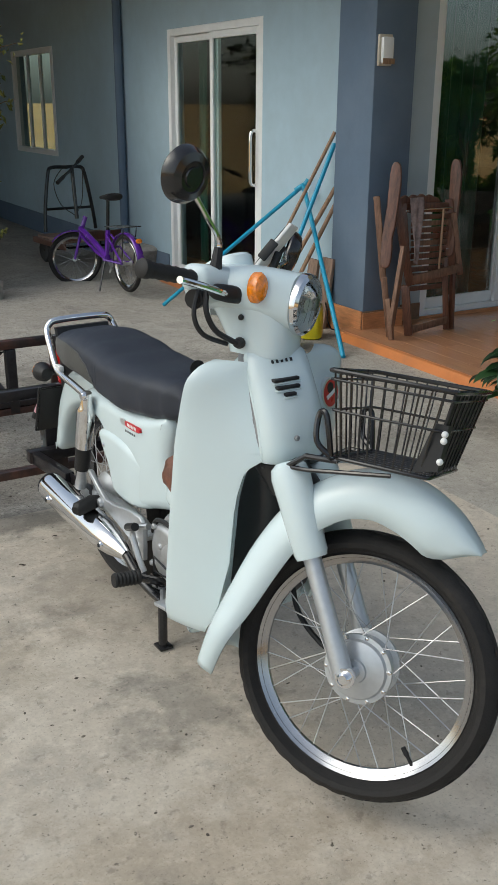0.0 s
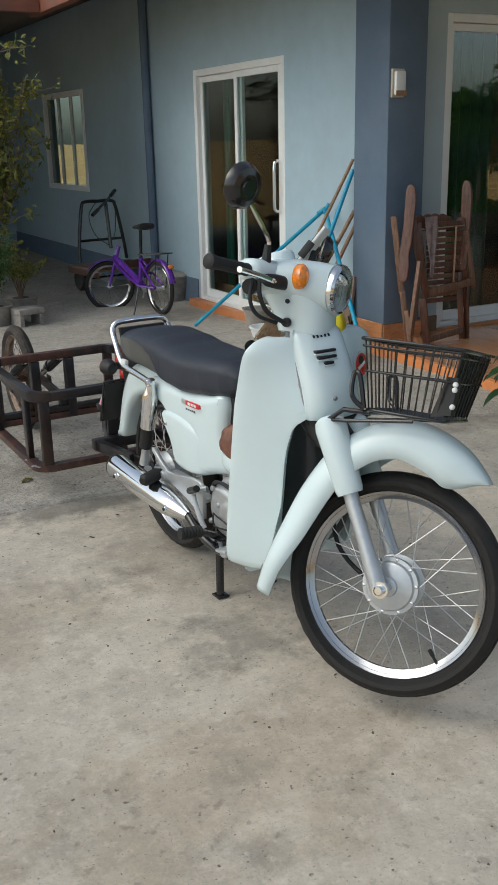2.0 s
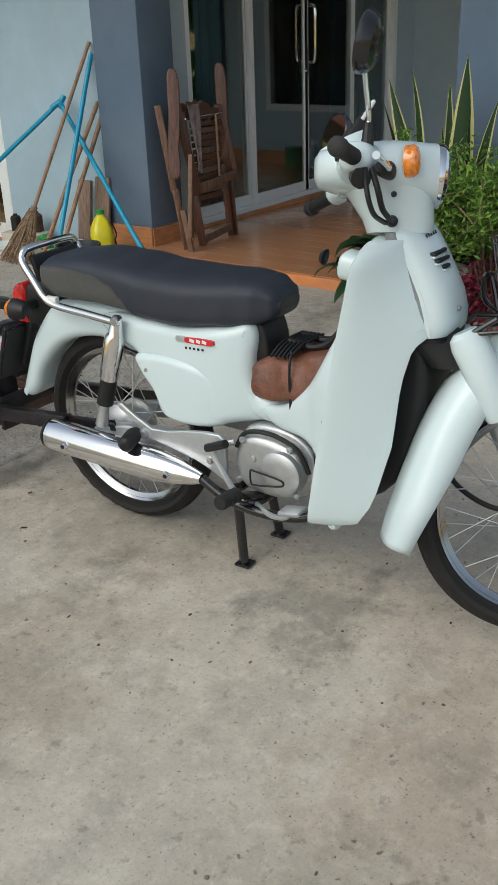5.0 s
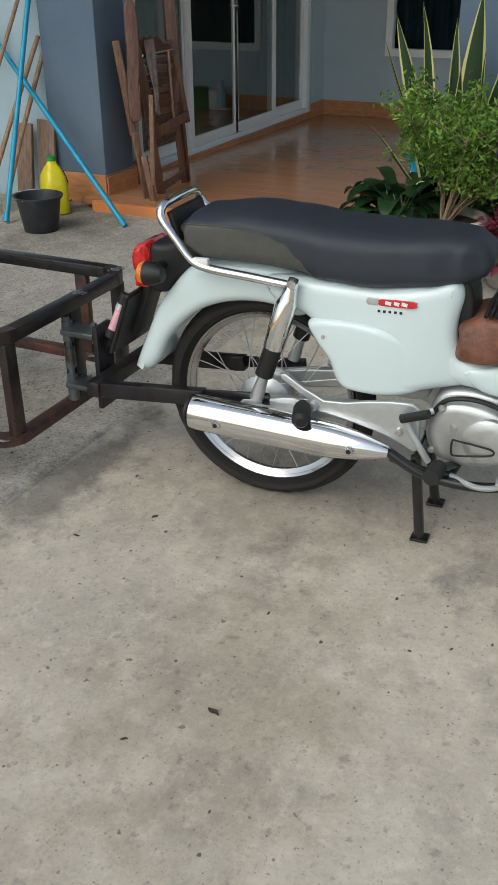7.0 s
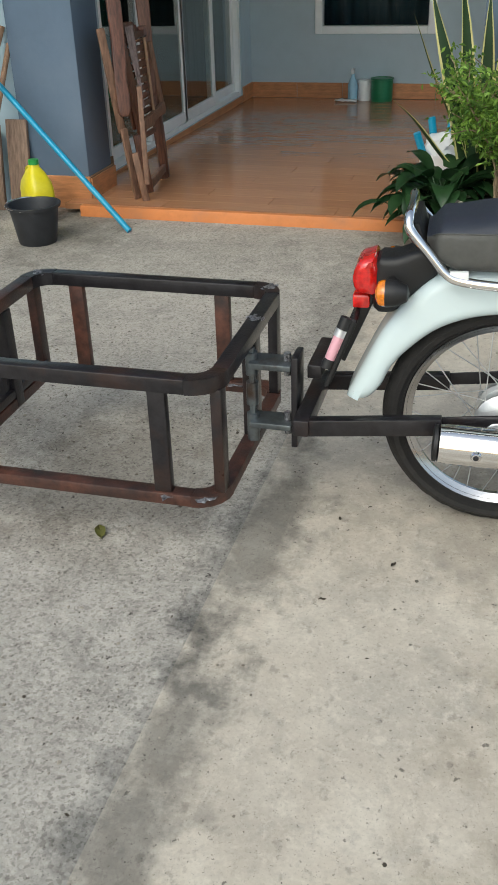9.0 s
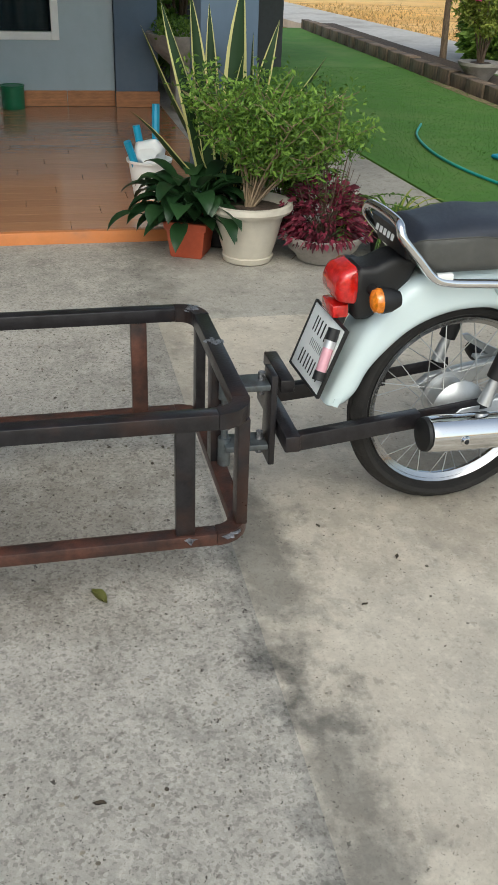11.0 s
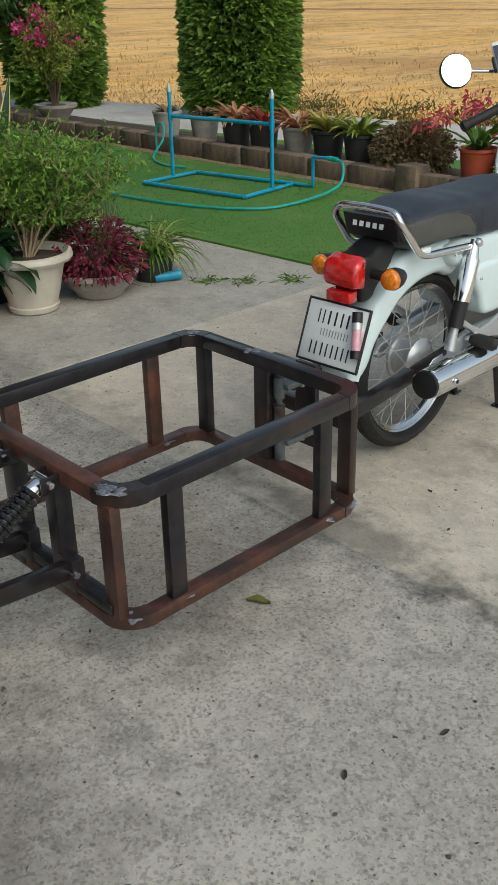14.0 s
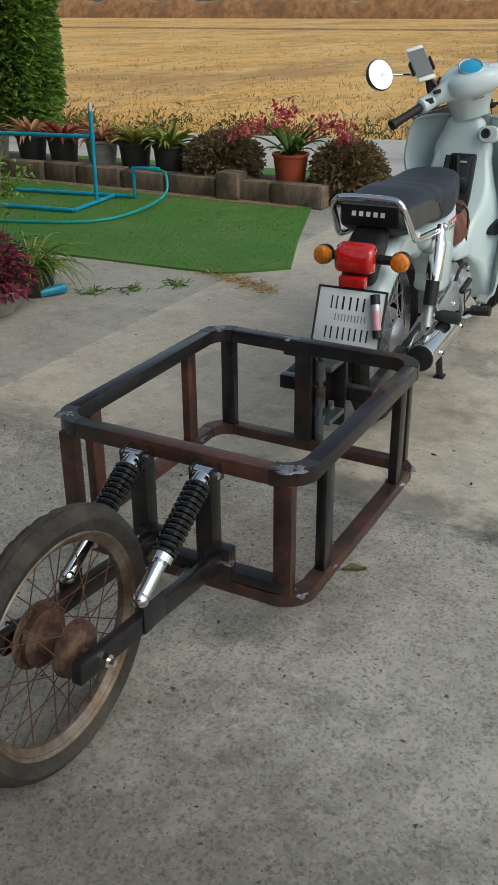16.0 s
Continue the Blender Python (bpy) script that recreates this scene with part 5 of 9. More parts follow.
    # silver peg bracket and pegs
    for s in (-1, 1):
        o = part("peg_bracket", pillow([(0.085, 0.392), (0.094, 0.408), (0.19, 0.352), (0.3, 0.366), (0.405, 0.374), (0.422, 0.34), (0.418, 0.255), (0.39, 0.262), (0.33, 0.288), (0.2, 0.318), (0.125, 0.328), (0.118, 0.345), (0.16, 0.343)], 0.007, 0.004, 2), "silver_paint", k, "silver peg bracket")
        o.matrix_local = Matrix.Translation((0, s * 0.125, 0))
        pg = part("rear_peg", tube(bmesh.new(), [(0.135, s * 0.128, 0.335), (0.142, s * 0.15, 0.332), (0.155, s * 0.2, 0.326), (0.16, s * 0.21, 0.325)], [0.012, 0.022, 0.021, 0.012], 12), "rubber", k, "black rubber folding footpeg")
        bm = bmesh.new()
        tube(bm, [(0.5, s * 0.1, 0.215), (0.487, s * 0.16, 0.24), (0.482, s * 0.18, 0.248)], 0.011, 10)
        fp2 = part("front_peg", bm, "black_paint", k, "black footpeg")
        bm = bmesh.new()
        pp, pr = [], []
        for i in range(15):
            pp.append(Vector((0.482, s * 0.175, 0.248)).lerp(Vector((0.478, s * 0.245, 0.254)), i / 14))
            pr.append(0.0195 if i % 2 else 0.0175)
        tube(bm, pp, pr, 14)
        part("peg_rubber", bm, "rubber", fp2)
        bolt((0.165, s * 0.135, 0.335), 0.015, "alloy", (0, s, 0))
        bolt((0.375, s * 0.134, 0.30), 0.011, "chrome", (0, s, 0))
    part("crossbar", tube(bmesh.new(), spline([(0.36, -0.14, 0.235), (0.44, -0.13, 0.205), (0.5, -0.1, 0.2), (0.5, 0.1, 0.2)], 4), 0.011, 10), "black_paint", k)
    # exhaust
    A, B = Vector((-0.15, -0.163, 0.290)), Vector((0.357, -0.15, 0.252))
    d = B - A
    prof = [(0.0, 0.034), (0.012, 0.043), (0.05, 0.0455), (0.6, 0.0455), (0.74, 0.043), (0.86, 0.034), (0.96, 0.021), (1.0, 0.014)]
    ex = part("exhaust", tube(bmesh.new(), [A + d * t for t, r in prof], [r for t, r in prof], 28), "chrome", k, "chrome exhaust silencer")
    bm = bmesh.new()
    tube(bm, [A - d * 0.016, A - d * 0.012, A + d * 0.004], [0.034, 0.041, 0.0425], 24)
    part("end_piece", bm, "black_plastic", ex, "black outlet end")
    for t in (0.172, 0.83):
        bolt(A + d * t + Vector((0, -0.046 if t < 0.5 else -0.034, 0)), 0.013, "chrome", (0, -1, 0), ex)
        bolt(A + d * t + Vector((0, -0.052 if t < 0.5 else -0.04, 0)), 0.007, "ink", (0, -1, 0), ex)
    part("exhaust_pipe", tube(bmesh.new(), spline([B, (0.44, -0.145, 0.205), (0.56, -0.13, 0.185), (0.66, -0.1, 0.2), (0.72, -0.04, 0.28)], 6), 0.0125, 12), "black_paint", ex, "dark exhaust pipe")
    # engine
    eng = part("engine", pillow([(0.43, 0.335), (0.46, 0.39), (0.53, 0.402), (0.61, 0.385), (0.655, 0.33), (0.65, 0.26), (0.60, 0.22), (0.52, 0.205), (0.45, 0.225), (0.425, 0.28)], 0.085, 0.015, 4), "alloy", k, "cast alloy engine")
    part("clutch_cover", pillow([(0.44, 0.33), (0.47, 0.38), (0.54, 0.385), (0.615, 0.36), (0.635, 0.305), (0.61, 0.25), (0.55, 0.225), (0.47, 0.235), (0.44, 0.28)], 0.122, 0.025, 4), "alloy", eng, "rounded silver engine side cover")
    for s in (-1, 1):
        bm = bmesh.new()
        m = Matrix.Translation((0.578, s * 0.118, 0.302)) @ Vector((0, s, 0)).to_track_quat("Z", "Y").to_matrix().to_4x4()
        lathe(bm, [(0.058, 0), (0.056, 0.014), (0.046, 0.02), (0.03, 0.022), (0, 0.023)], m, 32)
        part("round_cover", bm, "alloy", eng, "round silver cover")
    part("cover_groove", tube(bmesh.new(), spline([(0.502, -0.1415, 0.302), (0.515, -0.142, 0.303), (0.575, -0.143, 0.296), (0.594, -0.142, 0.29), (0.592, -0.142, 0.279), (0.56, -0.143, 0.272), (0.512, -0.142, 0.265), (0.501, -0.1415, 0.27)], 4, True), 0.0025, 6, closed=True), "ink", eng, "dark oval groove")
    part("cover_rib", tube(bmesh.new(), spline([(0.445, -0.112, 0.345), (0.48, -0.118, 0.39), (0.55, -0.118, 0.398), (0.62, -0.115, 0.37), (0.65, -0.11, 0.31)], 5), 0.006, 8), "black_plastic", eng, "dark edge of the engine case")
    for x, z in ((0.47, 0.37), (0.605, 0.368), (0.45, 0.26), (0.62, 0.25), (0.5, 0.325)):
        bolt((x, -0.122, z), 0.009, "alloy", (0, -1, 0), eng)
    cy = part("cylinder", pillow([(0.63, 0.37), (0.80, 0.41), (0.815, 0.33), (0.64, 0.25)], 0.055, 0.01, 2), "silver_paint", eng, "finned engine cylinder")
    for i in range(6):
        part("fin", pillow([(0.655 + i * 0.024, 0.385 + i * 0.004), (0.661 + i * 0.024, 0.385 + i * 0.004), (0.671 + i * 0.024, 0.25 + i * 0.007), (0.665 + i * 0.024, 0.25 + i * 0.007)], 0.066, 0.001, 0), "silver_paint", cy)
    bm = bmesh.new()
    tube(bm, spline([(0.452, -0.13, 0.365), (0.415, -0.15, 0.352), (0.40, -0.15, 0.33), (0.43, -0.15, 0.275), (0.45, -0.145, 0.24)], 5), 0.008, 10)
    br = part("brake_link", bm, "silver_paint", k, "bent silver pedal arm")
    part("kick_lever", tube(bmesh.new(), [(0.385, -0.155, 0.345), (0.45, -0.165, 0.372)], 0.011, 10), "black_plastic", k)
    bm = bmesh.new()
    tube(bm, spline([(0.5, -0.12, 0.2), (0.56, -0.15, 0.196), (0.61, -0.165, 0.21), (0.635, -0.172, 0.236)], 4), 0.007, 8)
    bp = part("brake_pedal", bm, "silver_paint", k, "silver brake pedal")
    part("pedal_pad", box(bmesh.new(), (0.06, 0.045, 0.01), Matrix.Translation((0.642, -0.18, 0.243)) @ pose(0, 0, 0, 0, -10), 0.004), "silver_paint", bp)
    # main stand
    sd = part("main_stand", tube(bmesh.new(), [(0.40, -0.1, 0.19), (0.40, 0.1, 0.19)], 0.012, 10), "black_paint", k, "black steel centre stand")
    for s in (-1, 1):
        part("stand_leg", tube(bmesh.new(), [(0.405, s * 0.07, 0.21), (0.428, s * 0.09, -0.004)], 0.013, 10), "black_paint", sd)
        part("stand_foot", box(bmesh.new(), (0.045, 0.04, 0.008), Matrix.Translation((0.43, s * 0.09, -0.0075)), 0.003), "black_paint", sd)
    # ---- steered front ----
    STEER = 33.0
    ax = Vector((-math.sin(radians(26.5)), 0, math.cos(radians(26.5))))
    head = Vector((1.165, 0, 0.29))
    S = Matrix.Translation(head + Vector((0, -0.012, 0))) @ Matrix.Rotation(radians(STEER), 4, ax) @ Matrix.Translation(-head)

    S2 = Matrix.Translation((0, -0.012, 0.008)) @ S

    def sp(name, bm, mat, label="", smooth=35, low=False):
        o = part(name, bm, mat, k, label, smooth)
        o.matrix_local = S2 if low else S
        return o
    hub_f = [(0, -0.07), (0.012, -0.07), (0.012, -0.05), (0.022, -0.048), (0.024, -0.043), (0.04, -0.041), (0.058, -0.036), (0.062, -0.03), (0.071, -0.029), (0.072, -0.023), (0.06, -0.02), (0.06, 0.02), (0.071, 0.023), (0.071, 0.03), (0.03, 0.045), (0.012, 0.06), (0, 0.06)]
    fw = wheel("front_wheel", k, (1.18, 0, 0.29), 0.277, 0.232, 0.033, hub_f, ("tyre", "rim_steel", "spoke_steel", "silver_paint"), 36, S2, "chrome spoked front wheel", 0.0015, 0.4)
    vs = [Vector((1.18, 0, 0.29)) + Vector((math.cos(radians(-50)), -0.02, math.sin(radians(-50)))) * q for q in (0.214, 0.196, 0.192, 0.176)]
    part("valve_stem", tube(bmesh.new(), vs, [0.004, 0.0036, 0.0056, 0.005], 8), "rubber", fw, "black tyre valve with its cap")
    for i in range(10):
        a = 2 * math.pi * (i + 0.3) / 10
        bm = bmesh.new()
        lathe(bm, [(0, 0.003), (0.004, 0.002), (0.005, 0)], Matrix.Translation((1.18 + math.cos(a) * 0.0665, -0.0295, 0.29 + math.sin(a) * 0.0665)) @ pose(0, 0, 0, 90), 8)
        part("hub_bolt", bm, "chrome", fw)
    for s in (-1, 1):
        bm = bmesh.new()
        up = ax
        lo = Vector((1.172, s * 0.078, 0.28))
        tube(bm, [lo, lo + up * 0.06, lo + up * 0.1, lo + up * 0.29], [0.021, 0.021, 0.0185, 0.0185], 16)
        fk = sp("fork_leg", bm, "silver_paint", "silver fork leg", low=True)
        bm = bmesh.new()
        lathe(bm, [(0, 0.012), (0.009, 0.012), (0.013, 0.008), (0.013, 0), (0.02, 0), (0.02, -0.01)], Matrix.Translation((1.178, s * 0.098, 0.29)) @ pose(0, 0, 0, -90 * s), 12)
        part("axle_nut", bm, "chrome", fk)
        bm = bmesh.new()
        c0 = lo + up * 0.245
        tube(bm, [c0, c0 + up * 0.012, c0 + up * 0.1, c0 + up * 0.165, c0 + up * 0.185, c0 + up * 0.195], [0.031, 0.0345, 0.0375, 0.040, 0.036, 0.024], 24)
        sp("fork_cover", bm, white, "white fork cover", low=True)
    bm = bmesh.new()
    rings = [oval((0.995 - i * 0.045, 0, 0.59 + i * 0.045), 0.07, 0.035, 20, 3.0, "z") for i in range(3)]
    loft(bm, rings)
    sp("fork_bridge", bm, "black_plastic", "black fork crown", 60, True)
    # front fender
    arc = [(1.372, 0.575, 0.02), (1.355, 0.598, 0.048), (1.31, 0.64, 0.068), (1.24, 0.676, 0.078), (1.16, 0.69, 0.084), (1.07, 0.665, 0.088), (0.985, 0.595, 0.09), (0.925, 0.495, 0.094), (0.885, 0.385, 0.102), (0.86, 0.30, 0.108), (0.838, 0.215, 0.085)]
    pts = spline([(x, w, z) for x, z, w in arc], 5)
    bm = bmesh.new()
    rings = []
    for i, q in enumerate(pts):
        a, b = pts[max(i - 1, 0)], pts[min(i + 1, len(pts) - 1)]
        d = Vector((b.x - a.x, 0, b.z - a.z)).normalized()
        out = Vector((-d.z, 0, d.x))
        if out.dot(Vector((q.x - 1.18, 0, q.z - 0.29))) < 0:
            out = -out
        depth = 0.088 * ease(i / 8) * (1 - 0.4 * ease((i - len(pts) + 16) / 16))
        ring = []
        for j in range(15):
            t = math.pi * j / 14
            y = -math.copysign(abs(math.cos(t)) ** 0.6, math.cos(t)) * q.y
            h = math.sin(t) ** 0.55
            ring.append(Vector((q.x, y, q.z)) - out * depth * (1 - h))
        rings.append(ring)
    loft(bm, rings, False, False)
    fd = sp("front_fender", bm, white, "white swept front mudguard", 60, True)
    mo = fd.modifiers.new("thick", "SOLIDIFY")
    mo.thickness, mo.offset = 0.006, 0
    # brake cable
    sp("brake_cable", tube(bmesh.new(), spline([(1.13, 0.05, 0.272), (1.075, 0.062, 0.28), (1.02, 0.072, 0.31), (0.985, 0.078, 0.35), (0.965, 0.08, 0.42), (0.965, 0.078, 0.52)], 6), 0.0062, 8), "black_plastic", "", 35, True)
    # handlebar cowl
    bm = bmesh.new()
    rings = []
    for x, zc, w, h in ((0.655, 1.0, 0.03, 0.02), (0.665, 0.998, 0.075, 0.036), (0.70, 0.998, 0.102, 0.046), (0.76, 1.0, 0.11, 0.053), (0.81, 1.0, 0.105, 0.057), (0.855, 0.996, 0.09, 0.06), (0.89, 0.993, 0.074, 0.061), (0.905, 0.992, 0.067, 0.061), (0.903, 0.992, 0.054, 0.053), (0.85, 0.992, 0.04, 0.04)):
        rings.append(oval((x, 0, zc), w, h, 32, 2.6))
    loft(bm, rings)
    cw = sp("handlebar_cowl", bm, white, "white handlebar cowl", 60)
    bm = bmesh.new()
    rings = []
    for z, x, a, b in ((0.872, 0.838, 0.068, 0.066), (0.9, 0.833, 0.074, 0.07), (0.945, 0.815, 0.088, 0.082), (0.985, 0.79, 0.1, 0.096)):
        rings.append([Vector((x + p.x, p.y, z)) for p in oval((0, 0, 0), a, b, 28, 2.6, "z")])
    loft(bm, rings)
    part("cowl_neck", bm, white, cw, "", 60)
    for s in (-1, 1):
        bm = bmesh.new()
        rings = []
        for y, x, z, a, b in ((0.06, 0.745, 1.0, 0.07, 0.046), (0.1, 0.742, 1.004, 0.045, 0.037), (0.13, 0.738, 1.007, 0.036, 0.031), (0.152, 0.733, 1.008, 0.032, 0.028), (0.16, 0.731, 1.008, 0.026, 0.022)):
            rings.append(oval((x, s * y, z - (0.28 * (y - 0.06) if s > 0 else 0)), a, b, 20, 2.6, "y"))
        loft(bm, rings)
        part("cowl_arm", bm, white, cw, "", 60)
        bm = bmesh.new()
        g0, g1 = (Vector((0.731, -0.155, 1.006)), Vector((0.7, -0.272, 1.006))) if s < 0 else (Vector((0.728, 0.155, 0.981)), Vector((0.655, 0.315, 0.949)))
        n = 12
        rr = []
        gp = []
        for i in range(n + 1):
            gp.append(g0 + (g1 - g0) * i / n)
            rr.append(0.0145 + 0.002 * (i % 2))
        gp += [g1 + (g1 - g0).normalized() * 0.002, g1 + (g1 - g0).normalized() * 0.018, g1 + (g1 - g0).normalized() * 0.022]
        rr += [0.019, 0.019, 0.013]
        tube(bm, gp, rr, 14)
        gp_ = sp("grip", bm, "rubber", "black ribbed rubber grip")
        bm = bmesh.new()
        tube(bm, [(0.742, s * 0.135, 0.972), (0.745, s * 0.165, 0.965)], 0.02, 10)
        part("switch", bm, "black_plastic", gp_)
        if s > 0:
            d = g1 - g0
            part("switch_housing", tube(bmesh.new(), [g0 - d * 0.06, g0 - d * 0.02, g0 + d * 0.14, g0 + d * 0.3, g0 + d * 0.335], [0.022, 0.027, 0.0275, 0.0265, 0.019], 18), white, gp_, "white switch housing")
            part("rocker", box(bmesh.new(), (0.012, 0.03, 0.02), Matrix.Translation(g0 + d * 0.17 + Vector((-0.021, -0.008, 0.008))), 0.003), "black_plastic", gp_)
        # switch buttons on the rear side
        part("button", boxed((0.694, s * 0.14 - 0.014, 1.0), (0.704, s * 0.14 + 0.014, 1.014), 0.003), "black_plastic", gp_)
        # front turn signal on the cowl
        bm = bmesh.new()
        m = Matrix.Translation((0.845, s * 0.094, 1.008)) @ Vector((0.9, s * 0.44, 0.05)).to_track_quat("Z", "Y").to_matrix().to_4x4() @ Matrix.Diagonal((0.55, 0.92, 1.0, 1))
        lathe(bm, [(0.034, -0.01), (0.034, 0.006), (0.028, 0.014), (0.015, 0.018), (0, 0.019)], m, 24)
        part("turn_signal", bm, "amber_lens", cw, "amber front turn signal")
        # mirror
        bm = bmesh.new()
        cy, cz = (-0.115, 1.025) if s < 0 else (0.148, 1.0)
        tube(bm, [(0.755, cy, cz), (0.757, cy * 1.02, cz + 0.02), (0.757, cy * 1.03, cz + 0.05)], [0.015, 0.012, 0.009], 10)
        mr = sp("mirror", bm, "black_plastic", "round mirror on a chrome stem")
        top = Vector((0.735, -0.255, 1.19)) if s < 0 else Vector((0.70, 0.325, 1.116))
        part("stem", tube(bmesh.new(), spline([(0.757, cy * 1.02, cz + 0.04), (0.757, cy * 1.06, cz + 0.065), (0.745, (cy + top.y) / 2, (cz + 0.065 + top.z) / 2), top], 4), 0.0055, 8), "chrome", mr)
        face = Vector((-0.95, 0.22, 0.22) if s < 0 else (-0.86, -0.473, 0.19)).to_track_quat("Z", "Y").to_matrix().to_4x4()
        m = Matrix.Translation(top) @ face
        bm = bmesh.new()
        lathe(bm, [(0.052, 0.004), (0.055, 0), (0.054, -0.01), (0.045, -0.024), (0.03, -0.029), (0.028, -0.026), (0.02, -0.027), (0.018, -0.031), (0, -0.031)], m, 32)
        part("housing", bm, "black_paint", mr, "glossy black mirror housing")
        bm = bmesh.new()
        lathe(bm, [(0, 0.0035), (0.051, 0.0035), (0.052, 0.001)], m, 32)
        part("mirror_glass", bm, "mirror", mr, "mirror glass")
    # brake lever and cable
    lv = sp("brake_lever", tube(bmesh.new(), spline([(0.795, -0.118, 0.985), (0.797, -0.15, 0.987), (0.785, -0.2, 0.992), (0.768, -0.252, 0.996), (0.766, -0.262, 0.996)], 4), [0.009] + [0.007] * 15 + [0.0075], 10), "chrome", "polished brake lever")
    bm = bmesh.new()
    rings = [oval((x, y, 0.987), a, b, 16, 2.4, "y") for x, y, a, b in ((0.808, -0.082, 0.008, 0.01), (0.806, -0.092, 0.013, 0.017), (0.798, -0.12, 0.015, 0.018), (0.785, -0.148, 0.013, 0.016), (0.778, -0.16, 0.007, 0.009))]
    loft(bm, rings)
    part("lever_bracket", bm, "black_plastic", lv, "black lever bracket", 60)
    for pts, r in (([(0.765, -0.155, 0.985), (0.778, -0.165, 0.945), (0.79, -0.14, 0.912), (0.808, -0.1, 0.896), (0.818, -0.082, 0.892)], 0.006), ([(0.752, -0.163, 0.985), (0.758, -0.177, 0.935), (0.773, -0.155, 0.9), (0.8, -0.1, 0.888)], 0.0052)):
        sp("control_cable", tube(bmesh.new(), spline(pts, 5), r, 8), "black_plastic", "black control cable")
    bm = bmesh.new()
    lathe(bm, [(0, 0.014), (0.009, 0.012), (0.012, 0), (0.012, -0.006)], Matrix.Translation((0.815, -0.077, 0.893)) @ Vector((0.1, -1, -0.1)).to_track_quat("Z", "Y").to_matrix().to_4x4(), 14)
    sp("grommet", bm, "rubber", "black rubber cable grommet")
    # headlamp
    bm = bmesh.new()
    m = Matrix.Translation((0.903, 0, 0.991)) @ Vector((1, 0, -0.06)).to_track_quat("Z", "Y").to_matrix().to_4x4()
    lathe(bm, [(0.0635, -0.012), (0.0655, 0.004), (0.064, 0.014), (0.058, 0.02), (0.056, 0.014), (0.053, -0.002), (0.043, -0.02), (0.026, -0.034), (0.011, -0.04), (0.0, -0.04)], m, 40)
    hl = sp("headlamp", bm, "chrome", "round headlamp with chrome rim")
    bm = bmesh.new()
    lathe(bm, [(0.057, 0.013), (0.05, 0.021), (0.034, 0.027), (0, 0.03)], m, 32)
    part("bulb_shield", lathe(bmesh.new(), [(0.008, -0.04), (0.008, -0.012), (0.013, -0.01), (0.013, 0.001), (0.0, 0.004)], m, 16), "emblem_silver", hl, "silver bulb shield")
    for a in (-36, -18, 0, 18, 36):
        part("lens_rib", box(bmesh.new(), (0.0022, 0.07, 0.002), m @ pose(0.001 * a, 0, 0.0235 - 0.0000065 * a * a), 0.0006, 1), "clear_glass", hl).visible_shadow = False
    ln = part("lens", bm, "clear_glass", hl, "clear headlamp lens")
    ln.visible_shadow = False
    for y in (-0.06, 0.06):
        bolt((0.88, y * 0.9, 0.936), 0.005, "ink", (0.6, -0.6 if y < 0 else 0.6, -0.4), None, "screw", S)
    bolt((0.815, -0.088, 0.945), 0.006, "ink", (0, -1, 0), None, "screw", S)
    # meter
    bm = bmesh.new()
    m = Matrix.Translation((0.716, 0.004, 1.05)) @ Vector((-0.42, 0, 0.9)).to_track_quat("Z", "Y").to_matrix().to_4x4() @ Matrix.Diagonal((0.8, 1.05, 1, 1))
    lathe(bm, [(0.055, -0.03), (0.055, 0.004), (0.05, 0.01), (0.047, 0.004)], m, 32)
    sp("meter_hood", bm, white, "white meter surround")
    bm = bmesh.new()
    lathe(bm, [(0.048, 0.0), (0.047, 0.006), (0.03, 0.011), (0, 0.013)], m, 32)
    me_ = sp("meter", bm, "blue_dial", "blue dial under clear cover")
    # caution label on the neck's rear
    cl = sp("caution_label", boxed((0.705, -0.025, 0.94), (0.7075, 0.022, 0.98), 0.0008), "emblem_silver", "small grey printed label")
    bm = bmesh.new()
    for i in range(5):
        box(bm, (0.001, 0.036, 0.0035), Matrix.Translation((0.7047, -0.0015, 0.945 + i * 0.0075)))
    part("label_bar", bm, "grey_ink", cl, smooth=0)
    bm = bmesh.new()
    m = Matrix.Translation((0.762, -0.118, 0.826)) @ Vector((-1, 0, 0.2)).to_track_quat("Z", "Y").to_matrix().to_4x4()
    lathe(bm, [(0, 0.006), (0.008, 0.008), (0.014, 0.008), (0.018, 0.0)], m @ pose(0, 0, 0.05), 20)
    il = part("ignition_lock", bm, "ink", k, "black ignition lock")
    bm = bmesh.new()
    loft(bm, [oval((0, 0, z), a, b, 24, 3.0, "z") for z, a, b in ((-0.03, 0.036, 0.03), (-0.002, 0.036, 0.03), (0.003, 0.032, 0.026))])
    bmesh.ops.transform(bm, matrix=m, verts=bm.verts)
    part("lock_plate", bm, white, il, "white plate round the lock")
    # phone in a clamp
    bm = bmesh.new()
    tube(bm, [(0.745, 0.13, 1.02), (0.752, 0.15, 1.06), (0.755, 0.165, 1.1)], 0.01, 8)
    ph = sp("phone_holder", bm, "black_plastic", "black clamp holding a phone")
    m = Matrix.Translation((0.742, 0.17, 1.11)) @ pose(0, 0, 0, 0, -58, 10) @ pose(0, 0, 0, 0, 0, -90)
    part("phone", box(bmesh.new(), (0.066, 0.135, 0.009), m, 0.004), "plate_white", ph, "white phone with dark screen")
    part("phone_screen", box(bmesh.new(), (0.06, 0.105, 0.001), m @ Matrix.Translation((0, 0, 0.0055))), "screen", ph)
    for s in (-1, 1):
        part("clamp_jaw", box(bmesh.new(), (0.008, 0.05, 0.022), m @ Matrix.Translation((s * 0.038, -0.01, 0.0)), 0.003), "black_plastic", ph)
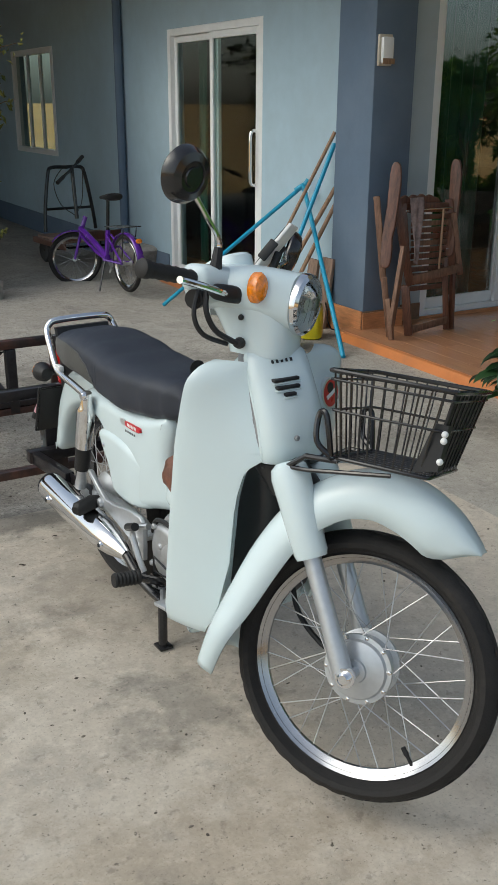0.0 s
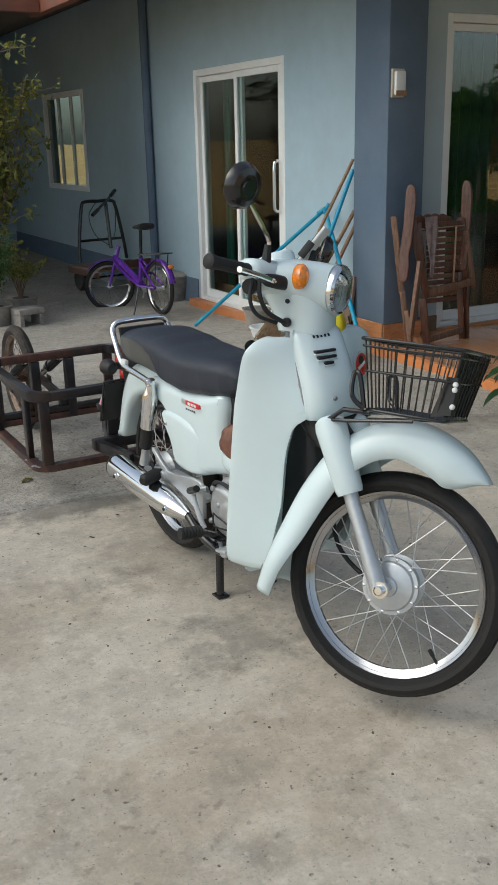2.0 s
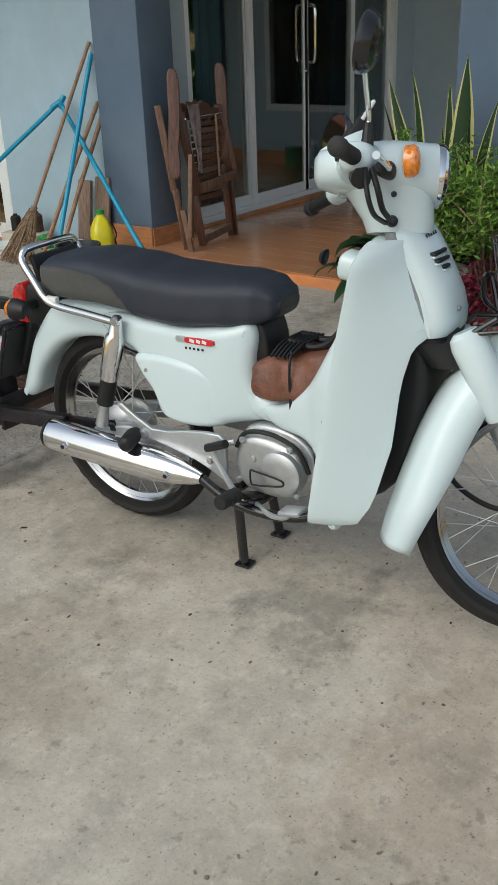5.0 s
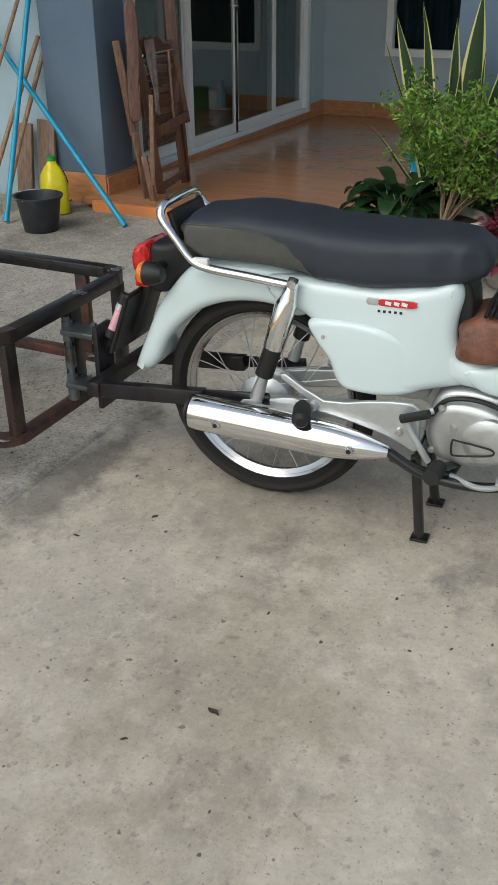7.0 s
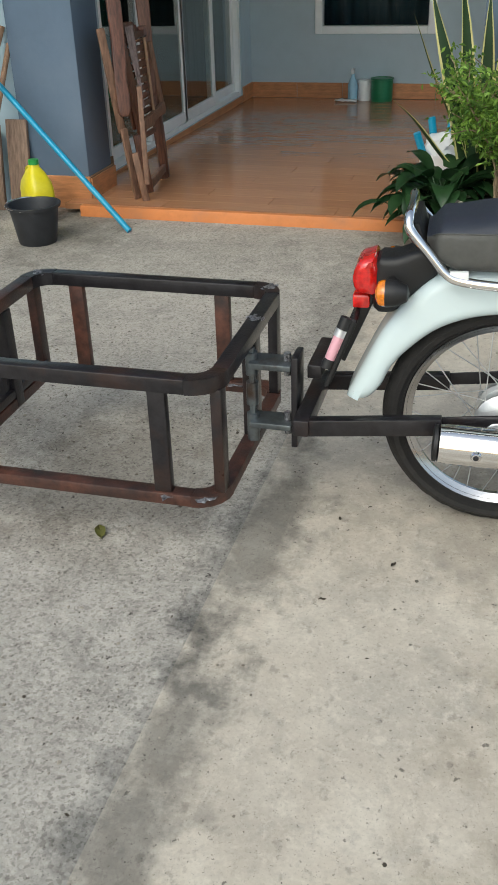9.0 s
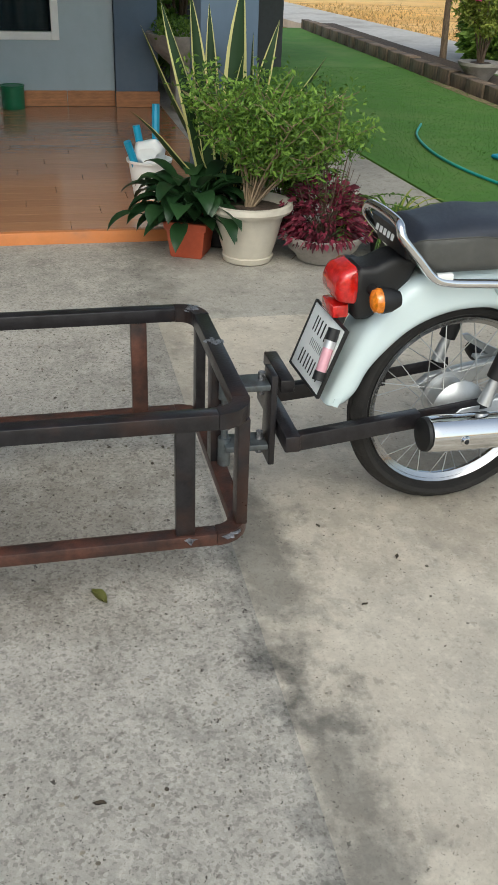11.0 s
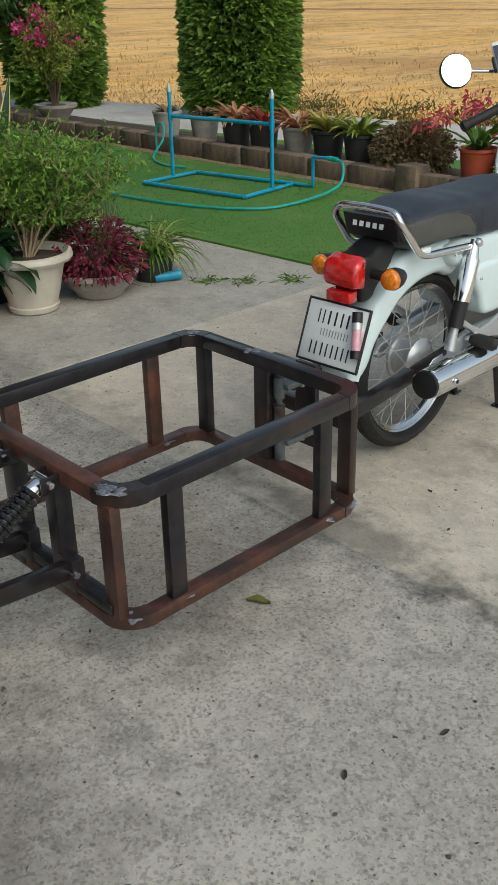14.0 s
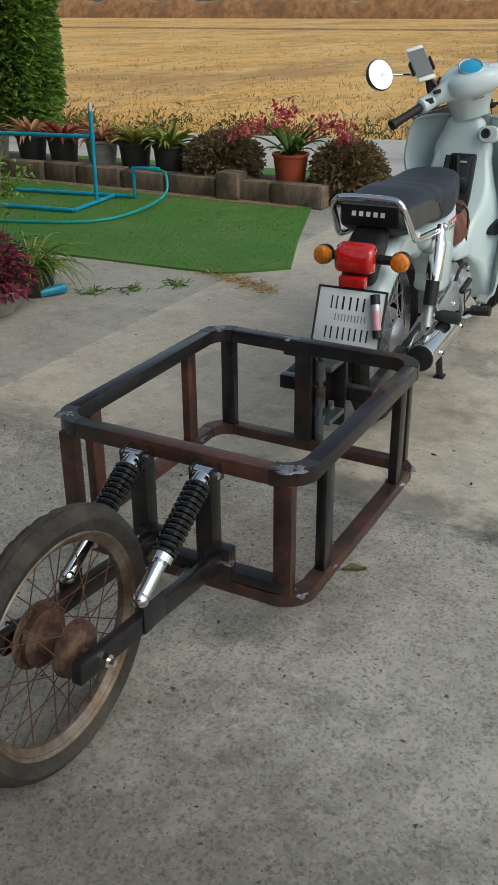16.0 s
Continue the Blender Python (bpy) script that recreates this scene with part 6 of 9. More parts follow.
    # wire basket
    bk = sp("basket", tube(bmesh.new(), [(1.085, -0.1, 0.7), (1.085, 0.1, 0.7)], 0.005, 8), "black_paint", "black wire front basket", 35, True)
    T, Bt = [(1.055, 0.14), (1.3, 0.14), (1.3, -0.14), (1.055, -0.14)], [(1.08, 0.112), (1.268, 0.112), (1.268, -0.112), (1.08, -0.112)]
    zt, zb = 0.872, 0.708

    def level(u):
        return [(b[0] + (a[0] - b[0]) * u, b[1] + (a[1] - b[1]) * u, zb + (zt - zb) * u) for a, b in zip(T, Bt)]

    def ring(u, r, inset=0.012):
        p = [Vector(q) for q in level(u)]
        out = []
        for i, q in enumerate(p):
            a, b = p[i - 1], p[(i + 1) % 4]
            out += [q + (a - q).normalized() * inset, q + ((a - q).normalized() + (b - q).normalized()) * inset * 0.3, q + (b - q).normalized() * inset]
        return tube(bmesh.new(), out, r, 8, closed=True)
    part("rim_wire", ring(1.0, 0.0048), "black_paint", bk)
    part("ring_wire", ring(0.9, 0.0026), "black_paint", bk)
    part("ring_wire", ring(0.55, 0.0026), "black_paint", bk)
    part("bottom_wire", ring(0.0, 0.0042), "black_paint", bk)
    lo_, hi_ = level(0.0), level(1.0)
    for side in range(4):
        n = (11, 9, 11, 9)[side]
        for i in range(1, n):
            a = Vector(lo_[side]).lerp(Vector(lo_[(side + 1) % 4]), i / n)
            b = Vector(hi_[side]).lerp(Vector(hi_[(side + 1) % 4]), i / n)
            part("wire", tube(bmesh.new(), [a, b], 0.0021, 6), "black_paint", bk)
    for i in range(1, 8):
        a, b = Vector(lo_[0]).lerp(Vector(lo_[3]), i / 8), Vector(lo_[1]).lerp(Vector(lo_[2]), i / 8)
        part("wire", tube(bmesh.new(), [a, b], 0.0021, 6), "black_paint", bk)
    # dark plate inside the basket's front with white clips
    bm = bmesh.new()
    loft(bm, [[Vector((1.291 + dx, y, z)) - Vector((0.03 * (zt - z) / (zt - zb), 0, 0)) for dx, y, z in ((0, -0.126, zt - 0.005), (0, 0.126, zt - 0.005), (0, 0.102, zb + 0.01), (0, -0.102, zb + 0.01))],
              [Vector((1.296 + dx, y, z)) - Vector((0.03 * (zt - z) / (zt - zb), 0, 0)) for dx, y, z in ((0, -0.126, zt - 0.005), (0, 0.126, zt - 0.005), (0, 0.102, zb + 0.01), (0, -0.102, zb + 0.01))]])
    part("front_board", bm, "black_plastic", bk, "flat black board at the basket's front", smooth=0)
    bm = bmesh.new()
    loft(bm, [[Vector((1.29, -0.119, 0.81)), Vector((1.285, -0.119, 0.725)), Vector((1.238, -0.116, 0.715)), Vector((1.264, -0.12, 0.81))],
              [Vector((1.293, -0.10, 0.81)), Vector((1.288, -0.10, 0.725)), Vector((1.238, -0.09, 0.715)), Vector((1.266, -0.10, 0.81))]])
    part("lock_block", bm, "black_plastic", bk)
    for z in (0.795, 0.783, 0.745):
        bm = bmesh.new()
        bmesh.ops.create_uvsphere(bm, u_segments=10, v_segments=6, radius=0.0065, matrix=Matrix.Translation((1.289, -0.131, z)))
        part("clip", bm, "plate_white", bk, "white plastic clip")
    for s in (-1, 1):
        part("support_bar", tube(bmesh.new(), [(0.985, s * 0.1, 0.668), (1.04, s * 0.125, 0.675), (1.2, s * 0.115, 0.698)], 0.0045, 8), "black_paint", bk)
        part("support_bar", tube(bmesh.new(), [(0.985, s * 0.1, 0.668), (1.03, s * 0.12, 0.70), (1.09, s * 0.11, 0.702)], 0.006, 8), "black_paint", bk)
        part("support_loop", tube(bmesh.new(), spline([(1.08, s * 0.12, 0.71), (1.05, s * 0.13, 0.735), (1.045, s * 0.126, 0.785), (1.062, s * 0.13, 0.785), (1.08, s * 0.12, 0.71)], 4), 0.006, 8), "black_paint", bk)
    return k, S


bike, STEERED = motorcycle()


# ---- trailer: wheel, arms, springs and hitch ----
def trailer_rear(t):
    """In the trailer's own space: its middle is at (0.93, 3.41)."""
    wx, wy = -0.035, 0.81
    hub = [(0, -0.1), (0.008, -0.1), (0.008, -0.05), (0.052, -0.045), (0.055, -0.03), (0.03, -0.027), (0.028, 0.027), (0.055, 0.03), (0.052, 0.045), (0.008, 0.05), (0.008, 0.1), (0, 0.1)]
    W = Matrix.Translation((wx, wy, 0.258)) @ pose(0, 0, 0, 0, 0, 90)
    w = wheel("trailer_wheel", t, (0, 0, 0), 0.258, 0.212, 0.03, hub, ("old_tyre", "old_rim", "rust", "rust"), 36, None, "old rusty spoked wheel")
    w.matrix_local = W
    bm = bmesh.new()
    lathe(bm, [(0.02, -0.003), (0.062, -0.003), (0.066, 0.0), (0.062, 0.003), (0.02, 0.003)], pose(0, -0.052, 0, -90), 36, True)
    part("brake_disc", bm, "rust", w, "rusty sprocket flange")
    for s in (-1, 1):
        x = wx + s * 0.085
        bm = bmesh.new()
        a, b = Vector((x, 0.36, 0.215)), Vector((x, 0.87, 0.262))
        d = (b - a)
        m = Matrix.Translation((a + b) / 2) @ pose(0, 0, 0, math.degrees(math.atan2(d.z, d.y)), 0, 0)
        box(bm, (0.022, d.length, 0.042), m, 0.003, 2)
        arm = part("swing_arm", bm, "steel_dark", t, "dark square tube trailing arm")
        part("axle_nut", tube(bmesh.new(), [(x - s * 0.02, wy, 0.258), (x + s * 0.038, wy, 0.258)], 0.006, 8), "chrome", arm)
        part("nut", tube(bmesh.new(), [(x + s * 0.012, wy, 0.258), (x + s * 0.026, wy, 0.258)], 0.013, 6), "chrome", arm, "zinc axle nut")
        part("bracket", box(bmesh.new(), (0.004, 0.07, 0.06), Matrix.Translation((x + s * 0.013, 0.65, 0.255)), 0.002), "steel_dark", arm)
        part("pivot_plate", boxed((x - 0.03, 0.361, 0.17), (x + 0.03, 0.391, 0.25), 0.003), "steel_dark", arm)
        part("pivot_bolt", tube(bmesh.new(), [(x - s * 0.03, 0.385, 0.217), (x + s * 0.035, 0.385, 0.217)], 0.008, 8), "chrome", arm)
        # spring leg
        lo, hi = Vector((x - 0.004, 0.678, 0.298)), Vector((x + 0.012, 0.412, 0.436))
        d = (hi - lo)
        bm = bmesh.new()
        tube(bm, [lo, lo + d * 0.3], [0.015, 0.016], 12)
        bmesh.ops.create_uvsphere(bm, u_segments=12, v_segments=8, radius=0.017, matrix=Matrix.Translation(lo))
        sh = part("spring_leg", bm, "chrome", t, "black coil spring shock with polished ends")
        part("damper", tube(bmesh.new(), [lo + d * 0.28, lo + d * 0.93], 0.013, 12), "black_paint", sh)
        part("collar", tube(bmesh.new(), [lo + d * 0.27, lo + d * 0.32], 0.025, 16), "chrome", sh)
        n = d.normalized()
        u = n.orthogonal().normalized()
        v = n.cross(u)
        turns, per = 13, 12
        pts = [lo + d * (0.31 + 0.58 * i / (turns * per)) + (u * math.cos(2 * math.pi * i / per) + v * math.sin(2 * math.pi * i / per)) * 0.0215 for i in range(turns * per + 1)]
        part("coil", tube(bmesh.new(), pts, 0.0052, 6), "black_paint", sh, "glossy black coil spring")
        bm = bmesh.new()
        tube(bm, [lo + d * 0.88, lo + d * 0.96, hi], [0.022, 0.02, 0.012], 14)
        part("top_mount", bm, "chrome", sh)
        bm = bmesh.new()
        tube(bm, [hi - Vector((0.02, 0, 0)), hi + Vector((0.02, 0, 0))], 0.015, 14)
        part("top_eye", bm, "chrome", sh)
        for o in (-0.026, 0.022):
            part("shock_lug", boxed((hi.x + o, 0.378, 0.415), (hi.x + o + 0.005, 0.43, 0.452), 0.0015), "steel_dark", t, "welded steel lug")
        part("lug_bolt", tube(bmesh.new(), [hi - Vector((0.034, 0, 0)), hi + Vector((0.036, 0, 0))], 0.008, 6), "chrome", sh)
    # welding scars at corners and joints
    rng = random.Random(4)
    for cx, cy, z in ((-0.285, 0.353, 0.464), (-0.265, 0.366, 0.465), (0.285, 0.353, 0.464), (-0.285, 0.353, 0.17), (-0.3, 0.215, 0.167), (-0.3, -0.22, 0.167), (-0.3, -0.31, 0.167), (0.06, -0.342, 0.465),
                      (0.3, 0.215, 0.167), (0.3, -0.22, 0.167), (-0.09, 0.376, 0.2), (0.077, 0.376, 0.2), (-0.05, 0.39, 0.172), (0.285, -0.327, 0.465)):
        bm = bmesh.new()
        rings = []
        seed = rng.uniform(0, 90)
        for j in range(5):
            ring = []
            for i in range(18):
                a = 2 * math.pi * i / 18
                r = 0.023 * (1 - j / 5) * (1 + 0.7 * noise.noise(Vector((math.cos(a) * 1.7 + seed, math.sin(a) * 1.7, 0))))
                ring.append(Vector((cx + math.cos(a) * r * 1.25, cy + math.sin(a) * r, z - 0.004 + 0.0085 * (1 - (1 - j / 4) ** 2) * (0.6 + 0.5 * noise.noise(Vector((math.cos(a) * r * 90 + seed, math.sin(a) * r * 90, 3)))))))
            rings.append(ring)
        loft(bm, rings)
        part("weld", bm, "weld", t, "bright rough welding scar")
    part("cross_tube", boxed((-0.27, 0.35, 0.175), (0.27, 0.388, 0.2), 0.003), "steel_dark", t)
    # hitch yoke that grips the motorcycle's axle
    part("hitch_post", boxed((-0.055, -0.474, 0.175), (0.02, -0.458, 0.415), 0.003), "steel_dark", t, "upright dark steel hitch post")
    part("yoke_bar", boxed((-0.13, -0.516, 0.249), (0.165, -0.478, 0.291), 0.004), "steel_dark", t, "dark square tube yoke")
    part("yoke_bar", boxed((-0.02, -0.525, 0.35), (0.16, -0.49, 0.385), 0.004), "steel_dark", t, "dark square tube yoke")
    for s, x0, x1 in ((-1, -0.108, -0.1), (1, 0.15, 0.142)):
        bm = bmesh.new()
        a, b = Vector((x0, -0.5, 0.268)), Vector((x1 + 0.005, -0.82, 0.296))
        d = b - a
        box(bm, (0.03, d.length, 0.042), Matrix.Translation((a + b) / 2) @ pose(0, 0, 0, -5.5, 0, -math.degrees(math.atan2(d.x, d.y)) + 180), 0.003, 2)
        ya = part("yoke_arm", bm, "steel_dark", t, "dark square tube yoke arm")
        bm = bmesh.new()
        a, b = Vector((x1 + 0.005, -0.80, 0.298)), Vector((x1 + 0.012, -1.0, 0.325))
        d = b - a
        box(bm, (0.006, d.length, 0.032), Matrix.Translation((a + b) / 2) @ pose(0, 0, 0, -7.5), 0.002, 2)
        part("axle_tab", bm, "steel_dark", ya)


trailer_rear(trailer_thing)


# ---- leather bag over the step-through ----
def leather_bag():
    b = thing("leather_bag", bike.matrix_world.copy(), "brown leather pouch with black straps over the motorcycle's tunnel", "bag")
    bm = pillow([(0.487, 0.553), (0.53, 0.577), (0.58, 0.584), (0.63, 0.592), (0.68, 0.603), (0.698, 0.582), (0.69, 0.545), (0.70, 0.515), (0.66, 0.508), (0.62, 0.484), (0.575, 0.474), (0.53, 0.473), (0.485, 0.482), (0.49, 0.53)], 0.1, 0.024, 4, lambda x, z: 0.74 + 0.34 * ease((0.6 - z) / 0.09), 5)
    for v in bm.verts:
        v.co += Vector((0, 1, 0)) * noise.noise(v.co * 30) * 0.012 + Vector((0, 0, 1)) * noise.noise(v.co * 25 + Vector((3, 0, 0))) * 0.006
    part("pouch", bm, "leather", b, "creased brown leather pouch", 60)
    for i in range(6):
        part("strap", tube(bmesh.new(), spline([(0.545 + i * 0.011, -0.09, 0.585 + i * 0.001), (0.55 + i * 0.011, -0.04, 0.607), (0.552 + i * 0.011, 0.05, 0.605)], 4), 0.0045, 6), "black_plastic", b, "black cord")
    part("lace", tube(bmesh.new(), spline([(0.6, -0.085, 0.6), (0.603, -0.104, 0.57), (0.603, -0.106, 0.5), (0.603, -0.105, 0.46)], 4), 0.0035, 6), "black_plastic", b, "hanging black cord")
    for y in (-0.03, 0.03):
        part("belt", tube(bmesh.new(), spline([(0.56, y, 0.607), (0.63, y, 0.60), (0.68, y, 0.625), (0.72, y * 0.8, 0.69), (0.735, y * 0.6, 0.75)], 5), 0.009, 8), "black_plastic", b, "black strap")
    return b


leather_bag()


# ---- things along the house ----
def bar(a, b, w, h, up=(0, 0, 1), bevel=0.004):
    """A rectangular bar from a to b; w across, h along up."""
    a, b = Vector(a), Vector(b)
    x = (b - a).normalized()
    y = Vector(up).cross(x)
    y = y.normalized() if y.length > 1e-3 else Vector((0, 1, 0))
    z = x.cross(y)
    return box(bmesh.new(), ((b - a).length, w, h), Matrix.Translation((a + b) / 2) @ Matrix((x, y, z)).transposed().to_4x4(), bevel, 2)


def wall_lamp():
    l = thing("wall_lamp", pose(3.548, 4.66, 1.69), "square white wall lamp with brass frame on the column", "wall lamp")
    part("back_plate", boxed((-0.045, -0.02, -0.085), (0.05, -0.001, 0.085), 0.004), "pot_cream", l)
    part("shade", boxed((-0.036, -0.05, -0.07), (0.04, -0.021, 0.07), 0.008), "frame_white", l, "milky glass shade")
    part("frame", boxed((-0.04, -0.056, -0.076), (0.044, -0.051, -0.045), 0.002), "bamboo", l, "brass trim")
    return l


wall_lamp()


def folding_chair():
    """A slatted folding chair, folded and leant on the porch wall."""
    c = thing("folding_chair", pose(3.74, 4.47, DECK, 0, 0, 4), "dark brown slatted wooden folding chair, folded against the wall", "chair")
    def at(x, y, z):
        return Vector((x - 3.74, y - 4.47, z - DECK))
    # broad curved arm boards standing upright
    for tip, foot, turn in ((at(3.543, 4.475, 1.08), at(3.445, 4.43, 0.48), -8), (at(4.045, 4.49, 1.085), at(4.005, 4.46, 0.5), 10)):
        d = foot - tip
        n = d.length
        out = [(-0.012, 0.0), (0.016, 0.008), (0.03, 0.05), (0.038, 0.2 * n), (0.036, 0.45 * n), (0.034, 0.6 * n), (0.026, 0.72 * n), (0.034, 0.84 * n), (0.028, 0.97 * n), (0.0, n), (-0.03, 0.96 * n), (-0.036, 0.7 * n), (-0.03, 0.4 * n), (-0.034, 0.12 * n), (-0.028, 0.02)]
        o = part("armrest", pillow([(x, z) for x, z in out], 0.014, 0.006, 3), "dark_wood", c, "broad curved armrest, reddish varnish")
        o.matrix_local = Matrix.Translation(tip) @ d.to_track_quat("Z", "Y").to_matrix().to_4x4() @ pose(0, 0, 0, 0, 0, turn)
    part("side_rail", bar(at(3.425, 4.51, 0.89), at(3.468, 4.46, 0.40), 0.022, 0.038), "worn_dark", c, "bleached side rail")
    part("side_rail", bar(at(3.462, 4.45, 0.42), at(3.505, 4.42, DECK), 0.02, 0.036), "worn_dark", c)
    part("stile", bar(at(3.533, 4.455, 0.865), at(3.642, 4.41, 0.36), 0.026, 0.048), "dark_wood", c, "dark side rail of the backrest")
    part("stile", bar(at(3.615, 4.485, 0.84), at(3.662, 4.45, 0.38), 0.022, 0.04), "dark_wood", c)
    part("stile", bar(at(3.985, 4.48, 0.85), at(4.03, 4.445, 0.41), 0.022, 0.045), "dark_wood", c)
    part("outer_rail", bar(at(4.005, 4.45, 0.77), at(4.078, 4.42, 0.385), 0.02, 0.036), "worn_dark", c)
    part("front_leg", bar(at(3.54, 4.375, 0.61), at(3.442, 4.34, 0.145), 0.026, 0.045), "worn_dark", c, "worn front leg, swung up")
    part("leg", bar(at(3.462, 4.40, 0.3), at(3.47, 4.36, deck_z(3.47)), 0.022, 0.034), "worn_dark", c)
    part("leg", bar(at(3.622, 4.43, 0.36), at(3.646, 4.40, deck_z(3.64)), 0.026, 0.05), "dark_wood", c)
    part("leg", bar(at(3.952, 4.44, 0.5), at(3.98, 4.41, deck_z(3.98)), 0.024, 0.038), "dark_wood", c)
    part("leg", bar(at(4.02, 4.43, 0.42), at(4.02, 4.405, deck_z(4.02)), 0.024, 0.034), "dark_wood", c)
    part("seat_rail", bar(at(3.648, 4.405, 0.395), at(4.06, 4.41, 0.43), 0.026, 0.05), "worn_dark", c, "front seat rail with worn edges")
    part("foot_rail", bar(at(3.645, 4.395, 0.085), at(3.975, 4.405, 0.11), 0.02, 0.045), "worn_dark", c, "bleached foot rail")
    for i in range(12):
        z = 0.335 + i * 0.0385
        y = 4.425 + 0.08 * (z - 0.3)
        part("slat", bar(at(3.665 - 0.01 * (i < 2), y, z), at(3.925 + 0.006 * i, y, z - 0.006), 0.012, 0.03), "worn_dark" if i % 3 == 1 else "dark_wood", c)
    crest = [(-0.17, 0.0), (-0.165, 0.04), (-0.14, 0.052), (-0.1, 0.068), (-0.07, 0.056), (-0.035, 0.07), (0.0, 0.06), (0.035, 0.07), (0.07, 0.056), (0.1, 0.064), (0.14, 0.048), (0.165, 0.04), (0.17, 0.0)]
    part("top_rail", pillow(crest, 0.012, 0.005, 3), "dark_wood", c, "carved wavy top rail").matrix_local = Matrix.Translation(at(3.73, 4.49, 0.82))
    part("cross_rail", bar(at(3.64, 4.475, 0.815), at(3.985, 4.475, 0.805), 0.016, 0.055), "dark_wood", c)
    for z in (0.8, 0.55):
        part("cross_bolt", tube(bmesh.new(), [at(3.62, 4.46, z), at(4.0, 4.46, z)], 0.006, 8), "chrome", c)
    part("stick", bar(at(3.876, 4.41, 0.40), at(3.918, 4.448, 0.80), 0.014, 0.016), "bamboo", c, "pale stick stuck through the slats")
    bm = bmesh.new()
    rows = []
    for i in range(13):
        u = i / 12
        y = 4.462 - 0.045 * u - 0.01
        wd = 0.105 * (1 - 0.75 * u ** 1.8)
        rows.append([at(3.642 + 0.022 * u + wd * v, y + 0.008 * math.sin(v * 11 + u * 5) * (0.4 + u), 0.875 - 0.36 * u - 0.03 * math.sin(v * 3.0) * u) for v in steps(0, 1, 9)])
    loft(bm, rows, False, False)
    cl = part("rag", bm, "cloth", c, "faded grey-brown rag hanging over the slats", 60)
    cl.modifiers.new("thick", "SOLIDIFY").thickness = 0.004
    return c


folding_chair()


def pipe_frame():
    """Blue plastic pipes leaning on the wall."""
    f = thing("leaning_pipework", pose(0, 0, 0), "blue plastic water pipes joined to a leaning frame", "water pipes")
    J = Vector((3.46, 5.335, 0.89))
    part("pipe", tube(bmesh.new(), [(3.085, 4.285, 0.01), J], 0.0145, 12), "pvc_blue", f)
    part("pipe", tube(bmesh.new(), [(3.0, 6.6, yard_z(3.0, 6.6) + 0.012), J], 0.0145, 12), "pvc_blue", f)
    part("joint", tube(bmesh.new(), [J + Vector((-0.03, 0.045, -0.035)), J, J + Vector((-0.012, -0.03, -0.028))], 0.019, 12), "pvc_blue", f)
    part("stub", tube(bmesh.new(), [J + Vector((0.0, -0.002, -0.01)), J + Vector((0.03, -0.012, 0.035))], 0.018, 12), "pvc_blue", f)
    p = thing("blue_pipe", pose(0, 0, 0), "long blue plastic water pipe leaning on the column", "pipe")
    part("pipe", tube(bmesh.new(), [(2.9, 4.93, yard_z(2.9, 4.93) + 0.012), (3.52, 5.08, 1.16)], 0.0145, 12), "pvc_blue", p)
    part("collar", tube(bmesh.new(), [(2.9, 4.93, yard_z(2.9, 4.93) + 0.012), (2.92, 4.935, 0.05)], 0.017, 12), "pvc_blue", p)


pipe_frame()


def broom():
    b = thing("broom", pose(0, 0, 0), "long brown stick broom with a coconut fibre brush", "broom")
    foot, tip = Vector((2.98, 5.37, -0.02)), Vector((3.53, 5.095, 1.23))
    part("handle", tube(bmesh.new(), [foot.lerp(tip, 0.2), tip], 0.0115, 10), "bamboo", b)
    bm = bmesh.new()
    rng = random.Random(3)
    top = foot.lerp(tip, 0.24)
    for i in range(170):
        a, r = rng.uniform(0, 6.28), rng.uniform(0, 1) ** 0.5
        q = Vector((2.97 + 0.06 * r * math.cos(a), 5.37 + 0.15 * r * math.sin(a), yard_z(2.97, 5.37) + rng.uniform(0.0, 0.03)))
        p = top + Vector((0.012 * r * math.cos(a), 0.03 * r * math.sin(a), rng.uniform(-0.02, 0.02)))
        mid = p.lerp(q, 0.5) + Vector((0.0, 0.015 * math.sin(a) * r, 0))
        tube(bm, [p, mid, q], 0.0022, 4)
    part("brush", bm, "straw", b, "fan of stiff brown fibres")
    for f in (0.24, 0.2):
        part("binding", tube(bmesh.new(), [foot.lerp(tip, f), foot.lerp(tip, f + 0.02)], [0.03 if f < 0.22 else 0.022, 0.02], 12), "worn_wood", b)
    for i, (a, c) in enumerate((((3.02, 5.2, -0.03), (3.53, 5.07, 0.89)), ((3.1, 5.12, -0.03), (3.53, 5.045, 0.81)))):
        s = thing("wooden_pole", pose(0, 0, 0), "brown wooden tool handle leaning on the wall", "pole", "leaning poles")
        part("stick", tube(bmesh.new(), [a, Vector(a).lerp(Vector(c), 0.5) + Vector((0, 0.01, 0)), c], 0.014, 10), "bamboo", s)


broom()


def bucket(name, x, y, r, h, mat, label, z=None, handle=True):
    z = yard_z(x, y) if z is None else z
    b = thing(name, pose(x, y, z), label, "bucket")
    bm = bmesh.new()
    lathe(bm, [(0, 0), (r * 0.72, 0), (r * 0.74, 0.004), (r * 0.95, h * 0.93), (r * 1.04, h * 0.93), (r * 1.06, h), (r * 0.98, h), (r * 0.93, h * 0.9), (r * 0.7, 0.012), (0, 0.012)], None, 32)
    part("shell", bm, mat, b)
    if handle:
        part("handle", tube(bmesh.new(), spline([(-r * 1.03, 0, h * 0.95), (-r * 0.8, r * 0.75, h * 1.0), (0, r * 1.1, h * 1.0), (r * 0.8, r * 0.75, h * 1.0), (r * 1.03, 0, h * 0.95)], 4), 0.003, 6), "chrome", b)
    return b


